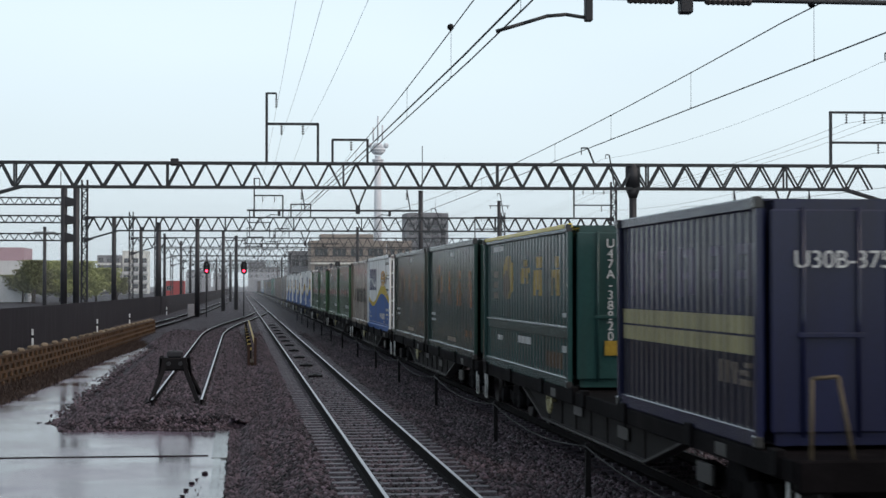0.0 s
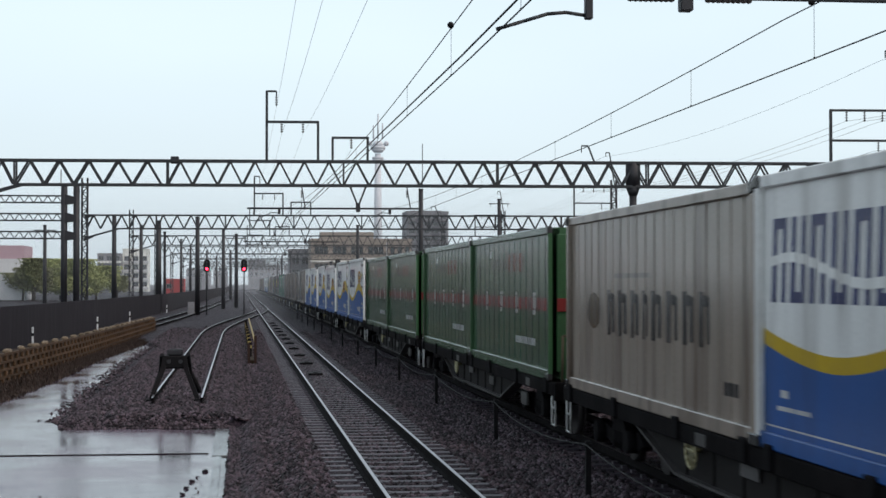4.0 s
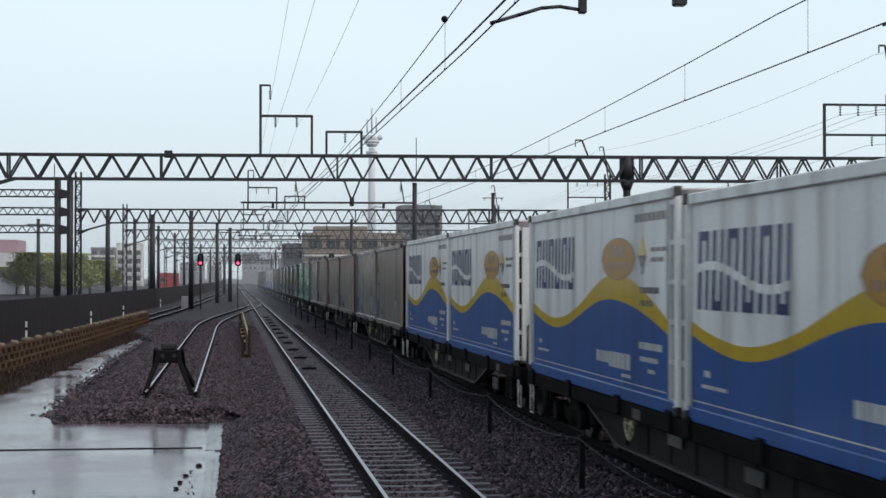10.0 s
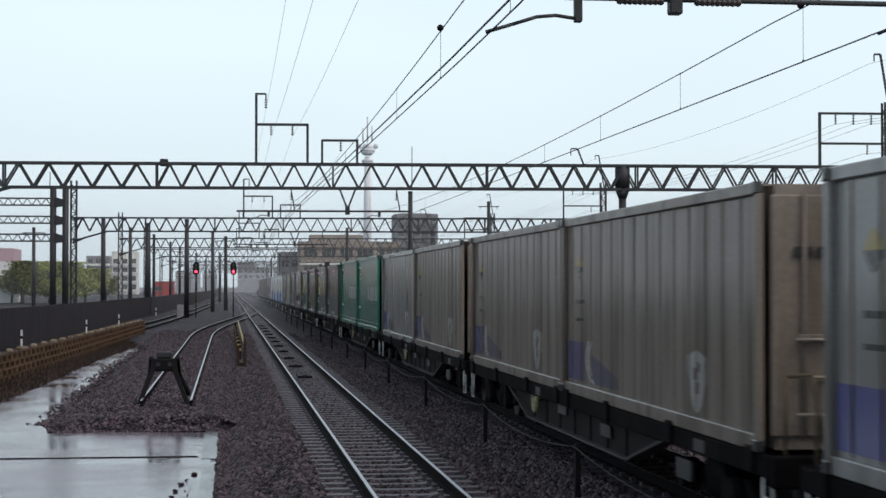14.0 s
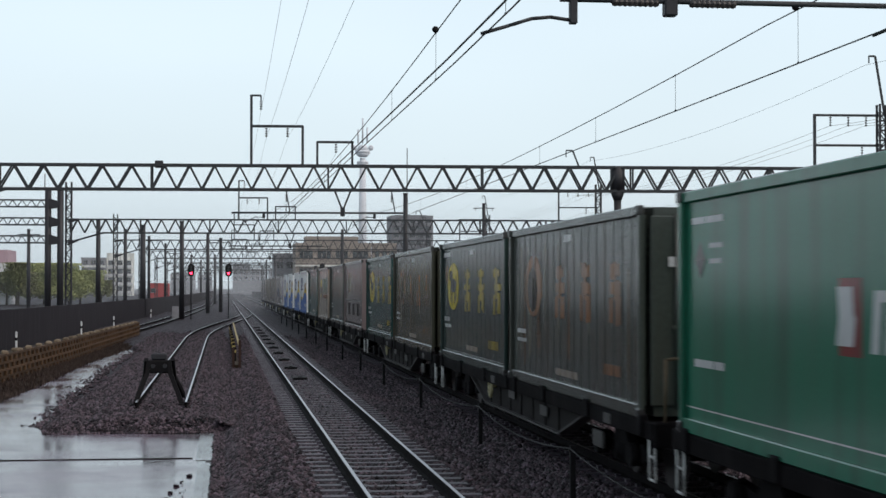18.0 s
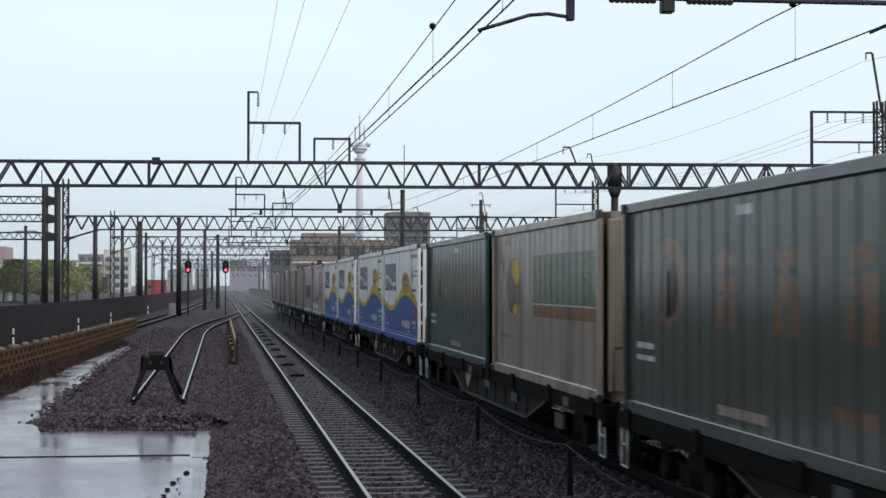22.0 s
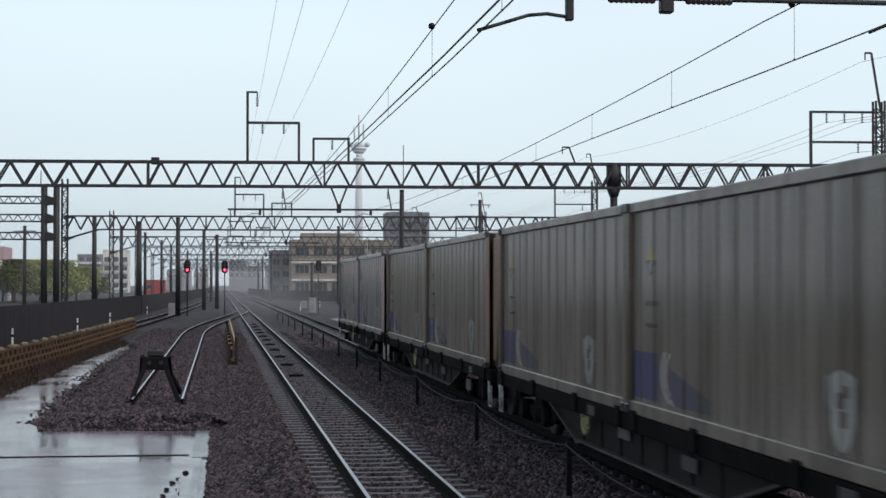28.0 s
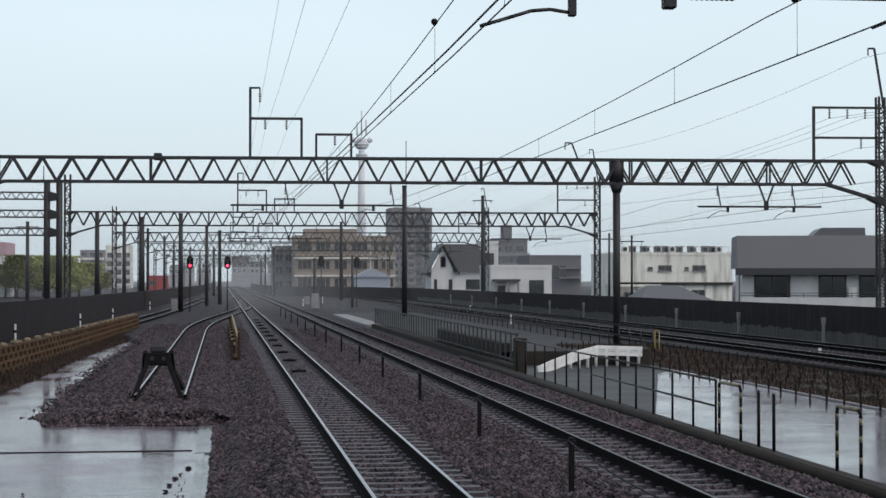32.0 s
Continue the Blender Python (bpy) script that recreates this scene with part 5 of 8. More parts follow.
# long cream building with units on the roof
b = block("warehouse_building", 44.5, 57.9, 190, 14, 5.35, B_CREAM, "long stained cream building with machines along its roof", parapet=0.25)
for x0, x1, z0, z1 in ((4.7, 6.3, 3.9, 4.6), (8.7, 10.3, 3.9, 4.6), (3.5, 4.1, 4.0, 4.4), (7.8, 8.3, 4.0, 4.4), (8.6, 10.2, 1.1, 1.8), (1.2, 2.4, 1.1, 1.8)):
    window(b, x0, x1, z0, z1, B_GREY, 1)
bm = bmesh.new()
box(bm, 0, 13.4, -0.4, 0, 2.35, 2.65)
part("ledge", bm, MOSSY, b)
unit = None
for k in range(13):
    x, z = 5.2 + k * 0.92 + 0.2 * (k % 3), 6.06 - 0.0
    u = empty("rooftop_unit", 40.4 + x, 191.2 + 0.8 * (k % 2), 5.41)
    bm = bmesh.new()
    bev_box(bm, -0.36, 0.36, -0.3, 0.3, 0.12, 0.95, 0.03)
    part("case", bm, B_GREY if k % 3 else B_CREAM, u)
    bm = bmesh.new()
    rod(bm, (0, -0.32, 0.55), (0, -0.29, 0.55), 0.26, 12)
    part("fan_grille", bm, GLASS_DARK, u)
    for s in (-0.28, 0.28):
        bm = bmesh.new()
        box(bm, s - 0.04, s + 0.04, -0.25, 0.25, -0.02, 0.12)
        part("foot", bm, B_GREY2, u)
    tagged(u, "grey air-conditioning unit on the flat roof", "air conditioner", "rooftop units")
bm = bmesh.new()
for k in range(15):
    x = 1.9 + k * 0.8
    rod(bm, (x, 0.3, 5.7), (x, 0.3, 6.7), 0.025, 5)
rod(bm, (1.9, 0.3, 6.7), (13.2, 0.3, 6.7), 0.025, 5)
part("roof_railing", bm, B_GREY, b)
b = block("storage_shed", 38.5, 43.0, 165, 6, 1.9, B_CREAM, "small cream shed in front of the warehouse", "shed", 0.1)
window(b, 0.8, 1.8, 1.0, 1.7, B_GREY)
window(b, 2.6, 3.6, 1.0, 1.7, B_GREY)
# small hipped roof just over the wall
hip = empty("low_house", 30.3, 122, GROUND)
bm = bmesh.new()
box(bm, 0.3, 5.2, 0.3, 6, -0.1, 1.5)
part("wall", bm, B_CREAM, hip)
bm = bmesh.new()
vs = [bm.verts.new(c) for c in ((0, 0, 1.42), (5.5, 0, 1.42), (5.5, 5.4, 1.42), (0, 5.4, 1.42), (1.1, 2.7, 2.5), (3.4, 2.7, 2.5))]
for idx in ((0, 1, 5, 4), (1, 2, 5), (2, 3, 4, 5), (3, 0, 4), (3, 2, 1, 0)):
    bm.faces.new([vs[i] for i in idx])
part("hip_roof", bm, ROOF_GREY, hip, "grey hipped tile roof")
tagged(hip, "low house with a grey hipped roof behind the wall", "house")

# large house with a steep grey roof, turned to the line
big = empty("large_house", 31.28, 101, GROUND)
big.rotation_euler = (0, 0, radians(-14))
W = 13.0
bm = bmesh.new()
box(bm, 0.15, W, 0.6, 8, -0.2, 3.6)
part("wall", bm, B_WHITE, big)
bm = bmesh.new()
box(bm, -0.1, W + 0.2, -0.05, 0.15, 0.2, 1.84)
part("balcony_front", bm, B_WHITE, big, "white balcony parapet")
bm = bmesh.new()
box(bm, -0.1, W + 0.2, 0.15, 0.6, 1.2, 1.35)
part("balcony_floor", bm, B_GREY, big)
# eaves board made deep and dark to carry the shadow under the roof
bm = bmesh.new()
prism(bm, [(-0.25, 3.2), (W + 0.5, 3.2), (W + 0.5, 3.62), (-0.25, 3.62)], -0.35, 0.7)
part("eaves_shade_board", bm, ROOF_DARK, big)
bm = bmesh.new()
vs = [bm.verts.new(c) for c in ((-0.15, -0.3, 3.62), (W + 0.4, -0.3, 3.62), (W + 0.4, 0.9, 5.62), (-0.15, 0.9, 5.62), (-0.15, 8.2, 3.62), (W + 0.4, 8.2, 3.62), (-0.15, 7.0, 5.62), (W + 0.4, 7.0, 5.62))]
for idx in ((0, 1, 2, 3), (3, 2, 7, 6), (6, 7, 5, 4), (0, 3, 6, 4), (1, 5, 7, 2), (0, 4, 5, 1)):
    bm.faces.new([vs[i] for i in idx])
part("mansard_roof", bm, ROOF_GREY, big, "steep plain grey roof")
bm = bmesh.new()
prism(bm, [(4.4, 5.55), (5.0, 6.1), (7.6, 6.1), (7.65, 5.55)], 1.2, 6)
part("roof_box", bm, ROOF_GREY, big)
for x0, x1 in ((0.87, 3.05), (4.75, 6.4), (7.15, 8.3), (10.2, 11.6)):
    bm = bmesh.new()
    box(bm, x0, x1, 0.55, 0.62, 1.35, 3.18)
    win = part("window", bm, ROOF_DARK, big)
    n = 2 if x1 - x0 > 1.5 else 1
    for k in range(n):
        bm = bmesh.new()
        wpane = (x1 - x0 - 0.16) / n
        box(bm, x0 + 0.08 + k * wpane + 0.03, x0 + 0.08 + (k + 1) * wpane - 0.03, 0.52, 0.545, 1.45, 3.1)
        part("pane", bm, GLASS_DARK, win)
for z in (1.95, 2.1):
    bm = bmesh.new()
    rod(bm, (-0.1, 0.05, z), (W, 0.05, z), 0.02, 5)
    part("balcony_rail", bm, ROOF_DARK, big)
for k in range(14):
    bm = bmesh.new()
    rod(bm, (k * 0.95, 0.05, 1.82), (k * 0.95, 0.05, 2.11), 0.018, 5)
    part("baluster", bm, ROOF_DARK, big)
bm = bmesh.new()
rod(bm, (-0.05, -0.1, 0.0), (-0.05, -0.1, 3.5), 0.05, 6)
part("drain_pipe", bm, B_GREY2, big)
bm = bmesh.new()
bev_box(bm, 6.5, 7.0, 0.25, 0.5, 1.6, 2.45, 0.03)
part("cooler_unit", bm, B_CREAM, big)
tagged(big, "large white house with balcony under a steep grey roof", "house")

# far blocks in the haze
for x0, x1, y, z, mat in ((5, 14, 900, 14.6, B_GREY), (14.5, 22.5, 930, 12.0, B_GREY), (26, 44, 980, 13, B_GREY), (-14, -6, 950, 9, B_GREY), (-30, -16, 990, 10, B_GREY)):
    b = block("distant_block", x0, x1, y, 20, z, mat, "distant grey apartment block in the rain haze")
    for fl in range(4):
        for k in range(int((x1 - x0) / 2.6)):
            window(b, 0.6 + k * 2.6, 2.4 + k * 2.6, 1.2 + fl * 2.9, 2.9 + fl * 2.9, B_GREY, 0)
# left side
b = block("apartment_block", -48.5, -40.5, 600, 14, 12.5, B_GREY, "grey apartment building with balconies beyond the yard")
b2 = block("apartment_block", -40.3, -31.5, 606, 14, 14.2, B_CREAM, "cream apartment building with balconies beyond the yard")
for bb, w in ((b, 8.0), (b2, 8.8)):
    for fl in range(4):
        for k in range(3):
            window(bb, 0.5 + k * w / 3, 0.4 + w / 3 - 0.8 + k * w / 3, 1.8 + fl * 3.0, 3.4 + fl * 3.0)
        bm = bmesh.new()
        box(bm, -0.1, w + 0.1, -0.7, 0, 0.9 + fl * 3.0, 1.6 + fl * 3.0)
        part("balcony_band", bm, B_CREAM if bb is b else B_WHITE, bb)
b = block("hall_building", -60, -36.4, 300, 14, 6.3, B_WHITE, "white hall with a dusky pink upper storey")
bm = bmesh.new()
box(bm, 0.5, 23.3, 0.4, 13, 6.8, 9.4)
part("upper_storey", bm, B_PINK, b)
b = block("container_office", -17.2, -12.4, 400, 6, 3.4, B_RED, "red site container beside the yard", "site container", 0.1)
window(b, 0.6, 1.8, 1.8, 2.8)

# broadcasting tower; the haze is put into its pale base colour
tower = empty("broadcasting_tower", 121.4, 1500, GROUND)
TOWER = material("haze_paled_tower", (0.66, 0.68, 0.72), 0.8, 0, 0.05, 0.1, 3, 0)
bm = bmesh.new()
rod(bm, (0, 0, 0), (0, 0, 117), 4.4, 18, 0, 2.6)
part("shaft", bm, TOWER, tower)
for z0, z1, r0, r1 in ((109, 112, 3.0, 5.0), (112, 114, 5.0, 5.0), (118, 121, 3.6, 6.6), (121, 123.5, 6.6, 6.6), (123.5, 128, 5.5, 3.4)):
    bm = bmesh.new()
    rod(bm, (0, 0, z0), (0, 0, z1), r0, 18, 0, r1)
    part("deck", bm, TOWER, tower)
for dx in (-8, 8):
    bm = bmesh.new()
    bead(bm, (dx * 0.9, 0, 126), 2.4, 6, 10)
    part("dish", bm, TOWER, tower)
for dx, z in ((0, 152), (-4, 142), (4, 144)):
    bm = bmesh.new()
    rod(bm, (dx, 0, 130), (dx, 0, z), 0.7, 6)
    part("mast", bm, TOWER, tower)
tagged(tower, "broadcasting tower with round decks, coloured pale for the haze", "tower")


# ---- trees behind the left wall ----
def leaf_material(name, a, b):
    m = material(name, a, 0.6, 0, 0.3, 2, 20, 0, spec=0.2)
    n, l = m.node_tree.nodes, m.node_tree.links
    geo = n.new("ShaderNodeNewGeometry")
    ramp = n.new("ShaderNodeValToRGB")
    ramp.color_ramp.elements[0].color, ramp.color_ramp.elements[1].color = (*a, 1), (*b, 1)
    l.new(geo.outputs["Random Per Island"], ramp.inputs[0])
    l.new(ramp.outputs[0], n["Principled BSDF"].inputs["Base Color"])
    return m


LEAF = leaf_material("spring_green_leaves", (0.25, 0.28, 0.11), (0.36, 0.385, 0.15))
LEAF_DK = leaf_material("dull_green_leaves", (0.15, 0.16, 0.08), (0.21, 0.22, 0.105))
BARK = material("grey_brown_bark", (0.06, 0.05, 0.042), 0.9, 0, 0.35, 6, 30, 0.6)


def tree(x, y, h, spread, seed, leaf, z0=GROUND):
    rng = np.random.default_rng(seed)
    t = empty("tree", x, y, z0)
    bm = bmesh.new()
    rod(bm, (0, 0, -0.3), (0.1, 0, h * 0.45), 0.2, 8, 0, 0.12)
    tips = []
    for k in range(11):
        a, lift = 2.4 * k, h * (0.25 + 0.05 * k)
        start = Vector((0.08, 0, lift * 0.75))
        end = Vector((spread * 0.8 * math.cos(a) * rng.uniform(0.5, 1), spread * 0.8 * math.sin(a) * rng.uniform(0.5, 1), lift + h * 0.25))
        rod(bm, start, end, 0.07, 6, 0, 0.02)
        tips.append(end)
        for q in range(2):
            e2 = end + Vector((rng.uniform(-1, 1) * spread * 0.4, rng.uniform(-1, 1) * spread * 0.4, rng.uniform(0, 0.2) * h))
            rod(bm, start.lerp(end, 0.6), e2, 0.035, 5, 0, 0.01)
            tips.append(e2)
    part("trunk", bm, BARK, t)
    n = 8000
    c = np.array([tuple(v) for v in tips])[rng.integers(0, len(tips), n)]
    p = c + rng.normal(0, 1, (n, 3)) * np.array([spread * 0.26, spread * 0.26, h * 0.10])
    p[:, 2] = np.clip(p[:, 2], h * 0.06 + 0.5 * rng.random(n), h)
    d1, d2 = rng.normal(0, 1, (n, 3)), rng.normal(0, 1, (n, 3))
    d1 *= (0.19 / np.linalg.norm(d1, axis=1))[:, None]
    d2 *= (0.14 / np.linalg.norm(d2, axis=1))[:, None]
    v = np.stack([p - d1, p + d2, p + d1, p - d2], 1).reshape(-1, 3)
    f = [(4 * i, 4 * i + 1, 4 * i + 2, 4 * i + 3) for i in range(n)]
    sheet("crown", [tuple(q) for q in v], f, leaf, t)
    return t


for i, (x, y, h, s, leaf) in enumerate(((-30.5, 300, 7.0, 3.6, LEAF), (-27.6, 296, 6.9, 3.4, LEAF), (-24.6, 302, 5.8, 2.8, LEAF), (-34.0, 290, 5.4, 2.6, LEAF_DK),
                                        (-36.8, 300, 4.6, 2.4, LEAF_DK), (-33.2, 286, 6.9, 1.6, LEAF_DK), (-23.0, 330, 4.2, 2.0, LEAF_DK), (-33.0, 298, 3.6, 3.2, LEAF), (-29.4, 294, 3.8, 3.4, LEAF), (-26.2, 299, 3.4, 3.0, LEAF))):
    tagged(tree(x, y, h, s, 20 + i, leaf), "fresh green leafy tree behind the dark wall" if leaf is LEAF else "sparse dull green tree behind the dark wall", "tree", "trees behind the left wall")

# ---- sleepers and loose stones ----


def sleeper_bm():
    bm = bmesh.new()
    xs = [(-1.0, 0.0), (-0.42, 0.0), (-0.3, -0.02), (0.3, -0.02), (0.42, 0.0), (1.0, 0.0)]
    rows = []
    for x, dz in xs:
        rows.append([bm.verts.new((x, yy, z)) for yy, z in ((-0.13, -0.16), (0.13, -0.16), (0.10, dz), (-0.10, dz))])
    for a, b in zip(rows, rows[1:]):
        for i in range(4):
            j = (i + 1) % 4
            bm.faces.new((a[i], b[i], b[j], a[j]))
    bm.faces.new(rows[0])
    bm.faces.new(rows[-1][::-1])
    for s in (-1, 1):
        for d in (-1, 1):
            c = s * GAUGE / 2 + d * 0.11
            box(bm, c - 0.035, c + 0.035, -0.06, 0.06, -0.002, 0.04)
    return bm


def lay_sleepers(track, x_of, y0, y1, step, z, parts):
    """Single sleepers as parts near by; the rest joined."""
    first, y, done = None, y0, 0
    rest_v, rest_f = [], []
    src = sleeper_bm()
    base = [tuple(v.co) for v in src.verts]
    src.verts.index_update()
    polys = [[v.index for v in f.verts] for f in src.faces]
    while y < y1:
        if done < parts:
            m = pose(x_of(y) - track.location.x, y, z, 0, 0, random.uniform(-0.4, 0.4))
            if first is None:
                first = part("sleeper", src.copy(), SLEEPER, track)
                first.matrix_basis = m
            else:
                again("sleeper", first, m, track)
        else:
            k = len(rest_v)
            rest_v += [(a + x_of(y) - track.location.x, b + y, c + z) for a, b, c in base]
            rest_f += [[i + k for i in p] for p in polys]
        done += 1
        y += step
    src.free()
    if rest_v:
        o = sheet("distant_sleepers", rest_v, rest_f, SLEEPER, track)
        tagged(o, kind="stuff")


lay_sleepers(track_1, lambda y: T1, 13.0, 260, 0.60, Z1 - 0.165, 170)
lay_sleepers(track_2, lambda y: T2, 13.0, 260, 0.60, Z2 - 0.165, 120)
lay_sleepers(track_3, siding_x, 37.8, 150, 0.64, -0.215, 80)
lay_sleepers(track_5, lambda y: 20.3, 40, 200, 0.64, -0.28, 0)
lay_sleepers(track_6, lambda y: 23.9, 40, 200, 0.64, -0.28, 0)


def stones(name, count, x0, x1, y0, y1, size, seed):
    """Loose crushed stones: eight-sided lumps strewn over the ballast."""
    rng = np.random.default_rng(seed)
    # thinning out with distance
    ys = y0 + (y1 - y0) * (1 - np.sqrt(1 - rng.random(count)))
    xs = x0 + (x1 - x0) * rng.random(count)
    keep = []
    for c in (T1, T2):
        keep.append((np.abs(np.abs(xs - c) - GAUGE / 2) > 0.09))
        on = (np.abs(xs - c) < 0.9) & (np.abs((ys - 13.0 + 0.3) % 0.60 - 0.3) < 0.15)
        keep.append(~on)
    ok = np.all(keep, axis=0)
    xs, ys = xs[ok], ys[ok]
    zs = np.array([bed_height(float(x), float(y)) for x, y in zip(xs, ys)])
    good = zs > GROUND + 0.0
    return lay_stones(name, xs[good], ys[good], zs[good], size, rng)


def lay_stones(name, xs, ys, zs, size, rng):
    """Lumps of stone at the given places, joined."""
    n = len(xs)
    base = np.array([(1, 0, 0), (0, 1, 0), (-1, 0, 0), (0, -1, 0), (0, 0, 1), (0, 0, -1)], float)
    tri = np.array([(0, 1, 4), (1, 2, 4), (2, 3, 4), (3, 0, 4), (1, 0, 5), (2, 1, 5), (3, 2, 5), (0, 3, 5)])
    s = size * (0.55 + 0.9 * rng.random((n, 1, 1)))
    jit = 1 + 0.7 * (rng.random((n, 6, 3)) - 0.5)
    v = base[None] * s * jit + size * 0.35 * (rng.random((n, 6, 3)) - 0.5)
    w = rng.random(n) * 6.283
    cw, sw = np.cos(w)[:, None], np.sin(w)[:, None]
    v[:, :, 2] *= 0.7
    vx, vy = v[:, :, 0] * cw - v[:, :, 1] * sw, v[:, :, 0] * sw + v[:, :, 1] * cw
    co = np.stack([vx + xs[:, None], vy + ys[:, None], v[:, :, 2] + zs[:, None] + 0.012], 2).reshape(-1, 3)
    f = (tri[None] + (np.arange(n) * 6)[:, None, None]).reshape(-1, 3)
    me = bpy.data.meshes.new(name)
    me.vertices.add(len(co))
    me.vertices.foreach_set("co", co.ravel())
    me.loops.add(f.size)
    me.loops.foreach_set("vertex_index", f.ravel())
    me.polygons.add(len(f))
    me.polygons.foreach_set("loop_start", np.arange(len(f)) * 3)
    me.update(calc_edges=True)
    me.materials.append(STONE)
    return tagged(new(name, me), "loose wet crushed stones of grey and rusty brown", "stones", kind="stuff")


def stone_material():
    m = material("crushed_stone", (0.05, 0.045, 0.044), 0.5, 0, 0.3, 2, 40, 0.2, spec=0.2)
    n, l = m.node_tree.nodes, m.node_tree.links
    geo = n.new("ShaderNodeNewGeometry")
    ramp = n.new("ShaderNodeValToRGB")
    ramp.color_ramp.elements[0].color = (0.004, 0.0032, 0.004, 1)
    ramp.color_ramp.elements[1].color = (0.15, 0.112, 0.138, 1)
    e = ramp.color_ramp.elements.new(0.55)
    e.color = (0.0352, 0.0246, 0.0306, 1)
    e = ramp.color_ramp.elements.new(0.82)
    e.color = (0.102, 0.0735, 0.0845, 1)
    l.new(geo.outputs["Random Per Island"], ramp.inputs[0])
    l.new(ramp.outputs[0], n["Principled BSDF"].inputs["Base Color"])
    return m


STONE = stone_material()
stones("ballast_stones", 125000, -0.3, 8.7, 13.5, 98, 0.042, 3)
stones("ballast_stones", 34000, -4.1, 0.1, 33.8, 108, 0.05, 5)

# stones washed out along the shore, the kerb and the end of the siding's bed
rng = np.random.default_rng(11)
sy = 34.4 + 44 * rng.random(1500) ** 1.5
sx = np.array([shore(float(y)) for y in sy]) + rng.normal(-0.05, 0.13, len(sy))
lx, ly = -3.5 + 3.4 * rng.random(1300), 34.1 + np.abs(rng.normal(0, 0.35, 1300))
kx, ky = -0.17 + 0.55 * rng.random(6500), 13.6 + 20.6 * rng.random(6500)
wx, wy = rng.normal(-0.56, 0.04, 34), 21.0 + 5.0 * rng.random(34) ** 1.4
ax, ay = np.concatenate([sx, lx, kx]), np.concatenate([sy, ly, ky])
az = np.array([max(GROUND + 0.02, bed_height(float(x), float(y))) for x, y in zip(ax, ay)])
lay_stones("shore_stones", ax, ay, az, 0.04, rng)
lay_stones("kerb_grit", wx, wy, np.full(len(wx), GROUND + 0.03), 0.014, rng)


# ---- dead grass on the weedy strips ----
DRY_GRASS = leaf_material("dead_brown_grass", (0.022, 0.016, 0.014), (0.085, 0.060, 0.050))


def tufts(name, xs, ys, zs, height, rng, label):
    """Leaning blades, one triangle each."""
    n = len(xs)
    w = rng.random(n) * 6.283
    h = height * (0.4 + 0.9 * rng.random(n))
    dx, dy = 0.022 * np.cos(w), 0.022 * np.sin(w)
    lx, ly = rng.normal(0, 0.4, n) * h, rng.normal(0, 0.4, n) * h
    v = np.stack([np.stack([xs - dx, ys - dy, zs], 1), np.stack([xs + dx, ys + dy, zs], 1), np.stack([xs + lx, ys + ly, zs + h], 1)], 1).reshape(-1, 3)
    me = bpy.data.meshes.new(name)
    me.vertices.add(3 * n)
    me.vertices.foreach_set("co", v.ravel())
    me.loops.add(3 * n)
    me.loops.foreach_set("vertex_index", np.arange(3 * n))
    me.polygons.add(n)
    me.polygons.foreach_set("loop_start", np.arange(n) * 3)
    me.update(calc_edges=True)
    me.materials.append(DRY_GRASS)
    return tagged(new(name, me), label, "grass", kind="stuff")


gx, gy = 14.55 + 4.3 * rng.random(26000), 24 + 50 * rng.random(26000)
keep = np.array([noise.noise((float(x) * 0.8, float(y) * 0.8, 9)) for x, y in zip(gx, gy)]) > -0.25
gx, gy = gx[keep], gy[keep]
tufts("dead_grass", gx, gy, np.full(len(gx), GROUND + 0.02), 0.12, rng, "short dead brown grass between the stakes")
gy = 40 + 62 * rng.random(20000)
ga, gb = np.array([lerp_path(WALL_LINE, float(y)) for y in gy]), np.array([lerp_path(BANK_FOOT, float(y)) for y in gy])
gx = ga + (gb - ga) * rng.random(len(gy))
tufts("dead_grass", gx, gy, np.full(len(gx), -0.44), 0.13, rng, "short dead brown grass along the block wall")

# ---- rain mist ----


def mist_material(density, top):
    m = bpy.data.materials.new("rain_mist")
    m.use_nodes = True
    n, l = m.node_tree.nodes, m.node_tree.links
    n.clear()
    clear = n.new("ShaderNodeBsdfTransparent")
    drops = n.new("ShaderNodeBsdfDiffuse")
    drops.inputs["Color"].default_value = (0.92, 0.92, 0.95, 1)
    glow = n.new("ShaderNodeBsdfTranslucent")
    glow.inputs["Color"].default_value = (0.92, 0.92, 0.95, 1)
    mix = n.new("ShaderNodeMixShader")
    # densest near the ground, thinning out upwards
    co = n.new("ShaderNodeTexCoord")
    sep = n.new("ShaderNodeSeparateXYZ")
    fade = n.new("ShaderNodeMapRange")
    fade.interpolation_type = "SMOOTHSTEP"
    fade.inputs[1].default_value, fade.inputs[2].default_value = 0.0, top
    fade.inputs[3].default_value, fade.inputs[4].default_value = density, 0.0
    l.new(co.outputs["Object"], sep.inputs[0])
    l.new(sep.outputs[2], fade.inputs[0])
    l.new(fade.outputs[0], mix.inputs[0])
    out = n.new("ShaderNodeOutputMaterial")
    half = n.new("ShaderNodeMixShader")
    half.inputs[0].default_value = 0.5
    l.new(drops.outputs[0], half.inputs[1])
    l.new(glow.outputs[0], half.inputs[2])
    l.new(clear.outputs[0], mix.inputs[1])
    l.new(half.outputs[0], mix.inputs[2])
    l.new(mix.outputs[0], out.inputs[0])
    return m


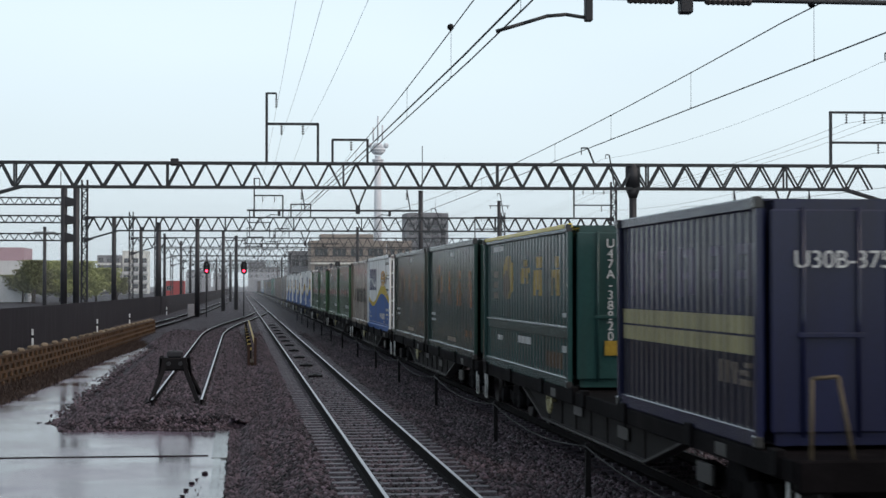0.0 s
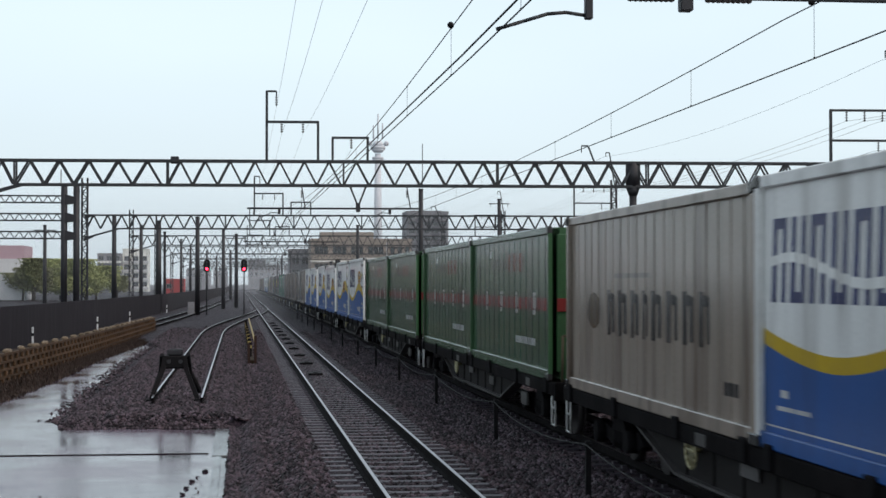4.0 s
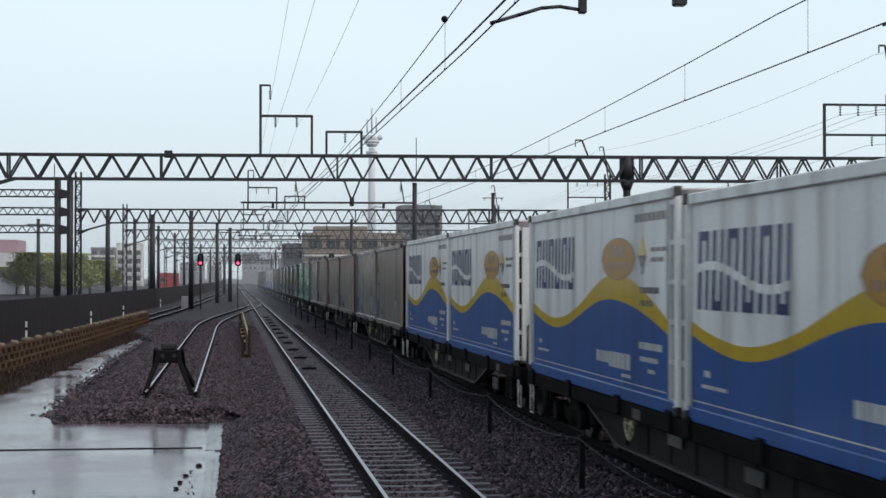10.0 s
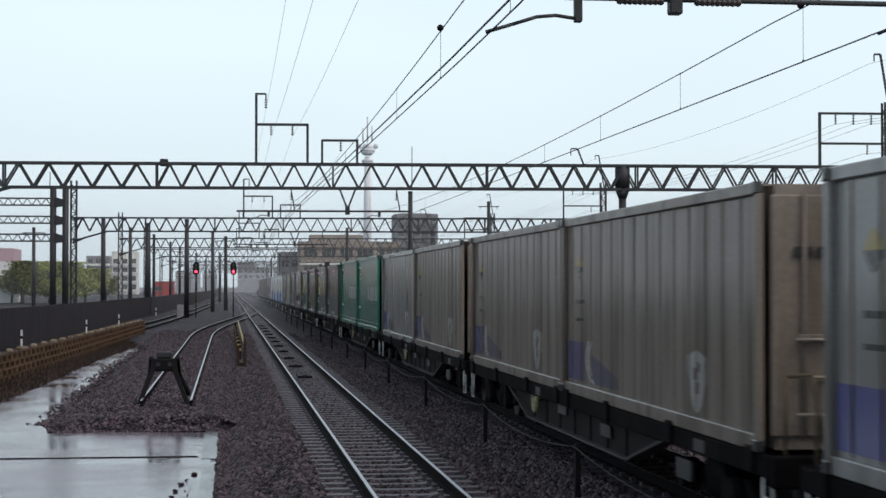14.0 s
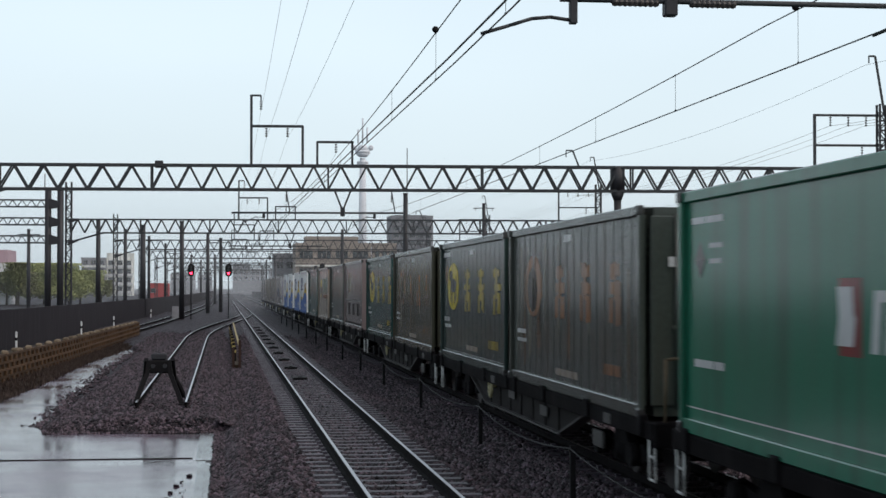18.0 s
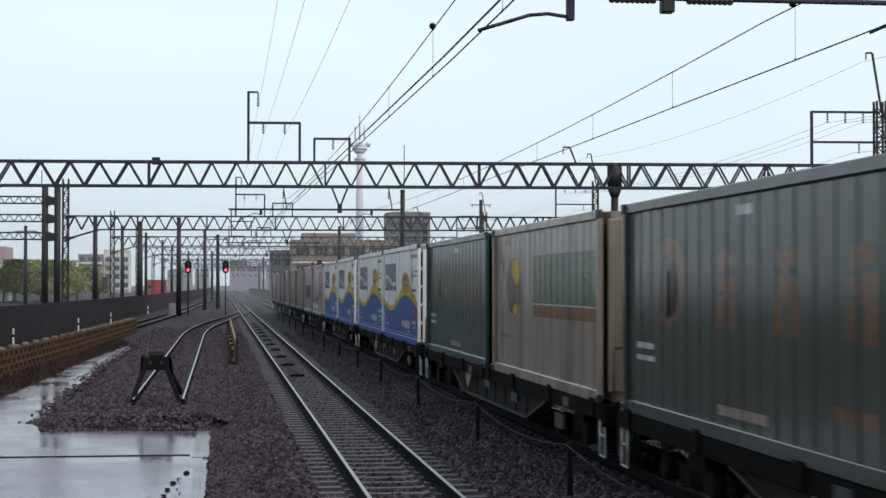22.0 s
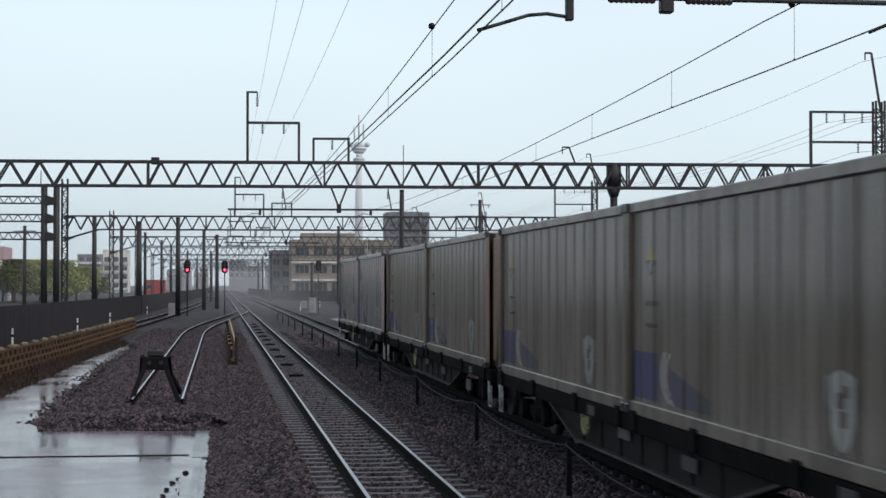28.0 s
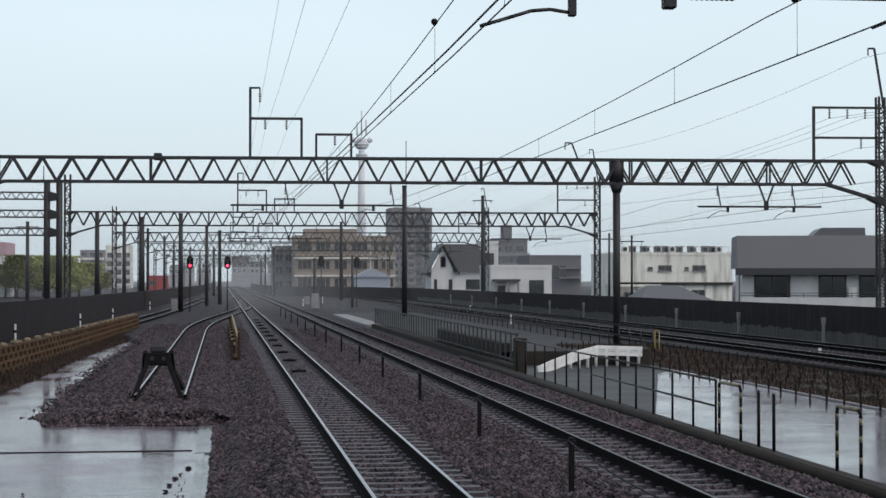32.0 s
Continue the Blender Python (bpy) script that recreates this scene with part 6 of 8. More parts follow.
# flat see-through sheets stand in for haze that thickens with distance
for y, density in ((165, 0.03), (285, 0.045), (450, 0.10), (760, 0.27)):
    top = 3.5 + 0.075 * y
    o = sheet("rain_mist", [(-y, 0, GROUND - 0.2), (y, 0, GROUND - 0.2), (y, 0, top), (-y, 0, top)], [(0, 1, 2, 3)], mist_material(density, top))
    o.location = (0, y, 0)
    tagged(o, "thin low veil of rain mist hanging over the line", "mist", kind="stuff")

# spray that the train whirls up low over its track
def spray_material(density, half, top):
    m = mist_material(density, top)
    m.name = "rail_spray"
    n, l = m.node_tree.nodes, m.node_tree.links
    sep = next(q for q in n if q.type == "SEPXYZ")
    fade = next(q for q in n if q.type == "MAP_RANGE")
    mix = fade.outputs[0].links[0].to_node
    away = n.new("ShaderNodeMath")
    away.operation = "ABSOLUTE"
    l.new(sep.outputs[0], away.inputs[0])
    side = n.new("ShaderNodeMapRange")
    side.interpolation_type = "SMOOTHSTEP"
    side.inputs[1].default_value, side.inputs[2].default_value = half * 0.35, half
    side.inputs[3].default_value, side.inputs[4].default_value = 1.0, 0.0
    l.new(away.outputs[0], side.inputs[0])
    both = n.new("ShaderNodeMath")
    both.operation = "MULTIPLY"
    l.new(fade.outputs[0], both.inputs[0])
    l.new(side.outputs[0], both.inputs[1])
    l.new(both.outputs[0], mix.inputs[0])
    return m


for y, density in ((118, 0.045), (150, 0.055), (195, 0.07), (255, 0.09)):
    half, top = 5.0 + 0.012 * y, 4.6 + 0.006 * y
    o = sheet("rail_spray", [(-half, 0, 0), (half, 0, 0), (half, 0, top), (-half, 0, top)], [(0, 1, 2, 3)], spray_material(density, half, top))
    o.location = (T2 - 0.6, y, Z2)
    tagged(o, "faint veil of spray whirled up along the track", "spray", kind="stuff")

# ---- the freight train ----
WAGON = 20.4
SIDE = 1.245                 # half width of the containers
DECK = 0.966                 # deck over the rail
LONG = 9.41


def train_y(t):
    """Front coupler of the first wagon in view."""
    return 14.39 - 12.157 * t - 0.0658 * t * t


train_things = []            # (thing, distance behind the front coupler, x, z)


def paint(name, colour, dirt=(0.06, 0.055, 0.05), amount=0.45, rough=0.65, spread=0.15, spec=0.12, gloss=0.8):
    """Weathered vehicle paint under a thin film of rain."""
    m = material(name, [c * 0.66 for c in colour], rough, 0, spread, 0.9, 25, 0.06, stain=[c * 0.5 for c in dirt], stain_amount=min(0.9, amount + 0.12), streak=True, spec=spec, coat=gloss)
    m.node_tree.nodes["Principled BSDF"].inputs["Coat Roughness"].default_value = 0.17
    return m


P_WHITE = paint("white_container_paint", (1.24, 1.24, 1.22), (0.66, 0.64, 0.6), 0.6, gloss=0.4)
P_BLUE = paint("bright_blue_paint", (0.030, 0.135, 0.46), (0.03, 0.09, 0.26), 0.5, gloss=0.35)
P_WAVE = paint("mustard_yellow_paint", (0.80, 0.54, 0.02), (0.66, 0.46, 0.08), 0.3, gloss=0.4)
P_ORANGE = paint("orange_emblem_paint", (0.66, 0.33, 0.03), (0.6, 0.3, 0.08), 0.3, gloss=0.4)
P_LOGO = paint("deep_blue_lettering_paint", (0.035, 0.05, 0.19), (0.2, 0.2, 0.35), 0.3, gloss=0.4)
P_RED = paint("dull_red_paint", (0.30, 0.036, 0.034), (0.12, 0.05, 0.045), 0.6)
P_WORNRED = paint("worn_red_lettering_paint", (0.20, 0.055, 0.04), (0.07, 0.09, 0.05), 0.75, spread=0.3)
P_GREEN = paint("leaf_green_paint", (0.058, 0.155, 0.066), (0.05, 0.06, 0.04), 0.6, spread=0.2)
P_ZGREEN = paint("emerald_green_paint", (0.015, 0.21, 0.12), (0.02, 0.09, 0.06), 0.4)
P_DKGREEN = paint("dark_teal_green_paint", (0.027, 0.064, 0.056), (0.048, 0.046, 0.036), 0.7, spread=0.25)
P_SIGNTEAL = paint("fresh_teal_paint", (0.020, 0.078, 0.070), (0.03, 0.05, 0.043), 0.5, spread=0.2)
P_SIGNGREEN = paint("deep_teal_paint", (0.026, 0.054, 0.048), (0.04, 0.045, 0.035), 0.65, spread=0.25)
P_TAUPE = paint("grey_taupe_paint", (0.31, 0.245, 0.24), (0.14, 0.11, 0.10), 0.7)
P_OLIVE = paint("weathered_olive_paint", (0.074, 0.088, 0.076), (0.085, 0.07, 0.05), 0.7, spread=0.25)
P_BROWNGREY = paint("streaked_brown_grey_paint", (0.058, 0.060, 0.043), (0.12, 0.08, 0.04), 0.8, spread=0.35)
P_TEAL = paint("blue_green_paint", (0.028, 0.088, 0.083), (0.05, 0.06, 0.05), 0.5)
P_GREY = paint("light_grey_paint", (0.34, 0.335, 0.33), (0.17, 0.15, 0.125), 0.85, spread=0.22)
P_OLGREY = paint("olive_grey_paint", (0.300, 0.250, 0.212), (0.15, 0.112, 0.085), 0.85, spread=0.26, gloss=0.55)
P_SILVER = paint("silver_grey_paint", (0.47, 0.405, 0.40), (0.22, 0.175, 0.165), 0.8, spread=0.2)
P_BEIGE = paint("beige_paint", (0.45, 0.375, 0.31), (0.24, 0.17, 0.12), 0.8, spread=0.2)
P_NAVY = paint("navy_blue_paint", (0.011, 0.015, 0.062), (0.015, 0.014, 0.035), 0.6)
P_CREAM = paint("cream_band_paint", (0.52, 0.47, 0.26), (0.3, 0.26, 0.18), 0.4)
P_YELLOW = paint("strong_yellow_paint", (0.95, 0.72, 0.03), (0.5, 0.4, 0.09), 0.4)
P_FADED = paint("faded_orange_paint", (0.34, 0.135, 0.045), (0.10, 0.085, 0.06), 0.8, spread=0.3)
P_TRACE = paint("faint_orange_trace_paint", (0.21, 0.10, 0.045), (0.10, 0.08, 0.05), 0.85, spread=0.3)
P_DRIP = paint("grey_brown_drip_paint", (0.20, 0.185, 0.14), (0.10, 0.085, 0.06), 0.8, spread=0.35)
P_EARTH = paint("dark_brown_emblem_paint", (0.13, 0.085, 0.045), (0.06, 0.05, 0.04), 0.6)
P_BLACK = paint("black_lettering_paint", (0.015, 0.015, 0.016), (0.05, 0.05, 0.05), 0.3)
P_PALE = paint("pale_lettering_paint", (0.85, 0.86, 0.86), (0.45, 0.45, 0.45), 0.4)
P_MAGENTA = paint("magenta_paint", (0.65, 0.08, 0.26), (0.3, 0.15, 0.2), 0.4)
P_FADEDRED = paint("faded_wine_red_paint", (0.26, 0.10, 0.13), (0.16, 0.12, 0.12), 0.7)
P_VIOLET = paint("blue_violet_paint", (0.14, 0.145, 0.37), (0.2, 0.2, 0.3), 0.4)
P_MIDGREEN = paint("mid_green_panel_paint", (0.05, 0.13, 0.065), (0.08, 0.09, 0.05), 0.6)
P_DULLBLUE = paint("dull_blue_trace_paint", (0.125, 0.125, 0.27), (0.13, 0.12, 0.14), 0.7, spread=0.25)
P_PALEBLUE = paint("pale_blue_trace_paint", (0.27, 0.33, 0.50), (0.3, 0.3, 0.33), 0.6)
P_SIGNYELLOW = paint("mustard_sign_paint", (0.52, 0.38, 0.045), (0.12, 0.12, 0.05), 0.75, spread=0.3)
P_EMBLEMRIM = paint("brown_emblem_lines", (0.34, 0.16, 0.04), (0.2, 0.12, 0.06), 0.4)
P_DIAMOND = paint("worn_yellow_diamond_paint", (0.42, 0.30, 0.07), (0.2, 0.16, 0.08), 0.6)
P_HAZE = paint("worn_blue_trace_paint", (0.17, 0.165, 0.22), (0.13, 0.115, 0.085), 0.8, spread=0.3)
P_SHIELD = paint("worn_white_shield_paint", (0.72, 0.72, 0.70), (0.25, 0.23, 0.2), 0.7)
P_FADEDYELLOW = paint("worn_yellow_ochre_paint", (0.50, 0.33, 0.05), (0.12, 0.13, 0.07), 0.7, spread=0.3)
P_FIGURE = paint("worn_dark_figure_paint", (0.05, 0.04, 0.032), (0.09, 0.06, 0.04), 0.6)
P_BLACKBLUE = paint("blue_black_paint", (0.010, 0.011, 0.030), (0.02, 0.018, 0.03), 0.6)
P_GHOST = paint("worn_purple_trace_paint", (0.050, 0.040, 0.115), (0.03, 0.02, 0.06), 0.7)
P_VIOLETGREY = paint("blue_grey_panel_paint", (0.25, 0.28, 0.36), (0.2, 0.2, 0.22), 0.6)
# darker copy of the olive-grey body paint, for shade in the grooves
P_GROOVESHADE = paint("groove_shade_paint", (0.260, 0.216, 0.184), (0.13, 0.098, 0.075), 0.8, spread=0.25, gloss=0.55)
P_GROOVE = paint("dark_grey_groove", (0.05, 0.05, 0.05), (0.03, 0.03, 0.03), 0.4)
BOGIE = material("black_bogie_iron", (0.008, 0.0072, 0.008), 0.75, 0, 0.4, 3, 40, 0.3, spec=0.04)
WHEEL = material("worn_wheel_steel", (0.045, 0.04, 0.04), 0.55, 0.5, 0.3, 4, 40, 0.1)
STEP_PAINT = material("worn_white_step_paint", (0.60, 0.60, 0.59), 0.6, 0, 0.4, 5, 40, 0.1, stain=(0.03, 0.03, 0.03), stain_amount=0.8)
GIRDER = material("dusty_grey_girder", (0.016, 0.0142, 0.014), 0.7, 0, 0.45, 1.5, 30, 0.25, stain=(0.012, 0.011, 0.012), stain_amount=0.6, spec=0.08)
RAILING = material("worn_brown_railing", (0.11, 0.085, 0.055), 0.6, 0, 0.4, 4, 40, 0.2, spec=0.2)
PLATE = material("worn_white_plate", (0.11, 0.105, 0.105), 0.65, 0, 0.4, 3, 30, 0.15, stain=(0.05, 0.05, 0.05), stain_amount=0.6, spec=0.1)
FLANGE = material("dusty_pale_flange", (0.046, 0.042, 0.041), 0.6, 0.1, 0.4, 2, 30, 0.2, stain=(0.02, 0.02, 0.02), stain_amount=0.6)


def writing(name, text, x, y, z, size, mat, parent, left=False):
    """Flat painted characters that face along -y."""
    cu = bpy.data.curves.new(name, "FONT")
    cu.body, cu.size, cu.extrude = text, size, 0.002
    cu.align_x = "LEFT" if left else "CENTER"
    carrier = bpy.data.objects.new(name, cu)
    me = bpy.data.meshes.new_from_object(carrier)
    bpy.data.objects.remove(carrier)
    me.materials.clear()
    me.materials.append(mat)
    ob = new(name, me)
    ob.parent = parent
    ob.matrix_basis = pose(x, y, z, 90, 0, 0)
    return ob


class Load:
    """One container: an outline of its ribbed side, its parts and painted marks.
    y = 0 is the end that leads; marks are set out in u, metres from the trailing end, and z.
    bay: length of an open machine bay at the leading end."""

    def __init__(self, label, body, length=LONG, height=2.53, pitch=0.45, groove=0.12, depth=0.025, flat=False, rail=None, end=None, foot=None, bay=0.0, phase=0.14):
        self.length, self.height, self.pitch, self.groove, self.depth, self.flat, self.bay, self.phase = length, height, pitch, groove, depth, flat, bay, phase
        self.thing = tagged(empty("freight_container"), label, "container", "containers on the train")
        rail = rail or body
        self.z0, self.z1 = 0.17, height - 0.13
        self.panel(body)
        bm = bmesh.new()
        box(bm, -SIDE + 0.13, SIDE, 0.06 + bay, length - 0.06, 0.02, self.height - 0.03)
        part("body", bm, body, self.thing)
        for s in (-1, 1):
            bm = bmesh.new()
            bev_box(bm, s * SIDE - 0.05, s * SIDE + 0.05 - (0.05 if s > 0 else 0.048), 0.1, length - 0.1, 0, 0.16, 0.012)
            part("bottom_rail", bm, foot or rail, self.thing)
            bm = bmesh.new()
            bev_box(bm, s * SIDE - 0.05, s * SIDE + 0.05 - (0.05 if s > 0 else 0.048), 0.1, length - 0.1, height - 0.12, height, 0.012)
            part("top_rail", bm, rail, self.thing)
            for y in (0.0, length - 0.12):
                bm = bmesh.new()
                bev_box(bm, s * SIDE - 0.065, s * SIDE + 0.065 - (0.063 if s > 0 else 0.063), y, y + 0.12, 0.1, height - 0.1, 0.012)
                part("corner_post", bm, rail, self.thing)
                for z in (0.0, height - 0.115):
                    bm = bmesh.new()
                    bev_box(bm, s * SIDE - 0.08 - (0.006 if s < 0 else 0), s * SIDE + 0.08 - (0.078 if s > 0 else 0.08), y - 0.006, y + 0.126, z, z + 0.117, 0.012)
                    part("corner_casting", bm, P_GROOVE, self.thing)
        bm = bmesh.new()
        n = 14
        for i in range(n):
            ya = 0.12 + (length - 0.24) * i / n
            box(bm, -SIDE + 0.06, SIDE - 0.06, ya + 0.05, ya + (length - 0.24) / n - 0.05, height - 0.032, height - 0.012)
        part("roof", bm, rail, self.thing)
        self.front(end or body, rail)

    def x_at(self, u):
        """How far the side stands in from its outer plane."""
        if self.flat:
            return 0.0
        k = (u - self.phase) % self.pitch
        g, s = self.groove, 0.02
        if k < g:
            return self.depth * min(1.0, k / s, (g - k) / s)
        return 0.0

    def stations(self, u0, u1, fine=0.12):
        us = {round(u0, 4), round(u1, 4)}
        if not self.flat:
            k = int((u0 - self.phase) / self.pitch) - 1
            while self.phase + k * self.pitch < u1:
                for d in (0, 0.02, self.groove - 0.02, self.groove):
                    u = self.phase + k * self.pitch + d
                    if u0 < u < u1:
                        us.add(round(u, 4))
                k += 1
        n = max(1, int((u1 - u0) / fine))
        us |= {round(u0 + (u1 - u0) * i / n, 4) for i in range(n + 1)}
        return sorted(us)

    def panel(self, mat):
        bm = bmesh.new()
        us = self.stations(0.1, self.length - 0.1 - self.bay, 99)
        rows = [[bm.verts.new((-SIDE + 0.004 + self.x_at(u), self.length - u, z)) for z in (self.z0 - 0.02, self.z1 + 0.02)] for u in us]
        for a, b in zip(rows, rows[1:]):
            bm.faces.new((a[0], b[0], b[1], a[1]))
        part("side_panel", bm, mat, self.thing)

    def stroke(self, bm, u0, u1, low, high, lift, fine=0.1):
        """One patch of paint between the curves low(u) and high(u)."""
        lo = low if callable(low) else (lambda u: low)
        hi = high if callable(high) else (lambda u: high)
        rows = []
        for u in self.stations(u0, u1, fine):
            a, b = lo(u), max(lo(u), hi(u))
            rows.append([bm.verts.new((-SIDE + 0.004 + self.x_at(u) - lift, self.length - u, z)) for z in (a, b)])
        for a, b in zip(rows, rows[1:]):
            bm.faces.new((a[0], b[0], b[1], a[1]))

    def mark(self, name, mat, u0, u1, low, high, label="", lift=0.004, fine=0.1):
        bm = bmesh.new()
        self.stroke(bm, u0, u1, low, high, lift, fine)
        return part(name, bm, mat, self.thing, label)

    def strokes(self, name, mat, list_of, label="", lift=0.006, fine=0.1):
        """Several patches (u, z, width, height) of one sign."""
        bm = bmesh.new()
        for u, z, w, h in list_of:
            self.stroke(bm, u, u + w, z, z + h, lift, fine)
        return tagged(part(name, bm, mat, self.thing), label, kind="stuff")

    def ribbon(self, name, mat, pts, width, label="", lift=0.007):
        """A painted line through points (u, z)."""
        bm = bmesh.new()
        rows = [[bm.verts.new((-SIDE + 0.004 + self.x_at(u) - lift, self.length - u - d, z)) for d in (-width / 2, width / 2)] for u, z in pts]
        for a, b in zip(rows, rows[1:]):
            bm.faces.new((a[0], a[1], b[1], b[0]))
        return part(name, bm, mat, self.thing, label)

    def slanted(self, name, mat, quads, label="", lift=0.006):
        """Leaning strokes on a flat side: (u, z0, z1, width, lean)."""
        bm = bmesh.new()
        for u, z0, z1, w, lean in quads:
            vs = [bm.verts.new((-SIDE + 0.004 - lift, self.length - q, z)) for q, z in ((u, z0), (u + w, z0), (u + w + lean, z1), (u + lean, z1))]
            bm.faces.new(vs)
        return tagged(part(name, bm, mat, self.thing), label, kind="stuff")

    def disc(self, name, mat, u, z, ru, rz, label="", lift=0.006):
        c = lambda q: rz * math.sqrt(max(0.0, 1 - ((q - u) / ru) ** 2))
        return self.mark(name, mat, u - ru, u + ru, lambda q: z - c(q), lambda q: z + c(q), label, lift, ru / 8)

    def bars(self, mat, u, z, widths, h, gap=0.03, lift=0.005, name="lettering"):
        """A row of lettering as plain bars."""
        bm = bmesh.new()
        for w in widths:
            self.stroke(bm, u, u + w, z, z + h, lift)
            u += w + gap
        return tagged(part(name, bm, mat, self.thing), kind="stuff")

    def diamond(self, u, z, ru=0.17, rz=0.36, top=None):
        top = top or P_YELLOW
        self.mark("hazard_diamond_top", top, u - ru, u + ru, z, lambda q: z + rz * (1 - abs(q - u) / ru), lift=0.006, fine=0.06)
        self.mark("hazard_diamond_base", P_BLACK, u - ru, u + ru, lambda q: z - rz * (1 - abs(q - u) / ru), z, lift=0.006, fine=0.06)

    def front(self, mat, rail):
        """The leading end: double doors with lock rods."""
        b = self.bay
        for s in (-1, 1):
            bm = bmesh.new()
            bev_box(bm, 0.01 if s > 0 else -SIDE + 0.08, SIDE - 0.08 if s > 0 else -0.01, b + 0.02, b + 0.07, 0.14, self.height - 0.12, 0.015)
            part("end_door", bm, mat, self.thing)
            for d in (0.3, 0.85):
                bm = bmesh.new()
                rod(bm, (s * d, b, 0.1), (s * d, b, self.height - 0.1), 0.02, 6)
                part("lock_rod", bm, rail, self.thing)
        bm = bmesh.new()
        bev_box(bm, -0.9, -0.25, b - 0.02, b, 1.05, 1.1, 0.006)
        part("door_handle", bm, rail, self.thing)


def wave_load(k):
    """White and blue refrigerated container with a mustard wave; four liveries, by where the round emblem sits; the last stands lower."""
    emblem = ("high orange emblem", "low orange emblem", "orange emblem", "yellow-orange emblem")[k]
    sunk = 0.11 if k == 3 else 0.0
    # end doors painted dark for the shaded inside of the machine bay
    c = Load("white and blue refrigerated container with mustard wave and %s" % emblem, P_WHITE, length=9.5, height=2.57 - sunk, flat=True, rail=P_WHITE, end=P_GROOVE, foot=P_BLUE, bay=0.58)
    end = c.length - 0.62

    def low(u):
        if u < 1.95:
            return 0.785 - sunk / 2 + 0.22 * ((1.95 - u) / 1.95) ** 1.7
        if u < 5.85:
            return 1.025 - sunk / 2 - 0.24 * math.cos((u - 1.95) / 3.9 * math.pi)
        return 1.265 - sunk / 2 - 0.37 * ((u - 5.85) / 3.0) ** 1.8

    def crest(u):
        swell = max(0.0, 1 - abs(u - 6.5) / 3.0)
        return low(u) + 0.145 + (0.20 if k != 1 else 0.28) * swell * swell * (3 - 2 * swell)
    c.mark("blue_base", P_BLUE, 0.1, end, 0.15, low, "bright blue painted base")
    c.mark("yellow_wave", P_WAVE, 0.1, end, low, crest, "mustard-yellow wave", lift=0.005)
    c.bars(P_PALE, 0.12, 0.215, (end - 0.2,), 0.016)
    c.strokes("panel_seam", P_GREY, [(u, 1.3, 0.012, 1.1 - sunk) for u in (4.2, 4.62, 7.0)], lift=0.005)
    # lettering as plain leaning strokes, cut by a white swoosh
    quads = []
    for q in range(6):
        u = 0.33 + 0.53 * q
        quads += [(u, 1.375 - 1.5 * sunk, 2.15 - sunk, 0.15, 0.07), (u + 0.28, 1.375 - 1.5 * sunk, 2.15 - sunk, 0.13, 0.07)]
        z = (1.375 - 1.5 * sunk) if q % 2 else 2.05 - sunk
        quads.append((u + 0.14 + (0.0 if q % 2 else 0.06), z, z + 0.10, 0.16, 0.01))
    c.slanted("logo_lettering", P_LOGO, quads, "deep blue leaning strokes of a logo")
    swoosh = [(0.36 + 0.1 * i, 1.70 - sunk + 0.10 * math.sin(0.55 + i * 0.175) - 0.0022 * i) for i in range(32)]
    bm = bmesh.new()
    rows = [[bm.verts.new((-SIDE + 0.004 - 0.008, c.length - u, z + d)) for d in (-0.045, 0.045)] for u, z in swoosh]
    for a, b in zip(rows, rows[1:]):
        bm.faces.new((a[0], b[0], b[1], a[1]))
    part("white_swoosh", bm, P_WHITE, c.thing)
    eu, ez = ((6.3, 1.79), (5.5, 1.37), (6.0, 1.60), (6.1, 1.57))[k]
    c.disc("emblem_rim", P_EMBLEMRIM, eu, ez, 0.97, 0.275, lift=0.007)
    c.disc("emblem", P_ORANGE, eu, ez, 0.93, 0.262, "orange oval emblem", 0.008)
    c.strokes("emblem_lettering", P_RED if k else P_EMBLEMRIM, [(eu - 0.42 + j * 0.3, ez + 0.03, 0.24, 0.15) for j in range(3)], lift=0.010)
    c.strokes("emblem_lettering", P_EMBLEMRIM, [(eu - 0.7 + j * 0.29, ez - 0.13, 0.22, 0.09) for j in range(5)], lift=0.010)
    c.diamond(7.62, 1.82 - 1.5 * sunk, 0.23, 0.27)
    c.bars(P_OLGREY, 7.25, 2.23 - sunk, (0.2, 0.18, 0.18, 0.2, 0.2, 0.18, 0.2), 0.1)
    c.bars(P_OLGREY, 8.05, 1.86, (0.25, 0.2, 0.25), 0.05)
    c.bars(P_OLGREY, 8.05, 1.74, (0.3, 0.3), 0.05)
    c.bars(P_OLIVE, 7.5, 1.36, (0.25, 0.35, 0.3), 0.075)
    c.bars(P_OLIVE, 7.5, 1.20, (0.3, 0.3), 0.075)
    c.bars(P_PALE, 5.0, 0.42, (0.16, 0.16, 0.16, 0.16), 0.15)
    c.bars(P_PALE, 5.76, 0.38, (0.2, 0.2, 0.22, 0.24, 0.24), 0.2)
    c.bars(P_PALE, 6.5, 0.28, (0.5,), 0.045)
    c.bars(P_PALE, 0.6, 0.5, (0.22,), 0.07)
    c.bars(P_PALE, 0.5, 0.38, (0.5, 0.4), 0.04)
    if k > 1:
        c.bars(P_MAGENTA, 7.45, 0.71, (0.3, 0.25, 0.3, 0.25), 0.14)
        c.bars(P_PALE, 7.5, 0.53, (0.35, 0.5), 0.07)
    else:
        c.bars(P_PALE, 7.45, 0.68, (0.2, 0.9), 0.085)
        c.bars(P_PALE, 7.5, 0.53, (0.35, 0.5), 0.06)
    c.bars(P_PALE, 7.9, 0.40, (0.35,), 0.05)
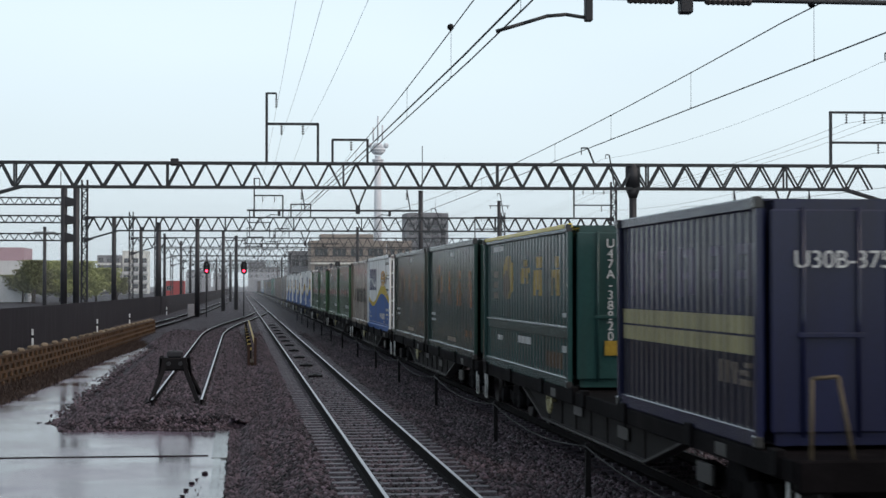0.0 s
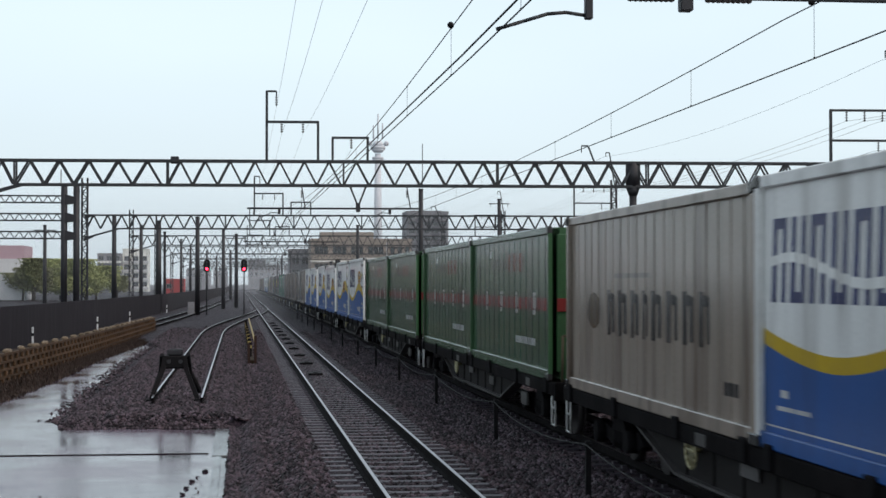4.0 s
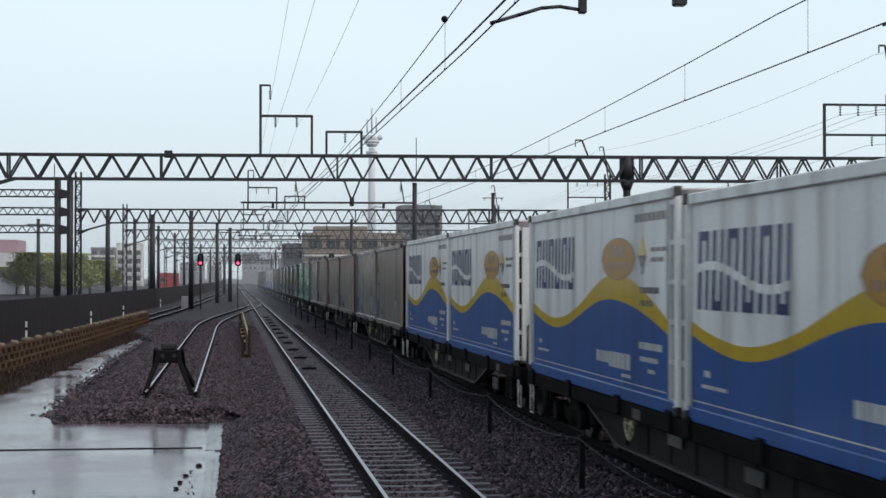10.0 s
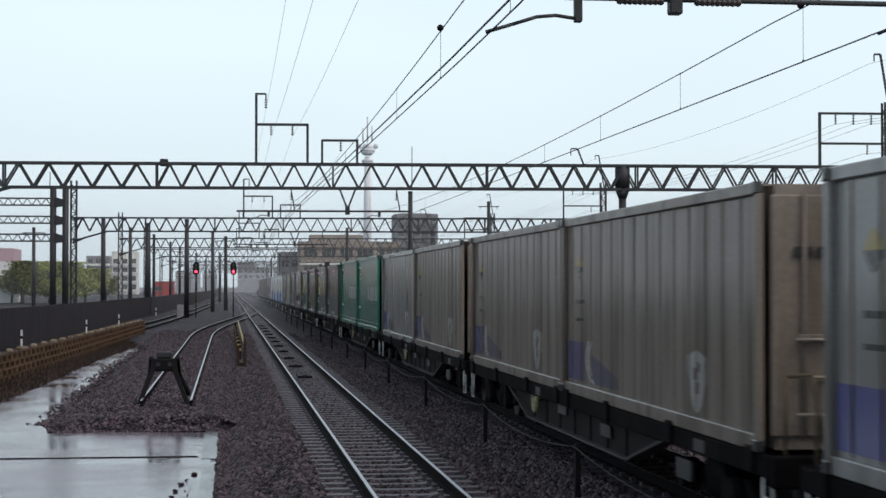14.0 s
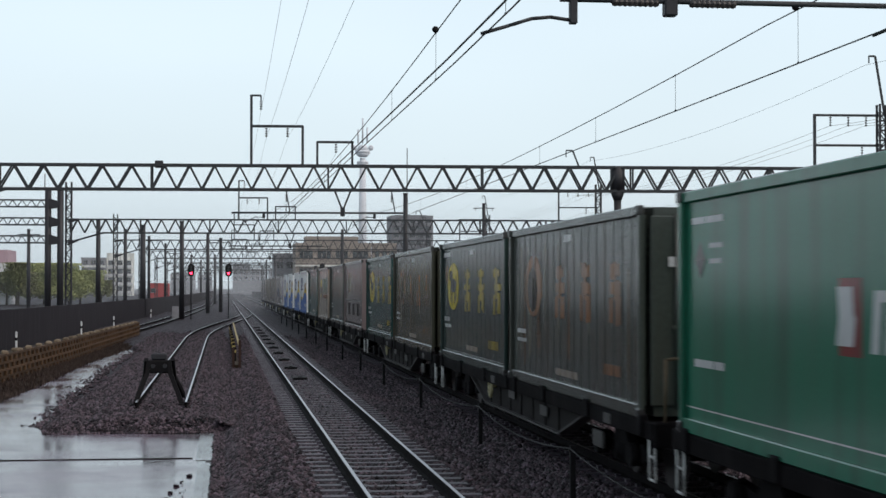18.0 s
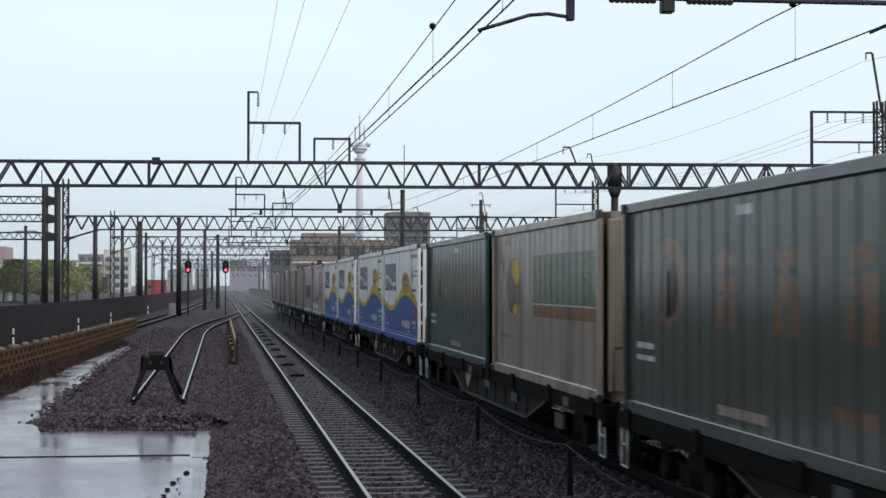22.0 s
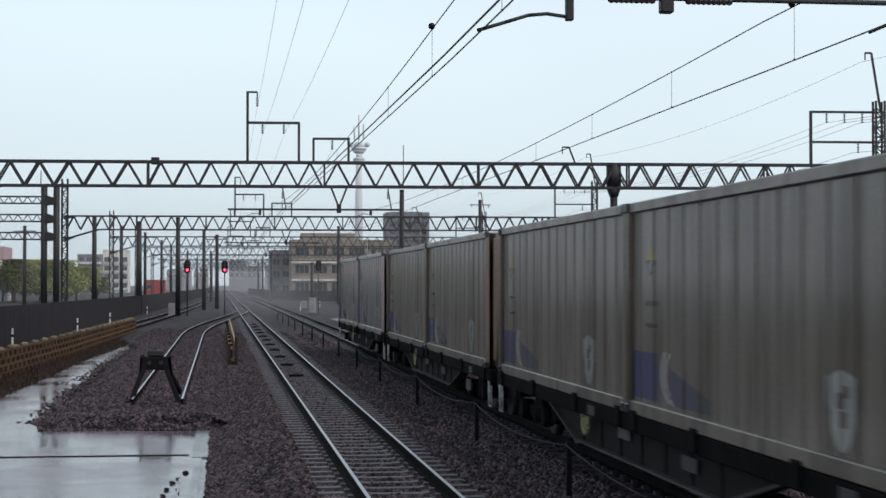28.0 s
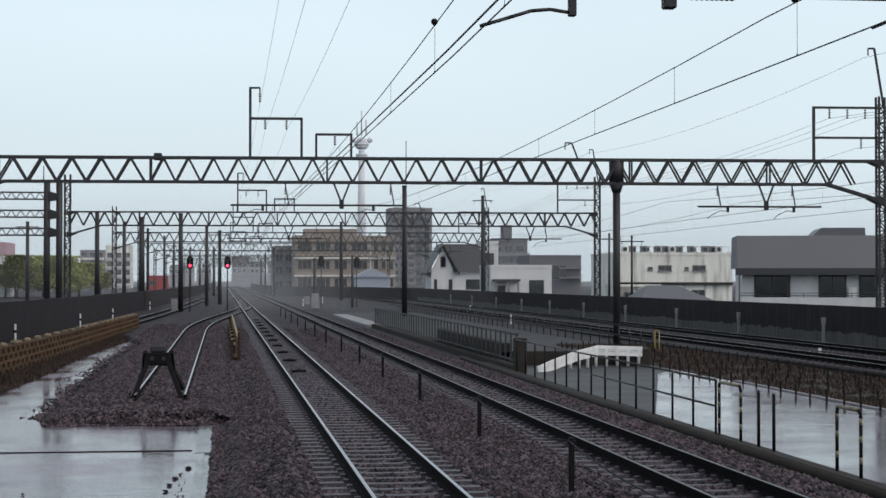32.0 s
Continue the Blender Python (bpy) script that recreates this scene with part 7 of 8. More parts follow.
    # open machine bay at the leading end, with a ladder of rungs on the side
    bm = bmesh.new()
    bev_box(bm, -SIDE + 0.002, -SIDE + 0.055, 0.55, 0.62, 0.1, c.height - 0.1, 0.01)
    part("bay_post", bm, P_WHITE, c.thing)
    bm = bmesh.new()
    bev_box(bm, -SIDE + 0.062, -SIDE + 0.24, 0.02, 0.11, 0.1, c.height - 0.1, 0.012)
    part("bay_post", bm, P_WHITE, c.thing)
    bm = bmesh.new()
    bev_box(bm, -SIDE + 0.06, SIDE - 0.06, 0.01, 0.58, c.height - 0.14, c.height - 0.035, 0.01)
    part("bay_roof", bm, P_SILVER, c.thing)
    for j in range(6):
        bm = bmesh.new()
        bev_box(bm, -SIDE + 0.004, -SIDE + 0.10, 0.115, 0.555, 0.10 + j * (0.455 - sunk / 5), 0.165 + j * (0.455 - sunk / 5), 0.008)
        part("ladder_rung", bm, P_WHITE, c.thing)
    # black sheet added for the shade seen between the ladder rungs
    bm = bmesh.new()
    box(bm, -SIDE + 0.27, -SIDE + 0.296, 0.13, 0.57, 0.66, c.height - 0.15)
    part("bay_shade_sheet", bm, P_BLACK, c.thing)
    bm = bmesh.new()
    bev_box(bm, -SIDE + 0.30, SIDE - 0.1, 0.20, 0.56, 0.55, c.height - 0.16, 0.02)
    part("end_wall", bm, P_WHITE, c.thing, "white end wall set back behind the posts")
    bm = bmesh.new()
    bev_box(bm, -SIDE + 0.26, SIDE - 0.2, 0.06, 0.5, 0.02, 0.36, 0.02)
    part("engine_block", bm, P_BLACK, c.thing)
    for x, z0, z1 in ((-0.55, 0.42, 1.0), (0.25, 0.42, 0.8)):
        bm = bmesh.new()
        pts = [(x - 0.28, 0.12, z0), (x - 0.28, 0.12, z1 - 0.1), (x - 0.18, 0.12, z1), (x + 0.3, 0.12, z1), (x + 0.36, 0.12, z1 - 0.12), (x + 0.36, 0.12, z0)]
        for a, b in zip(pts, pts[1:]):
            rod(bm, a, b, 0.03, 6)
        part("hose", bm, P_BLACK, c.thing)
    bm = bmesh.new()
    bev_box(bm, -SIDE + 0.42, -SIDE + 0.50, 0.15, 0.20, 1.75, 2.2, 0.02)
    part("latch", bm, P_BLACK, c.thing)
    part_bars(c.thing, -SIDE + 0.55, 1.62, (0.1, 0.1, 0.1, 0.1, 0.1), 0.1, P_OLGREY, 0.192)
    return c


def part_bars(parent, x, z, widths, h, mat, y=-0.006):
    """A row of lettering as plain bars on the leading end."""
    bm = bmesh.new()
    for w in widths:
        box(bm, x, x + w, y, y + 0.004, z, z + h)
        x += w + 0.04
    return tagged(part("end_lettering", bm, mat, parent), kind="stuff")


def shield_load(body, label, seam, logo=P_VIOLET):
    """Grey ribbed container with hazard diamond, blue square with white arc, and a white shield."""
    c = Load(label, body, pitch=0.632, groove=0.085, depth=0.02, rail=body, phase=0.45)
    # groove walls painted darker than the body, in place of rib shade
    c.strokes("panel_seam", seam, [(c.phase + c.pitch * q - 0.004, 0.18, 0.05, c.height - 0.32) for q in range(14)], "groove wall painted darker as shade", lift=0.004, fine=99)
    c.diamond(0.96, 1.83, 0.22, 0.2, P_DIAMOND)
    c.mark("blue_square", logo, 0.13, 1.3, 0.21, 0.76, "faded blue-violet square")
    c.mark("blue_haze", P_HAZE, 1.75, 3.4, lambda u: 0.21, lambda u: 0.62 - 0.16 * (u - 1.75), "worn trace of blue paint")
    for d in (0.0, 0.16):
        c.ribbon("white_arc", P_PALE, [(1.62 + d - 0.26 * math.sin(math.pi * i / 12) + 0.17 * i / 12, 0.79 - 0.58 * i / 12) for i in range(13)], 0.07, "white arc")
    sh = lambda u: abs((u - 7.1) / 0.36)
    c.mark("white_shield", P_SHIELD, 6.74, 7.46, lambda u: 0.20 + 0.42 * sh(u) ** 2.2, lambda u: 0.80 + 0.07 * (1 - sh(u)), "worn white shield emblem", fine=0.04)
    c.strokes("shield_figure", body, [(6.98, 0.55, 0.18, 0.13), (7.06, 0.4, 0.16, 0.13), (7.12, 0.64, 0.14, 0.1)], lift=0.008)
    c.bars(P_OLIVE, 0.75, 1.30, (0.2, 0.2, 0.14), 0.06)
    c.bars(P_OLIVE, 0.75, 1.05, (0.5,), 0.05)
    part_bars(c.thing, -0.95, 1.82, (0.09, 0.05, 0.09, 0.09), 0.10, P_GROOVE)
    # grab rungs on the leading end
    for z in (0.35, 0.7, 1.05):
        bm = bmesh.new()
        rod(bm, (-0.95, -0.05, z), (-0.45, -0.05, z), 0.018, 6)
        part("grab_rung", bm, P_BEIGE, c.thing)
    return c


def band_load():
    """Leaf-green container with a red band."""
    c = Load("leaf-green ribbed container with a dull red band round it", P_GREEN, height=2.46, pitch=0.625, groove=0.06, depth=0.032, rail=P_GREEN, phase=0.0)
    # groove sides painted dark green to give the shade in them
    c.strokes("panel_seam", P_DKGREEN, [(c.pitch * q - 0.003, 0.18, 0.04, c.height - 0.32) for q in range(1, 15)], "groove side painted dark green as shade", lift=0.003, fine=99)
    c.mark("red_band", P_RED, 0.1, c.length - 0.1, 1.10, 1.31, "dull red band")
    for u, lean in ((2.05, 0.0), (3.95, 0.06), (5.75, -0.04), (7.6, 0.03)):
        c.strokes("sign", P_SHIELD, [(u, 1.34, 0.26 + lean, 0.06), (u + 0.03, 1.13, 0.07, 0.2), (u + 0.13 + lean, 1.11, 0.06, 0.22), (u + 0.23, 1.14, 0.06, 0.17), (u + 0.02, 1.02, 0.24 - lean, 0.08)], lift=0.007)
    c.bars(P_OLIVE, 2.85, 1.80, (0.24, 0.1, 0.24, 0.24, 0.24, 0.26), 0.2, gap=0.09)
    c.bars(P_WORNRED, 4.8, 1.76, (0.3, 0.3, 0.3, 0.3, 0.3), 0.32, gap=0.06)
    c.bars(P_PALE, 2.62, 2.04, (0.2,), 0.14)
    c.bars(P_PALE, 5.8, 0.50, (0.16, 0.14, 0.16, 0.14, 0.16, 0.22, 0.22, 0.22, 0.2), 0.12, gap=0.05)
    c.diamond(1.05, 1.75, 0.19, 0.21, P_OLIVE)
    bm = bmesh.new()
    bev_box(bm, -SIDE + 0.08, SIDE - 0.08, -0.006, 0.03, 1.10, 1.31, 0.004)
    part("end_band", bm, P_RED, c.thing)
    return c


def green_block_load():
    """Emerald container with a pale logo made of plain strokes."""
    c = Load("emerald-green container with a large pale logo of block strokes", P_ZGREEN, flat=True, height=2.58)
    c.mark("logo_ground", P_RED, 4.72, 5.22, 1.0, 1.63, "red ground of the logo block")
    c.slanted("logo_block", P_PALE, [(4.66, 1.08, 1.32, 0.38, 0.06), (4.72, 1.32, 1.56, 0.34, -0.04)], "white logo block", 0.008)
    quads = []
    for q in range(6):
        u = 5.42 + 0.56 * q
        a, b = (u, 1.04, 1.53, 0.15, 0.07), (u + 0.27, 1.04, 1.53, 0.14, 0.07)
        quads += [a, b]
        z = 1.04 if q % 2 else 1.44
        quads.append((u + 0.13 + (0.01 if q % 2 else 0.06), z, z + 0.09, 0.16, 0.01))
    c.slanted("logo_lettering", P_PALE, quads, "pale leaning strokes of a logo")
    c.diamond(0.66, 1.84, 0.2, 0.2, P_OLIVE)
    c.bars(P_PALE, 0.34, 2.22, (0.5, 0.6), 0.07)
    c.bars(P_PALE, 1.0, 1.96, (0.45,), 0.05)
    c.bars(P_PALE, 1.0, 1.80, (0.4,), 0.05)
    c.bars(P_PALE, 0.43, 0.72, (0.7, 0.34), 0.08)
    c.mark("pale_line", P_PALE, 0.15, 9.25, 0.275, 0.29, lift=0.006)
    bm = bmesh.new()
    box(bm, -1.0, -0.2, -0.012, -0.004, 1.78, 1.95)
    part("code_plate", bm, P_PALE, c.thing, "white code plate")
    part_bars(c.thing, -0.95, 1.81, (0.1, 0.1, 0.1, 0.1), 0.1, P_BLACK, -0.018)
    return c


def glyph_load(body, tone):
    """Container with a yellow round emblem and three large yellow signs."""
    c = Load(tone + " container with yellow round emblem and three yellow signs", body, length=8.95, pitch=0.56, groove=0.06, depth=0.045)
    c.disc("emblem", P_YELLOW, 1.74, 1.58, 0.87, 0.505, "yellow round emblem", 0.006)
    c.disc("emblem_patch", P_FADED, 0.75, 1.86, 0.3, 0.18, lift=0.005)
    # the dark figure on the emblem: plain rounded shapes
    c.disc("emblem_figure", P_BLACK, 1.42, 1.80, 0.3, 0.13, lift=0.009)
    c.disc("emblem_figure", P_BLACK, 1.78, 1.60, 0.48, 0.15, lift=0.0095)
    c.strokes("emblem_figure", P_BLACK, [(1.3, 1.24, 0.12, 0.5), (1.52, 1.2, 0.12, 0.4), (1.95, 1.2, 0.13, 0.4), (2.15, 1.26, 0.1, 0.34), (2.2, 1.6, 0.1, 0.22)], lift=0.009)
    for k, u in enumerate((3.45, 5.3, 7.2)):
        wob = lambda q, a: 0.06 * noise.noise((q * 3.3, a, k + 5))
        bm = bmesh.new()
        for du, z0, w, z1, a in ((0.08, 1.76, 0.7, 1.88, 1), (0.3, 1.34, 0.26, 1.92, 3), (0.02 + 0.1 * k, 1.50, 0.78, 1.62, 5), (0.1, 1.06, 0.22, 1.40, 7), (0.56, 1.08, 0.3, 1.46, 9), (0.2, 1.26 + 0.04 * k, 0.6, 1.36, 11)):
            c.stroke(bm, u + du, u + du + w, lambda q: z0 + wob(q, a), lambda q: z1 + wob(q, a + 1), 0.004 + 0.0003 * a, 0.05)
        tagged(part("yellow_sign", bm, P_SIGNYELLOW, c.thing), "large worn yellow sign", kind="stuff")
    c.bars(P_SIGNYELLOW, 6.65, 0.40, (0.2, 0.12, 0.14, 0.18, 0.2, 0.2), 0.16)
    c.bars(P_PALE, 0.2, 2.23, (0.6, 0.5), 0.1)
    c.bars(P_PALE, 4.25, 2.22, (0.5,), 0.1)
    c.bars(P_PALE, 0.3, 0.82, (0.4, 0.4), 0.09)
    c.bars(P_PALE, 0.4, 0.68, (0.45, 0.4), 0.07)
    c.bars(P_BEIGE, 3.75, 0.28, (0.5, 0.5, 0.5), 0.1)
    c.mark("pale_line", P_PALE, 0.3, 8.6, 0.19, 0.2, lift=0.006)
    part_bars(c.thing, -0.95, 1.80, (0.1, 0.1, 0.1, 0.1), 0.12, P_PALE)
    return c


def faded_load(body, label, strength=P_FADED, length=LONG, streaks=0):
    """Weathered container with traces of an orange emblem and signs."""
    c = Load(label, body, length=length, pitch=0.5, groove=0.07, depth=0.05)
    c.disc("faded_emblem", strength, 1.98, 1.58, 0.72, 0.49, lift=0.004)
    c.disc("emblem_figure", P_FIGURE, 1.9, 1.52, 0.46, 0.36, lift=0.006)
    c.strokes("emblem_figure", P_FIGURE, [(1.9, 1.2, 0.14, 0.5), (2.14, 1.25, 0.12, 0.4)], lift=0.006)
    for k, u in enumerate((3.8, 5.6, 7.4)):
        wob = lambda q, a: 0.07 * noise.noise((q * 3.1, a, k))
        bm = bmesh.new()
        for du, z0, w, z1, a in ((0.0, 1.10, 0.24, 1.42, 1), (0.06, 1.46, 0.62, 1.62, 3), (0.1, 1.70, 0.5, 1.86, 5), (0.40, 1.08, 0.3, 1.44, 7), (0.26, 1.4, 0.16, 1.88, 9)):
            c.stroke(bm, u + du, u + du + w, lambda q: z0 + wob(q, a), lambda q: z1 + wob(q, a + 1), 0.004 + 0.0004 * a, 0.05)
        tagged(part("faded_sign", bm, strength, c.thing), "worn orange sign", kind="stuff")
    # rust and dirt that has run down between the ribs
    drip = random.Random(17)
    for q in range(streaks):
        u, top = drip.uniform(0.3, length - 0.5), drip.choice((2.3, 2.0, 1.85, 1.4))
        w, low = drip.uniform(0.04, 0.13), drip.uniform(0.2, 0.9)
        c.mark("dirt_streak", drip.choice((P_DRIP, P_DRIP, P_TRACE, P_EARTH)), u, u + w, lambda a: low + 0.5 * abs((a - u) / w - 0.5), lambda a: top - 0.3 * abs((a - u) / w - 0.5), lift=0.003 + 0.0001 * (q % 9), fine=w / 4)
    c.bars(P_PALE, 0.5, 0.80, (0.35, 0.4), 0.07)
    c.bars(P_PALE, 0.5, 0.66, (0.3, 0.5), 0.06)
    c.bars(P_PALE, 4.5, 2.22, (0.5,), 0.1)
    c.bars(P_BEIGE, 3.85, 0.25, (0.5, 0.5, 0.5), 0.1)
    c.bars(strength, 7.1, 0.42, (0.3, 0.2, 0.4), 0.14)
    part_bars(c.thing, -0.95, 1.80, (0.1, 0.1, 0.1, 0.1), 0.12, P_PALE)
    return c


def yellow_top_load():
    c = Load("green ribbed container with yellow top rail and sunflower emblem", P_TEAL, length=8.85, height=2.47, pitch=0.3, groove=0.12, depth=0.05, rail=P_TEAL)
    for s in (-1, 1):
        bm = bmesh.new()
        bev_box(bm, s * SIDE - 0.056, s * SIDE + 0.056 - (0.05 if s > 0 else 0.05), 0.0, c.length, c.height - 0.06, c.height + 0.012, 0.01)
        part("yellow_rail", bm, P_YELLOW, c.thing, "yellow painted top rail")
    c.disc("emblem", P_FADEDYELLOW, 2.7, 1.70, 0.6, 0.40, "worn yellow sunflower emblem")
    c.disc("emblem_centre", P_EARTH, 2.5, 1.56, 0.38, 0.27, lift=0.009)
    for u, z0, z1 in ((4.15, 1.58, 2.0), (5.45, 1.38, 2.04), (7.05, 1.39, 2.02)):
        h = z1 - z0
        c.strokes("faded_sign", P_FADEDYELLOW, ((u, z0, 0.2, h * 0.5), (u + 0.08, z0 + h * 0.45, 0.72, h * 0.2), (u + 0.3, z0 + h * 0.7, 0.4, h * 0.28), (u + 0.5, z0, 0.28, h * 0.5), (u + 0.3, z0 + 0.1, 0.2, h * 0.3)))
    # plain rail half way up the side
    bm = bmesh.new()
    bev_box(bm, -SIDE - 0.012, -SIDE + 0.03, 0.1, c.length - 0.1, 0.73, 0.93, 0.01)
    part("mid_rail", bm, P_TEAL, c.thing)
    c.mark("pale_line", P_PALE, 0.1, 8.75, 0.90, 0.92, lift=0.022)
    c.bars(P_PALE, 0.9, 2.2, (0.3, 0.3, 0.3, 0.25), 0.09)
    for z in (1.30, 1.5, 1.7):
        c.bars(P_OLGREY, 0.95, z, (0.45,), 0.12)
    c.bars(P_PALE, 1.4, 0.52, (0.6,), 0.09)
    c.bars(P_PALE, 3.85, 0.54, (0.2, 0.3, 0.25, 0.3, 0.2), 0.12)
    c.bars(P_PALE, 8.0, 0.52, (0.6,), 0.1)
    c.bars(P_PALE, 8.1, 1.06, (0.5,), 0.07)
    c.mark("worn_patch", P_EARTH, 6.6, 8.0, 0.25, 0.5, "worn brown-yellow patch")
    for j, ch in enumerate("U47A-38820"):
        writing("code", ch, -0.66, -0.012, 2.12 - j * 0.155, 0.19, P_PALE, c.thing)
    bm = bmesh.new()
    box(bm, -0.75, -0.5, -0.012, -0.004, 0.5, 0.72)
    part("placard", bm, P_FADEDYELLOW, c.thing)
    return c


def navy_load():
    c = Load("navy-blue ribbed short container with a cream double band", P_NAVY, length=6.06, height=2.40, pitch=0.26, groove=0.1, depth=0.055)
    c.mark("dark_lower_side", P_BLACKBLUE, 0.1, 5.96, 0.16, 0.86, "blue-black lower side", lift=0.003, fine=99)
    c.mark("cream_band", P_CREAM, 0.1, 5.96, 0.87, 1.045, "cream band")
    c.mark("cream_band", P_CREAM, 0.1, 5.96, 1.07, 1.25, "cream band")
    for u in (0.6, 1.75, 2.9, 4.05, 5.1):
        c.strokes("worn_sign", P_GHOST, ((u, 1.42, 0.16, 0.55), (u + 0.1, 1.86, 0.55, 0.1), (u + 0.45, 1.45, 0.18, 0.42), (u + 0.1, 1.62, 0.5, 0.08)), lift=0.005)
    c.strokes("logo_lettering", P_OLGREY, ((4.55, 0.56, 0.13, 0.23), (4.78, 0.56, 0.13, 0.23), (5.0, 0.7, 0.2, 0.08), (5.05, 0.56, 0.12, 0.2), (5.3, 0.56, 0.34, 0.06), (5.3, 0.66, 0.3, 0.05), (5.35, 0.74, 0.3, 0.05)))
    writing("code", "U30B-375", -0.95, -0.012, 1.72, 0.24, P_PALE, c.thing, left=True)
    return c


def beige_load(board):
    c = Load("beige ribbed container with " + ("a green sign board and round emblem" if board else "dark painted signs on its side"), P_BEIGE, length=8.75 if board else LONG, pitch=0.46, groove=0.06, depth=0.045)
    if board:
        c.mark("green_board", P_MIDGREEN, 3.75, 8.5, 1.25, 2.01, "green sign board")
        c.mark("brown_strip", P_FADED, 3.75, 8.5, 1.04, 1.23, "brown strip under the board")
        c.mark("pale_line", P_PALE, 3.75, 8.5, 1.23, 1.25, lift=0.007)
        for u in (4.7, 5.9, 7.2):
            c.strokes("sign", P_GREEN, [(u + du, z, w, h) for du, z, w, h in ((0.1, 1.85, 0.5, 0.07), (0.3, 1.38, 0.13, 0.5), (0.0, 1.55, 0.6, 0.08), (0.05, 1.36, 0.5, 0.06))], lift=0.008)
        c.disc("emblem", P_EARTH, 1.88, 1.53, 0.70, 0.485, "large round brown and yellow emblem")
        c.disc("emblem_patch", P_WAVE, 2.15, 1.76, 0.34, 0.22, lift=0.008)
        c.disc("emblem_patch", P_WAVE, 2.05, 1.14, 0.26, 0.09, lift=0.008)
        c.disc("emblem_figure", P_FIGURE, 1.8, 1.42, 0.24, 0.3, lift=0.010)
        c.diamond(0.74, 1.93, 0.22, 0.21, P_OLGREY)
        c.bars(P_TAUPE, 0.6, 2.22, (0.3, 0.3, 0.3), 0.1)
        c.bars(P_TAUPE, 0.58, 0.62, (0.5, 0.45), 0.07)
    else:
        c.disc("oval_emblem", P_EARTH, 1.7, 1.17, 0.42, 0.25, "dark gold oval emblem")
        u, strokes = 2.6, []
        for w in (0.5, 0.6, 0.5, 0.3, 0.6, 0.6, 0.55, 0.5):
            strokes += [(u, 0.86, w * 0.35, 0.6), (u + w * 0.55, 0.9, w * 0.3, 0.5), (u + w * 0.3, 1.3, w * 0.4, 0.12)]
            u += w + 0.14
        c.strokes("dark_sign", P_GROOVE, strokes, "row of dark painted strokes")
        c.bars(P_GROOVE, 8.2, 0.4, (0.15, 0.15, 0.15), 0.14)
        c.bars(P_OLGREY, 3.0, 1.62, (0.6, 0.5, 0.8), 0.06)
    return c


def shutter_load():
    # doors behind the end frame painted dark, as a shaded recess
    c = Load("grey-beige wing container with ribbed shutter side and colourful signs", P_TAUPE, length=9.2, flat=True, height=2.55, end=P_GROOVE, bay=0.35)
    # dark sheet under the slats paints the shade in the gaps between them
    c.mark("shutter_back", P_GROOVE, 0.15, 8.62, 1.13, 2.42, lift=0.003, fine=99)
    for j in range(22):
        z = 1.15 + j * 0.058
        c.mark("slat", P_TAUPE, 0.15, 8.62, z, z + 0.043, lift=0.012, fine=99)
    c.disc("emblem", P_CREAM, 2.42, 1.75, 0.6, 0.38, "faded round emblem", 0.016)
    c.disc("emblem_figure", P_FIGURE, 2.4, 1.7, 0.3, 0.28, lift=0.019)
    for u in (4.15, 5.7, 7.1):
        c.strokes("faded_sign", P_FADEDRED, ((u + 0.1, 2.1, 0.8, 0.1), (u + 0.3, 1.3, 0.18, 0.8), (u, 1.6, 1.0, 0.1), (u + 0.05, 1.28, 0.8, 0.09), (u + 0.65, 1.35, 0.2, 0.7)), lift=0.016)
    c.mark("lower_rail", P_GREY, 0.15, 8.7, 1.02, 1.10, lift=0.012)
    for u in (2.34, 4.55, 6.68):
        bm = bmesh.new()
        bev_box(bm, -SIDE - 0.05, -SIDE, c.length - u - 0.04, c.length - u + 0.04, 0.5, 0.95, 0.01)
        part("hinge_post", bm, P_GROOVE, c.thing)
    for j in range(16):
        u = 0.4 + j * 0.53
        bm = bmesh.new()
        bev_box(bm, -SIDE - 0.035, -SIDE, c.length - u - 0.03, c.length - u + 0.03, 0.1, 0.24, 0.006)
        part("latch", bm, P_GROOVE, c.thing)
    c.bars(P_GROOVE, 7.3, 0.58, (0.2, 0.2, 0.14, 0.2), 0.12)
    c.bars(P_PALE, 7.9, 0.34, (0.65,), 0.08)
    # deep frame round the leading end
    bm = bmesh.new()
    bev_box(bm, -SIDE - 0.03, -SIDE + 0.14, 0.0, 0.47, 0.05, c.height + 0.03, 0.02)
    part("end_frame_post", bm, P_TAUPE, c.thing)
    bm = bmesh.new()
    bev_box(bm, -SIDE + 0.14, SIDE, 0.0, 0.4, c.height - 0.16, c.height + 0.03, 0.02)
    part("end_frame_head", bm, P_TAUPE, c.thing)
    return c


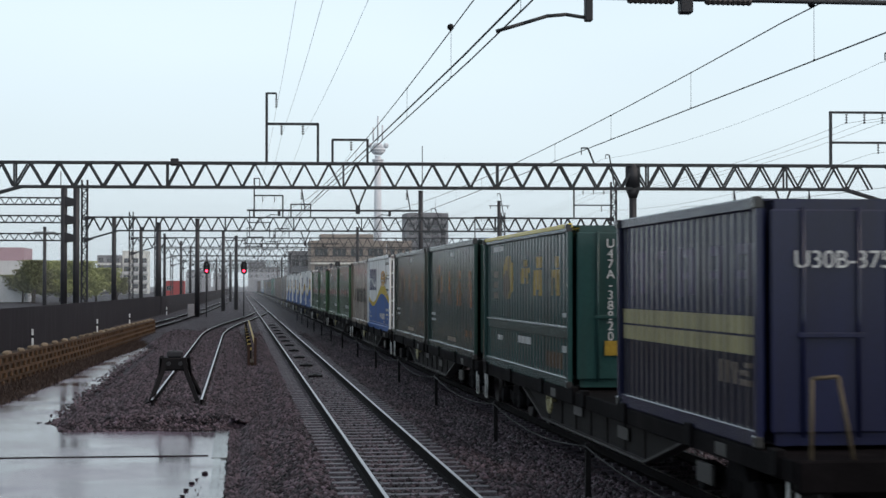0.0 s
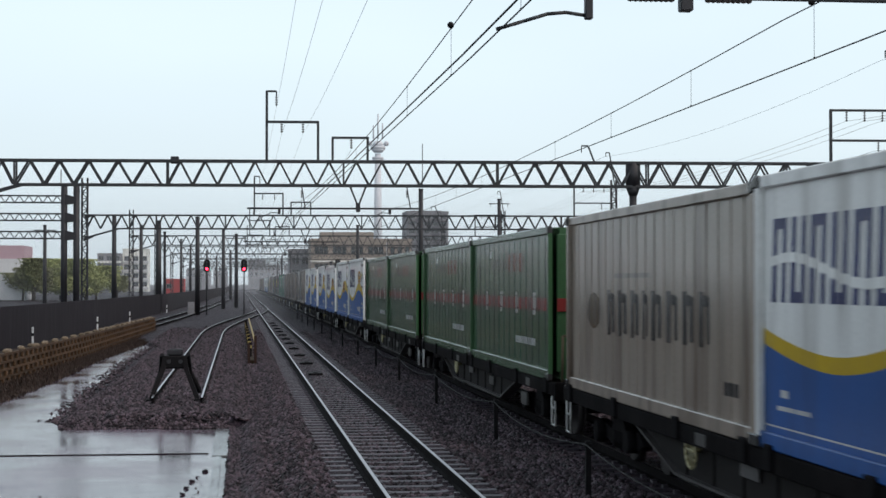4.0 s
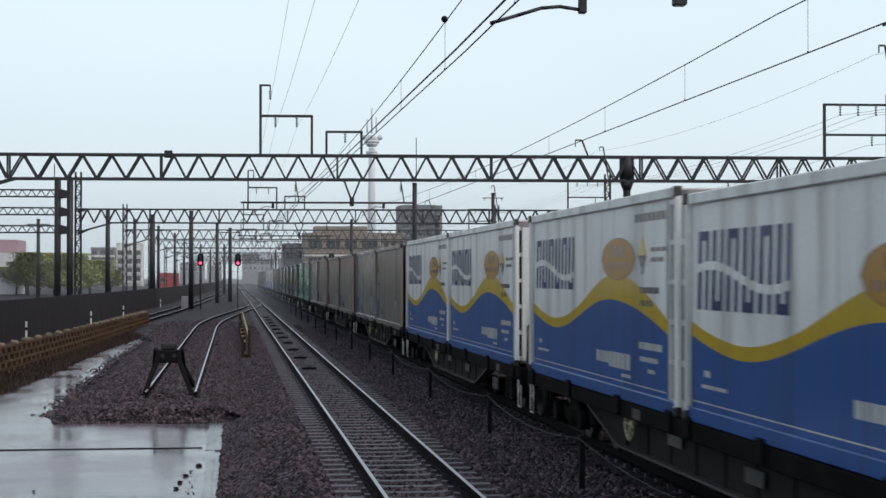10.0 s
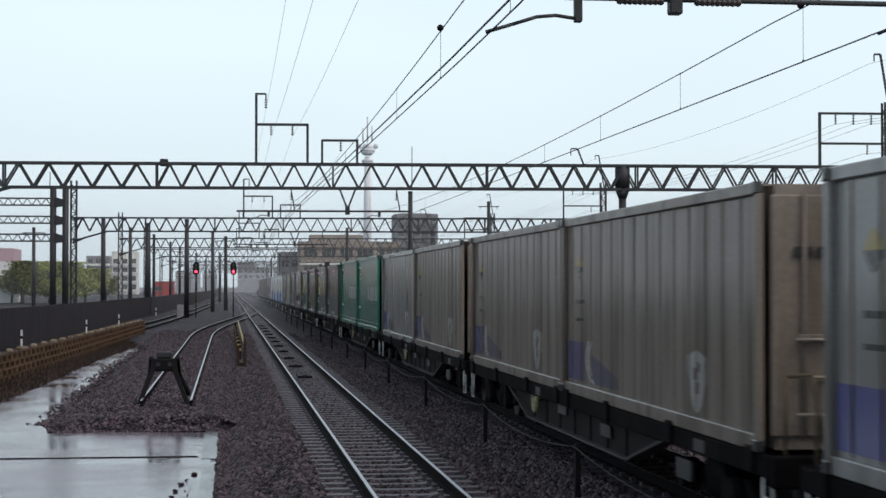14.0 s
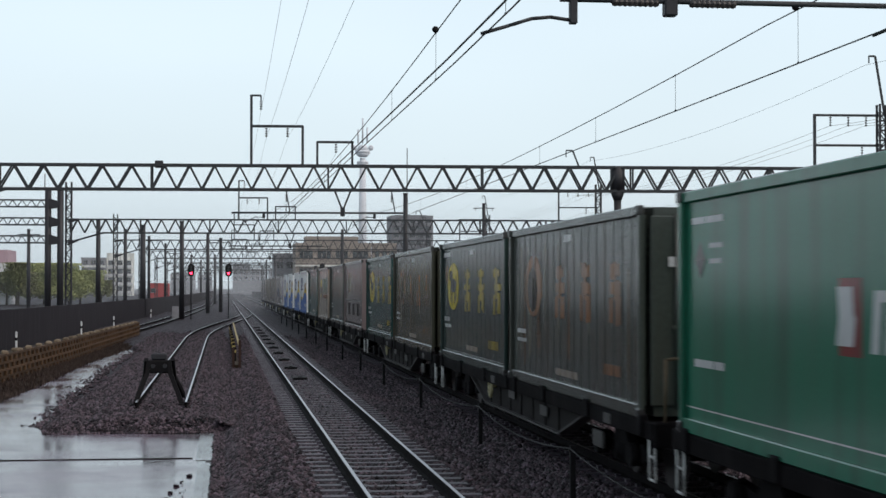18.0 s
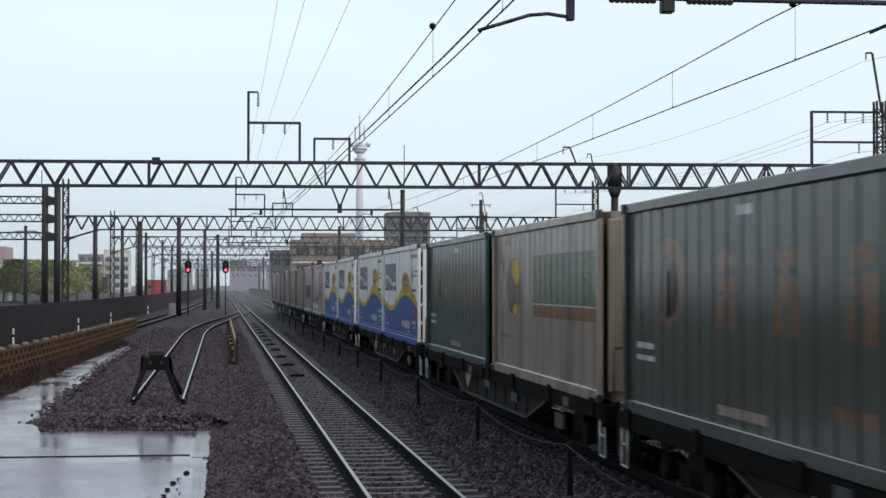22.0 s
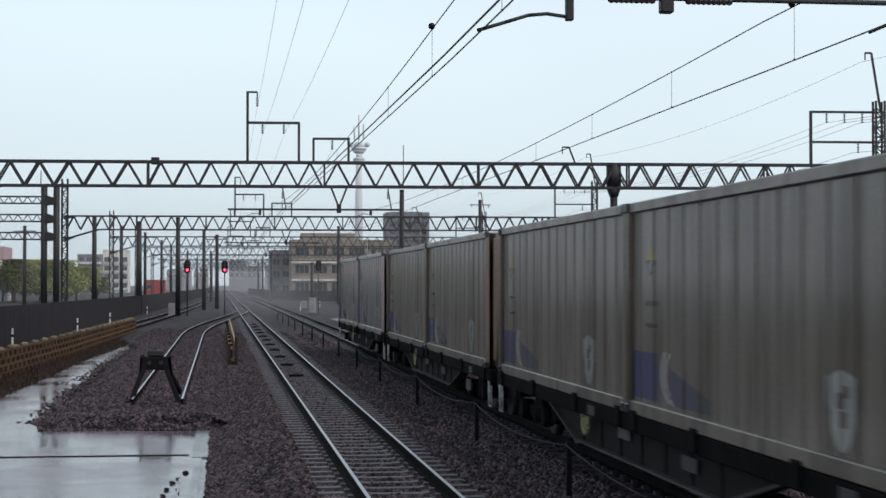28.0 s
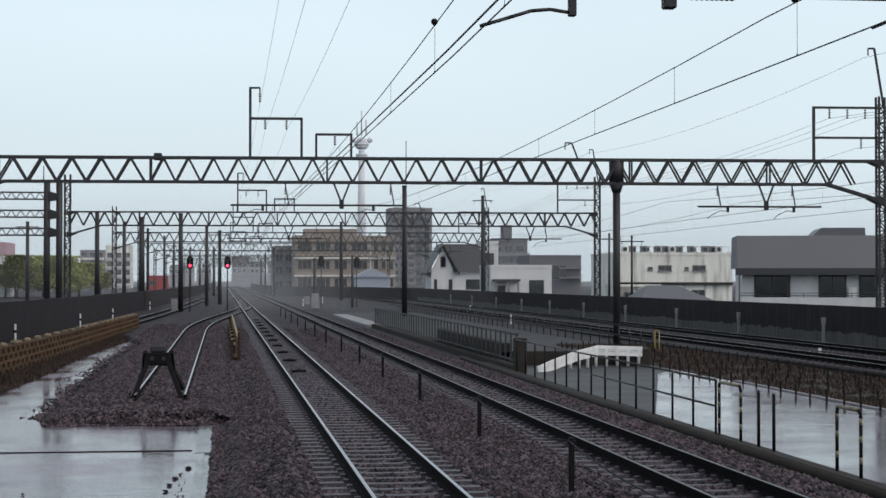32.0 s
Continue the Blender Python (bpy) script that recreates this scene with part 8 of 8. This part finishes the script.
def corrugated_load(art):
    if art:
        c = Load("grey container with blue and magenta painted graphic", P_SILVER, pitch=0.4, groove=0.06, depth=0.04)
        c.mark("violet_patch", P_VIOLET, 6.1, 8.6, 0.95, 2.2, "blue-violet painted patch")
        c.disc("magenta_spot", P_MAGENTA, 7.6, 1.55, 0.5, 0.38, "magenta spot")
        c.mark("violet_tail", P_VIOLET, 0.4, 6.2, lambda u: 0.62 + 0.02 * u, lambda u: 0.66 + 0.05 * u)
        c.mark("pale_plate", P_PALE, 0.7, 1.2, 1.7, 2.0)
        c.mark("pale_plate", P_PALE, 0.5, 5.0, 0.3, 0.55)
        return c
    c = Load("silver deeply corrugated container with red oval and dark signs", P_SILVER, pitch=0.38, groove=0.18, depth=0.085, phase=0.41)
    c.disc("red_oval", P_RED, 1.6, 1.17, 0.40, 0.40, "red oval emblem")
    c.strokes("oval_sign", P_PALE, ((1.42, 0.92, 0.1, 0.5), (1.62, 0.9, 0.1, 0.54), (1.42, 1.1, 0.36, 0.08), (1.42, 1.3, 0.36, 0.08)), lift=0.009)
    c.mark("sign_ground", P_VIOLETGREY, 2.5, 7.4, 0.76, 1.52, "blue-grey painted panel", lift=0.004)
    for u, w in ((2.5, 0.4), (3.1, 0.65), (4.0, 0.6), (4.85, 0.6), (5.7, 0.6), (6.6, 0.6)):
        c.strokes("dark_sign", P_NAVY, ((u, 0.78, w * 0.45, 0.72), (u + w * 0.6, 0.86, w * 0.36, 0.5), (u + w * 0.4, 1.34, w * 0.4, 0.16)))
    bm = bmesh.new()
    bev_box(bm, -SIDE - 0.008, -SIDE + 0.05, c.length - 4.1, c.length - 3.08, 1.75, 2.23, 0.01)
    part("flat_plate", bm, P_SILVER, c.thing, "flat plate welded over the ribs")
    return c


# ---- the wagon under the containers ----


def flat_wagon():
    w = empty("container_flat_wagon", T2, 0, Z2)
    h = WAGON / 2
    for s in (-1, 1):
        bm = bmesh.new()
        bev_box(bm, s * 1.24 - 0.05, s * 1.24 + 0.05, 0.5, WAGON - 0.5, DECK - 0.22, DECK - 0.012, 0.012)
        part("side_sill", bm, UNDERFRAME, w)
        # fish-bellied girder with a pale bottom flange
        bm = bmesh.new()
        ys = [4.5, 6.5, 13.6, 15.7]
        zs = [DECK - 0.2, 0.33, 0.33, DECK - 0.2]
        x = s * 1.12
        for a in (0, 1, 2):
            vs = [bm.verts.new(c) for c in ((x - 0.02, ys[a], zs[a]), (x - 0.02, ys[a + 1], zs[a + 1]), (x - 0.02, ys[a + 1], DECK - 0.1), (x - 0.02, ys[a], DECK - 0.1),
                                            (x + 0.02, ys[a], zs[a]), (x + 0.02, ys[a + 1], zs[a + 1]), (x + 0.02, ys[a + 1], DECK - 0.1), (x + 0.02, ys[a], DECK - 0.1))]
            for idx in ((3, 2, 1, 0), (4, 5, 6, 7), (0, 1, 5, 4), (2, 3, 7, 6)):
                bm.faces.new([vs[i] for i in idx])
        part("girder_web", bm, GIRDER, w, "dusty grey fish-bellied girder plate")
        bm = bmesh.new()
        for a in (0, 1, 2):
            bar(bm, (x, ys[a], zs[a]), (x, ys[a + 1], zs[a + 1]), 0.2, 0.03)
        part("girder_flange", bm, FLANGE, w, "dusty pale bottom flange")
        for k in range(7):
            y = 6.7 + k * 1.1
            bm = bmesh.new()
            bev_box(bm, x - 0.045, x + 0.045, y - 0.03, y + 0.03, 0.34, DECK - 0.2, 0.006)
            part("web_stiffener", bm, GIRDER, w)
        for y in (1.0, 4.0, 7.2, 9.8, 10.6, 13.2, 16.4, 19.4):
            bm = bmesh.new()
            bev_box(bm, s * 1.28 - 0.05, s * 1.28 + 0.05, y - 0.12, y + 0.12, DECK - 0.2, DECK + 0.05, 0.012)
            part("twist_lock", bm, BOGIE, w)
        for y, l in ((2.6, 0.4), (12.0, 0.4)):
            bm = bmesh.new()
            bev_box(bm, s * 1.293 - 0.006, s * 1.293 + 0.006, y, y + l, DECK - 0.19, DECK - 0.06, 0.003)
            part("label_plate", bm, FLANGE, w, "pale label plate")
        for y in (0.62, WAGON - 0.62):
            # stirrup step
            bm = bmesh.new()
            for a, b in (((0, -0.14, 0.8), (0, -0.14, 0.28)), ((0, 0.14, 0.8), (0, 0.14, 0.28)), ((0, -0.14, 0.28), (0, 0.14, 0.28)), ((0, -0.14, 0.55), (0, 0.14, 0.55))):
                rod(bm, (s * 1.25, y + a[1], a[2]), (s * 1.25, y + b[1], b[2]), 0.016, 6)
            part("stirrup_step", bm, STEP_PAINT, w, "worn white stirrup step")
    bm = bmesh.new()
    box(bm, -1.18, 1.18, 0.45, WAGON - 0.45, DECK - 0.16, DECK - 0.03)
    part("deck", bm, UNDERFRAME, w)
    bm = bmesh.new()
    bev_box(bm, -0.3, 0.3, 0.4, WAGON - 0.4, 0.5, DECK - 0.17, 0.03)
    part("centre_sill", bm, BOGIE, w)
    for y, s in ((0.42, -1), (WAGON - 0.42, 1)):
        bm = bmesh.new()
        bev_box(bm, -1.28, 1.28, y - 0.06, y + 0.06, DECK - 0.3, DECK, 0.02)
        part("end_beam", bm, UNDERFRAME, w)
        bm = bmesh.new()
        bev_box(bm, -0.12, 0.12, y + (0.0 if s > 0 else -0.42), y + (0.42 if s > 0 else 0.0), 0.74, 0.98, 0.04)
        part("coupler", bm, BOGIE, w)
        for x in (-1.0, 1.0):
            # hand rail frame
            bm = bmesh.new()
            pts = [(x - 0.15, y, DECK), (x - 0.14, y, DECK + 0.72), (x + 0.10, y, DECK + 0.74), (x + 0.24, y, DECK)]
            for a, b in zip(pts, pts[1:]):
                rod(bm, a, b, 0.02, 6)
            part("hand_rail", bm, RAILING, w, "worn brown hand rail")
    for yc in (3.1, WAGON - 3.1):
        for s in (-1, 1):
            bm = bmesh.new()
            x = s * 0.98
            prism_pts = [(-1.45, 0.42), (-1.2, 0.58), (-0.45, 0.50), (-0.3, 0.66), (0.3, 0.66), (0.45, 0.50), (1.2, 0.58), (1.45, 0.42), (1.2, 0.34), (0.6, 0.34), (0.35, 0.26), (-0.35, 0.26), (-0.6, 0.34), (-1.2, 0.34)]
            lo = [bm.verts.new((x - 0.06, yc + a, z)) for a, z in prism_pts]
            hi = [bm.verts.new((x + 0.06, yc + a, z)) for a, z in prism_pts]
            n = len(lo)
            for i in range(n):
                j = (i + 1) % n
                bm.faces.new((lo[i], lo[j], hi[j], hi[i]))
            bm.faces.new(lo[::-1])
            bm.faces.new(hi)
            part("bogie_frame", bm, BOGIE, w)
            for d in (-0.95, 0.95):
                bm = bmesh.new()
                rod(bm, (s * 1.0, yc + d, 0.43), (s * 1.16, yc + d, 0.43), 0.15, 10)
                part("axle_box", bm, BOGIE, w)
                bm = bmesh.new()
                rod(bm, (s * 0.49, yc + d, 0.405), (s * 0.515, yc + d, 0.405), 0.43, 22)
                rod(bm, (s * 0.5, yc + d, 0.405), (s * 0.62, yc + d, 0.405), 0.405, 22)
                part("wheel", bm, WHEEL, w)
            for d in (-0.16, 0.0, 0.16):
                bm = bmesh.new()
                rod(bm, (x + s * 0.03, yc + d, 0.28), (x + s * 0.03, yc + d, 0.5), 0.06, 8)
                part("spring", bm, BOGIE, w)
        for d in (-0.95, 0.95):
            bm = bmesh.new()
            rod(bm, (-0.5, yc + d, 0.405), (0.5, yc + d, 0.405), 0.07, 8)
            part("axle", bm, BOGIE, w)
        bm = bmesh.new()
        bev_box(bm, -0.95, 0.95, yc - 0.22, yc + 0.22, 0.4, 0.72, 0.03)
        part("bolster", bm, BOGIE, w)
    # hand brake wheel and plates on the girder
    bm = bmesh.new()
    ring = [(-1.25, 12.75 + 0.2 * math.cos(q * math.pi / 8), 0.68 + 0.2 * math.sin(q * math.pi / 8)) for q in range(17)]
    for p, q in zip(ring, ring[1:]):
        rod(bm, p, q, 0.022, 6)
    for q in (0, 4, 8, 12):
        rod(bm, (-1.25, 12.75, 0.68), ring[q], 0.015, 5)
    rod(bm, (-1.26, 12.75, 0.68), (-1.12, 12.75, 0.68), 0.03, 7)
    part("brake_wheel", bm, P_CREAM, w, "pale yellow hand brake wheel")
    for y0, y1, z0, z1, m in ((10.5, 11.1, 0.58, 0.80, PLATE), (7.5, 8.1, 0.5, 0.66, FLANGE)):
        bm = bmesh.new()
        bev_box(bm, -1.185, -1.165, y0, y1, z0, z1, 0.004)
        part("data_plate", bm, m, w, "worn pale data plate")
    bm = bmesh.new()
    bev_box(bm, -1.2, -1.15, 3.5, 4.1, 0.38, 0.6, 0.01)
    part("route_board", bm, FLANGE, w, "grimy pale route board")
    bm = bmesh.new()
    rod(bm, (-0.75, 8.0, 0.55), (-0.75, 9.2, 0.55), 0.18, 12)
    part("air_tank", bm, UNDERFRAME, w)
    bm = bmesh.new()
    bev_box(bm, -1.1, -0.6, 11.0, 11.7, 0.42, 0.8, 0.03)
    part("brake_box", bm, UNDERFRAME, w)
    return tagged(w, "grimy black container flat wagon on two bogies", "freight wagon", "container wagons")


KINDS = {
    "navy": navy_load, "ytop": yellow_top_load, "wave": lambda: wave_load(0), "waveb": lambda: wave_load(1), "wavec": lambda: wave_load(2), "waved": lambda: wave_load(3), "band": band_load, "block": green_block_load, "glyph": lambda: glyph_load(P_SIGNGREEN, "grimy dark green"), "glyphteal": lambda: glyph_load(P_SIGNTEAL, "clean teal-green"),
    "faded": lambda: faded_load(P_DKGREEN, "dark green container with faded orange emblem and signs", P_FADED, 8.95),
    "faint": lambda: faded_load(P_OLIVE, "dark olive container with worn rust-orange emblem and signs", P_FADED, 9.3, 14),
    "trace": lambda: faded_load(P_OLIVE, "olive-brown container with a worn orange emblem and signs", P_FADED, 8.9, 14),
    "dull": lambda: faded_load(P_OLIVE, "olive container with dull brown-red traces of signs", P_TRACE, 8.9),
    "brown": lambda: faded_load(P_BROWNGREY, "brown-streaked grey container with rust-orange traces", P_FADED, 9.3, 34),
    "teal": lambda: faded_load(P_TEAL, "blue-green container with small faded orange signs", P_TRACE, 9.2),
    "beige": lambda: beige_load(False), "board": lambda: beige_load(True), "shutter": shutter_load,
    "art": lambda: corrugated_load(True), "corr": lambda: corrugated_load(False),
    "grey": lambda: shield_load(P_GREY, "light grey ribbed container with faded blue square and white shield", P_GROOVESHADE),
    "olgrey": lambda: shield_load(P_OLGREY, "olive-grey grimy ribbed container with blue square and white shield", P_GROOVESHADE, P_DULLBLUE),
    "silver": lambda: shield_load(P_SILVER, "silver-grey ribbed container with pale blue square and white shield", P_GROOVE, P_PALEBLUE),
}
LOADS = [("navy", "ytop"), ("faded", "trace"), ("wave", "beige"), ("band", "band"), ("band", "band"), ("wave", "waveb"), ("waved", "wave"), ("wave", "wave"),
         ("olgrey", "grey"), ("olgrey", "olgrey"), ("olgrey", "grey"), ("block", "block"), ("faint", "glyph"), ("brown", "glyphteal"), ("shutter", "dull"),
         ("board", "teal"), ("wavec", "wave"), ("wave", "wave"), ("art", "corr"), ("olgrey", "olgrey"), ("olgrey", "olgrey"), ("silver", "silver")]
# containers that stand off the usual place on their wagon: metres behind its front coupler
STAND = {(0, 0): 1.5, (6, 0): 0.42, (0, 1): 10.9, (1, 1): 10.35, (3, 1): 9.95, (8, 1): 9.95, (12, 0): 1.0, (12, 1): 10.8, (13, 0): 0.95, (13, 1): 10.75, (14, 0): 1.1, (14, 1): 10.75,
         (15, 0): 0.6, (15, 1): 10.15}
made_loads = {}
first_wagon = None
for k, pair in enumerate(LOADS):
    if first_wagon is None:
        first_wagon = wagon = flat_wagon()
    else:
        wagon = copy_thing(first_wagon, pose(T2, 0, Z2))
    train_things.append((wagon, WAGON * k, T2, Z2))
    for i, kind in enumerate(pair):
        if kind in made_loads:
            thing = copy_thing(made_loads[kind], pose(T2, 0, Z2 + DECK))
        else:
            thing = made_loads[kind] = KINDS[kind]().thing
        usual = (0.70, 10.21) if kind.startswith("wave") else (0.75, 10.24)
        train_things.append((thing, WAGON * k + STAND.get((k, i), usual[i]), T2, Z2 + DECK))


# seconds and metres: how the train gains or loses on its steady slowing-down
DRIFT = [(0, -0.09), (1.5, 0.14), (3.5, 0.25), (5.5, -0.05), (7.5, 0.05), (9, -0.4), (11, -0.25), (13, -0.2), (16, -0.15), (19, -0.25), (20.5, 0.1), (22, 0.2), (25.5, 0.22), (27.5, 0.12),
         (29, 0.2), (30, -0.12), (31.5, -0.45), (33, -0.5)]


def motions():
    """The train rolls towards the camera and past it."""
    for thing, back, x, z in train_things:
        walk(thing, [(t / 2, pose(x, train_y(t / 2) + lerp_path(DRIFT, t / 2) + back, z)) for t in range(0, 65)])


motions()
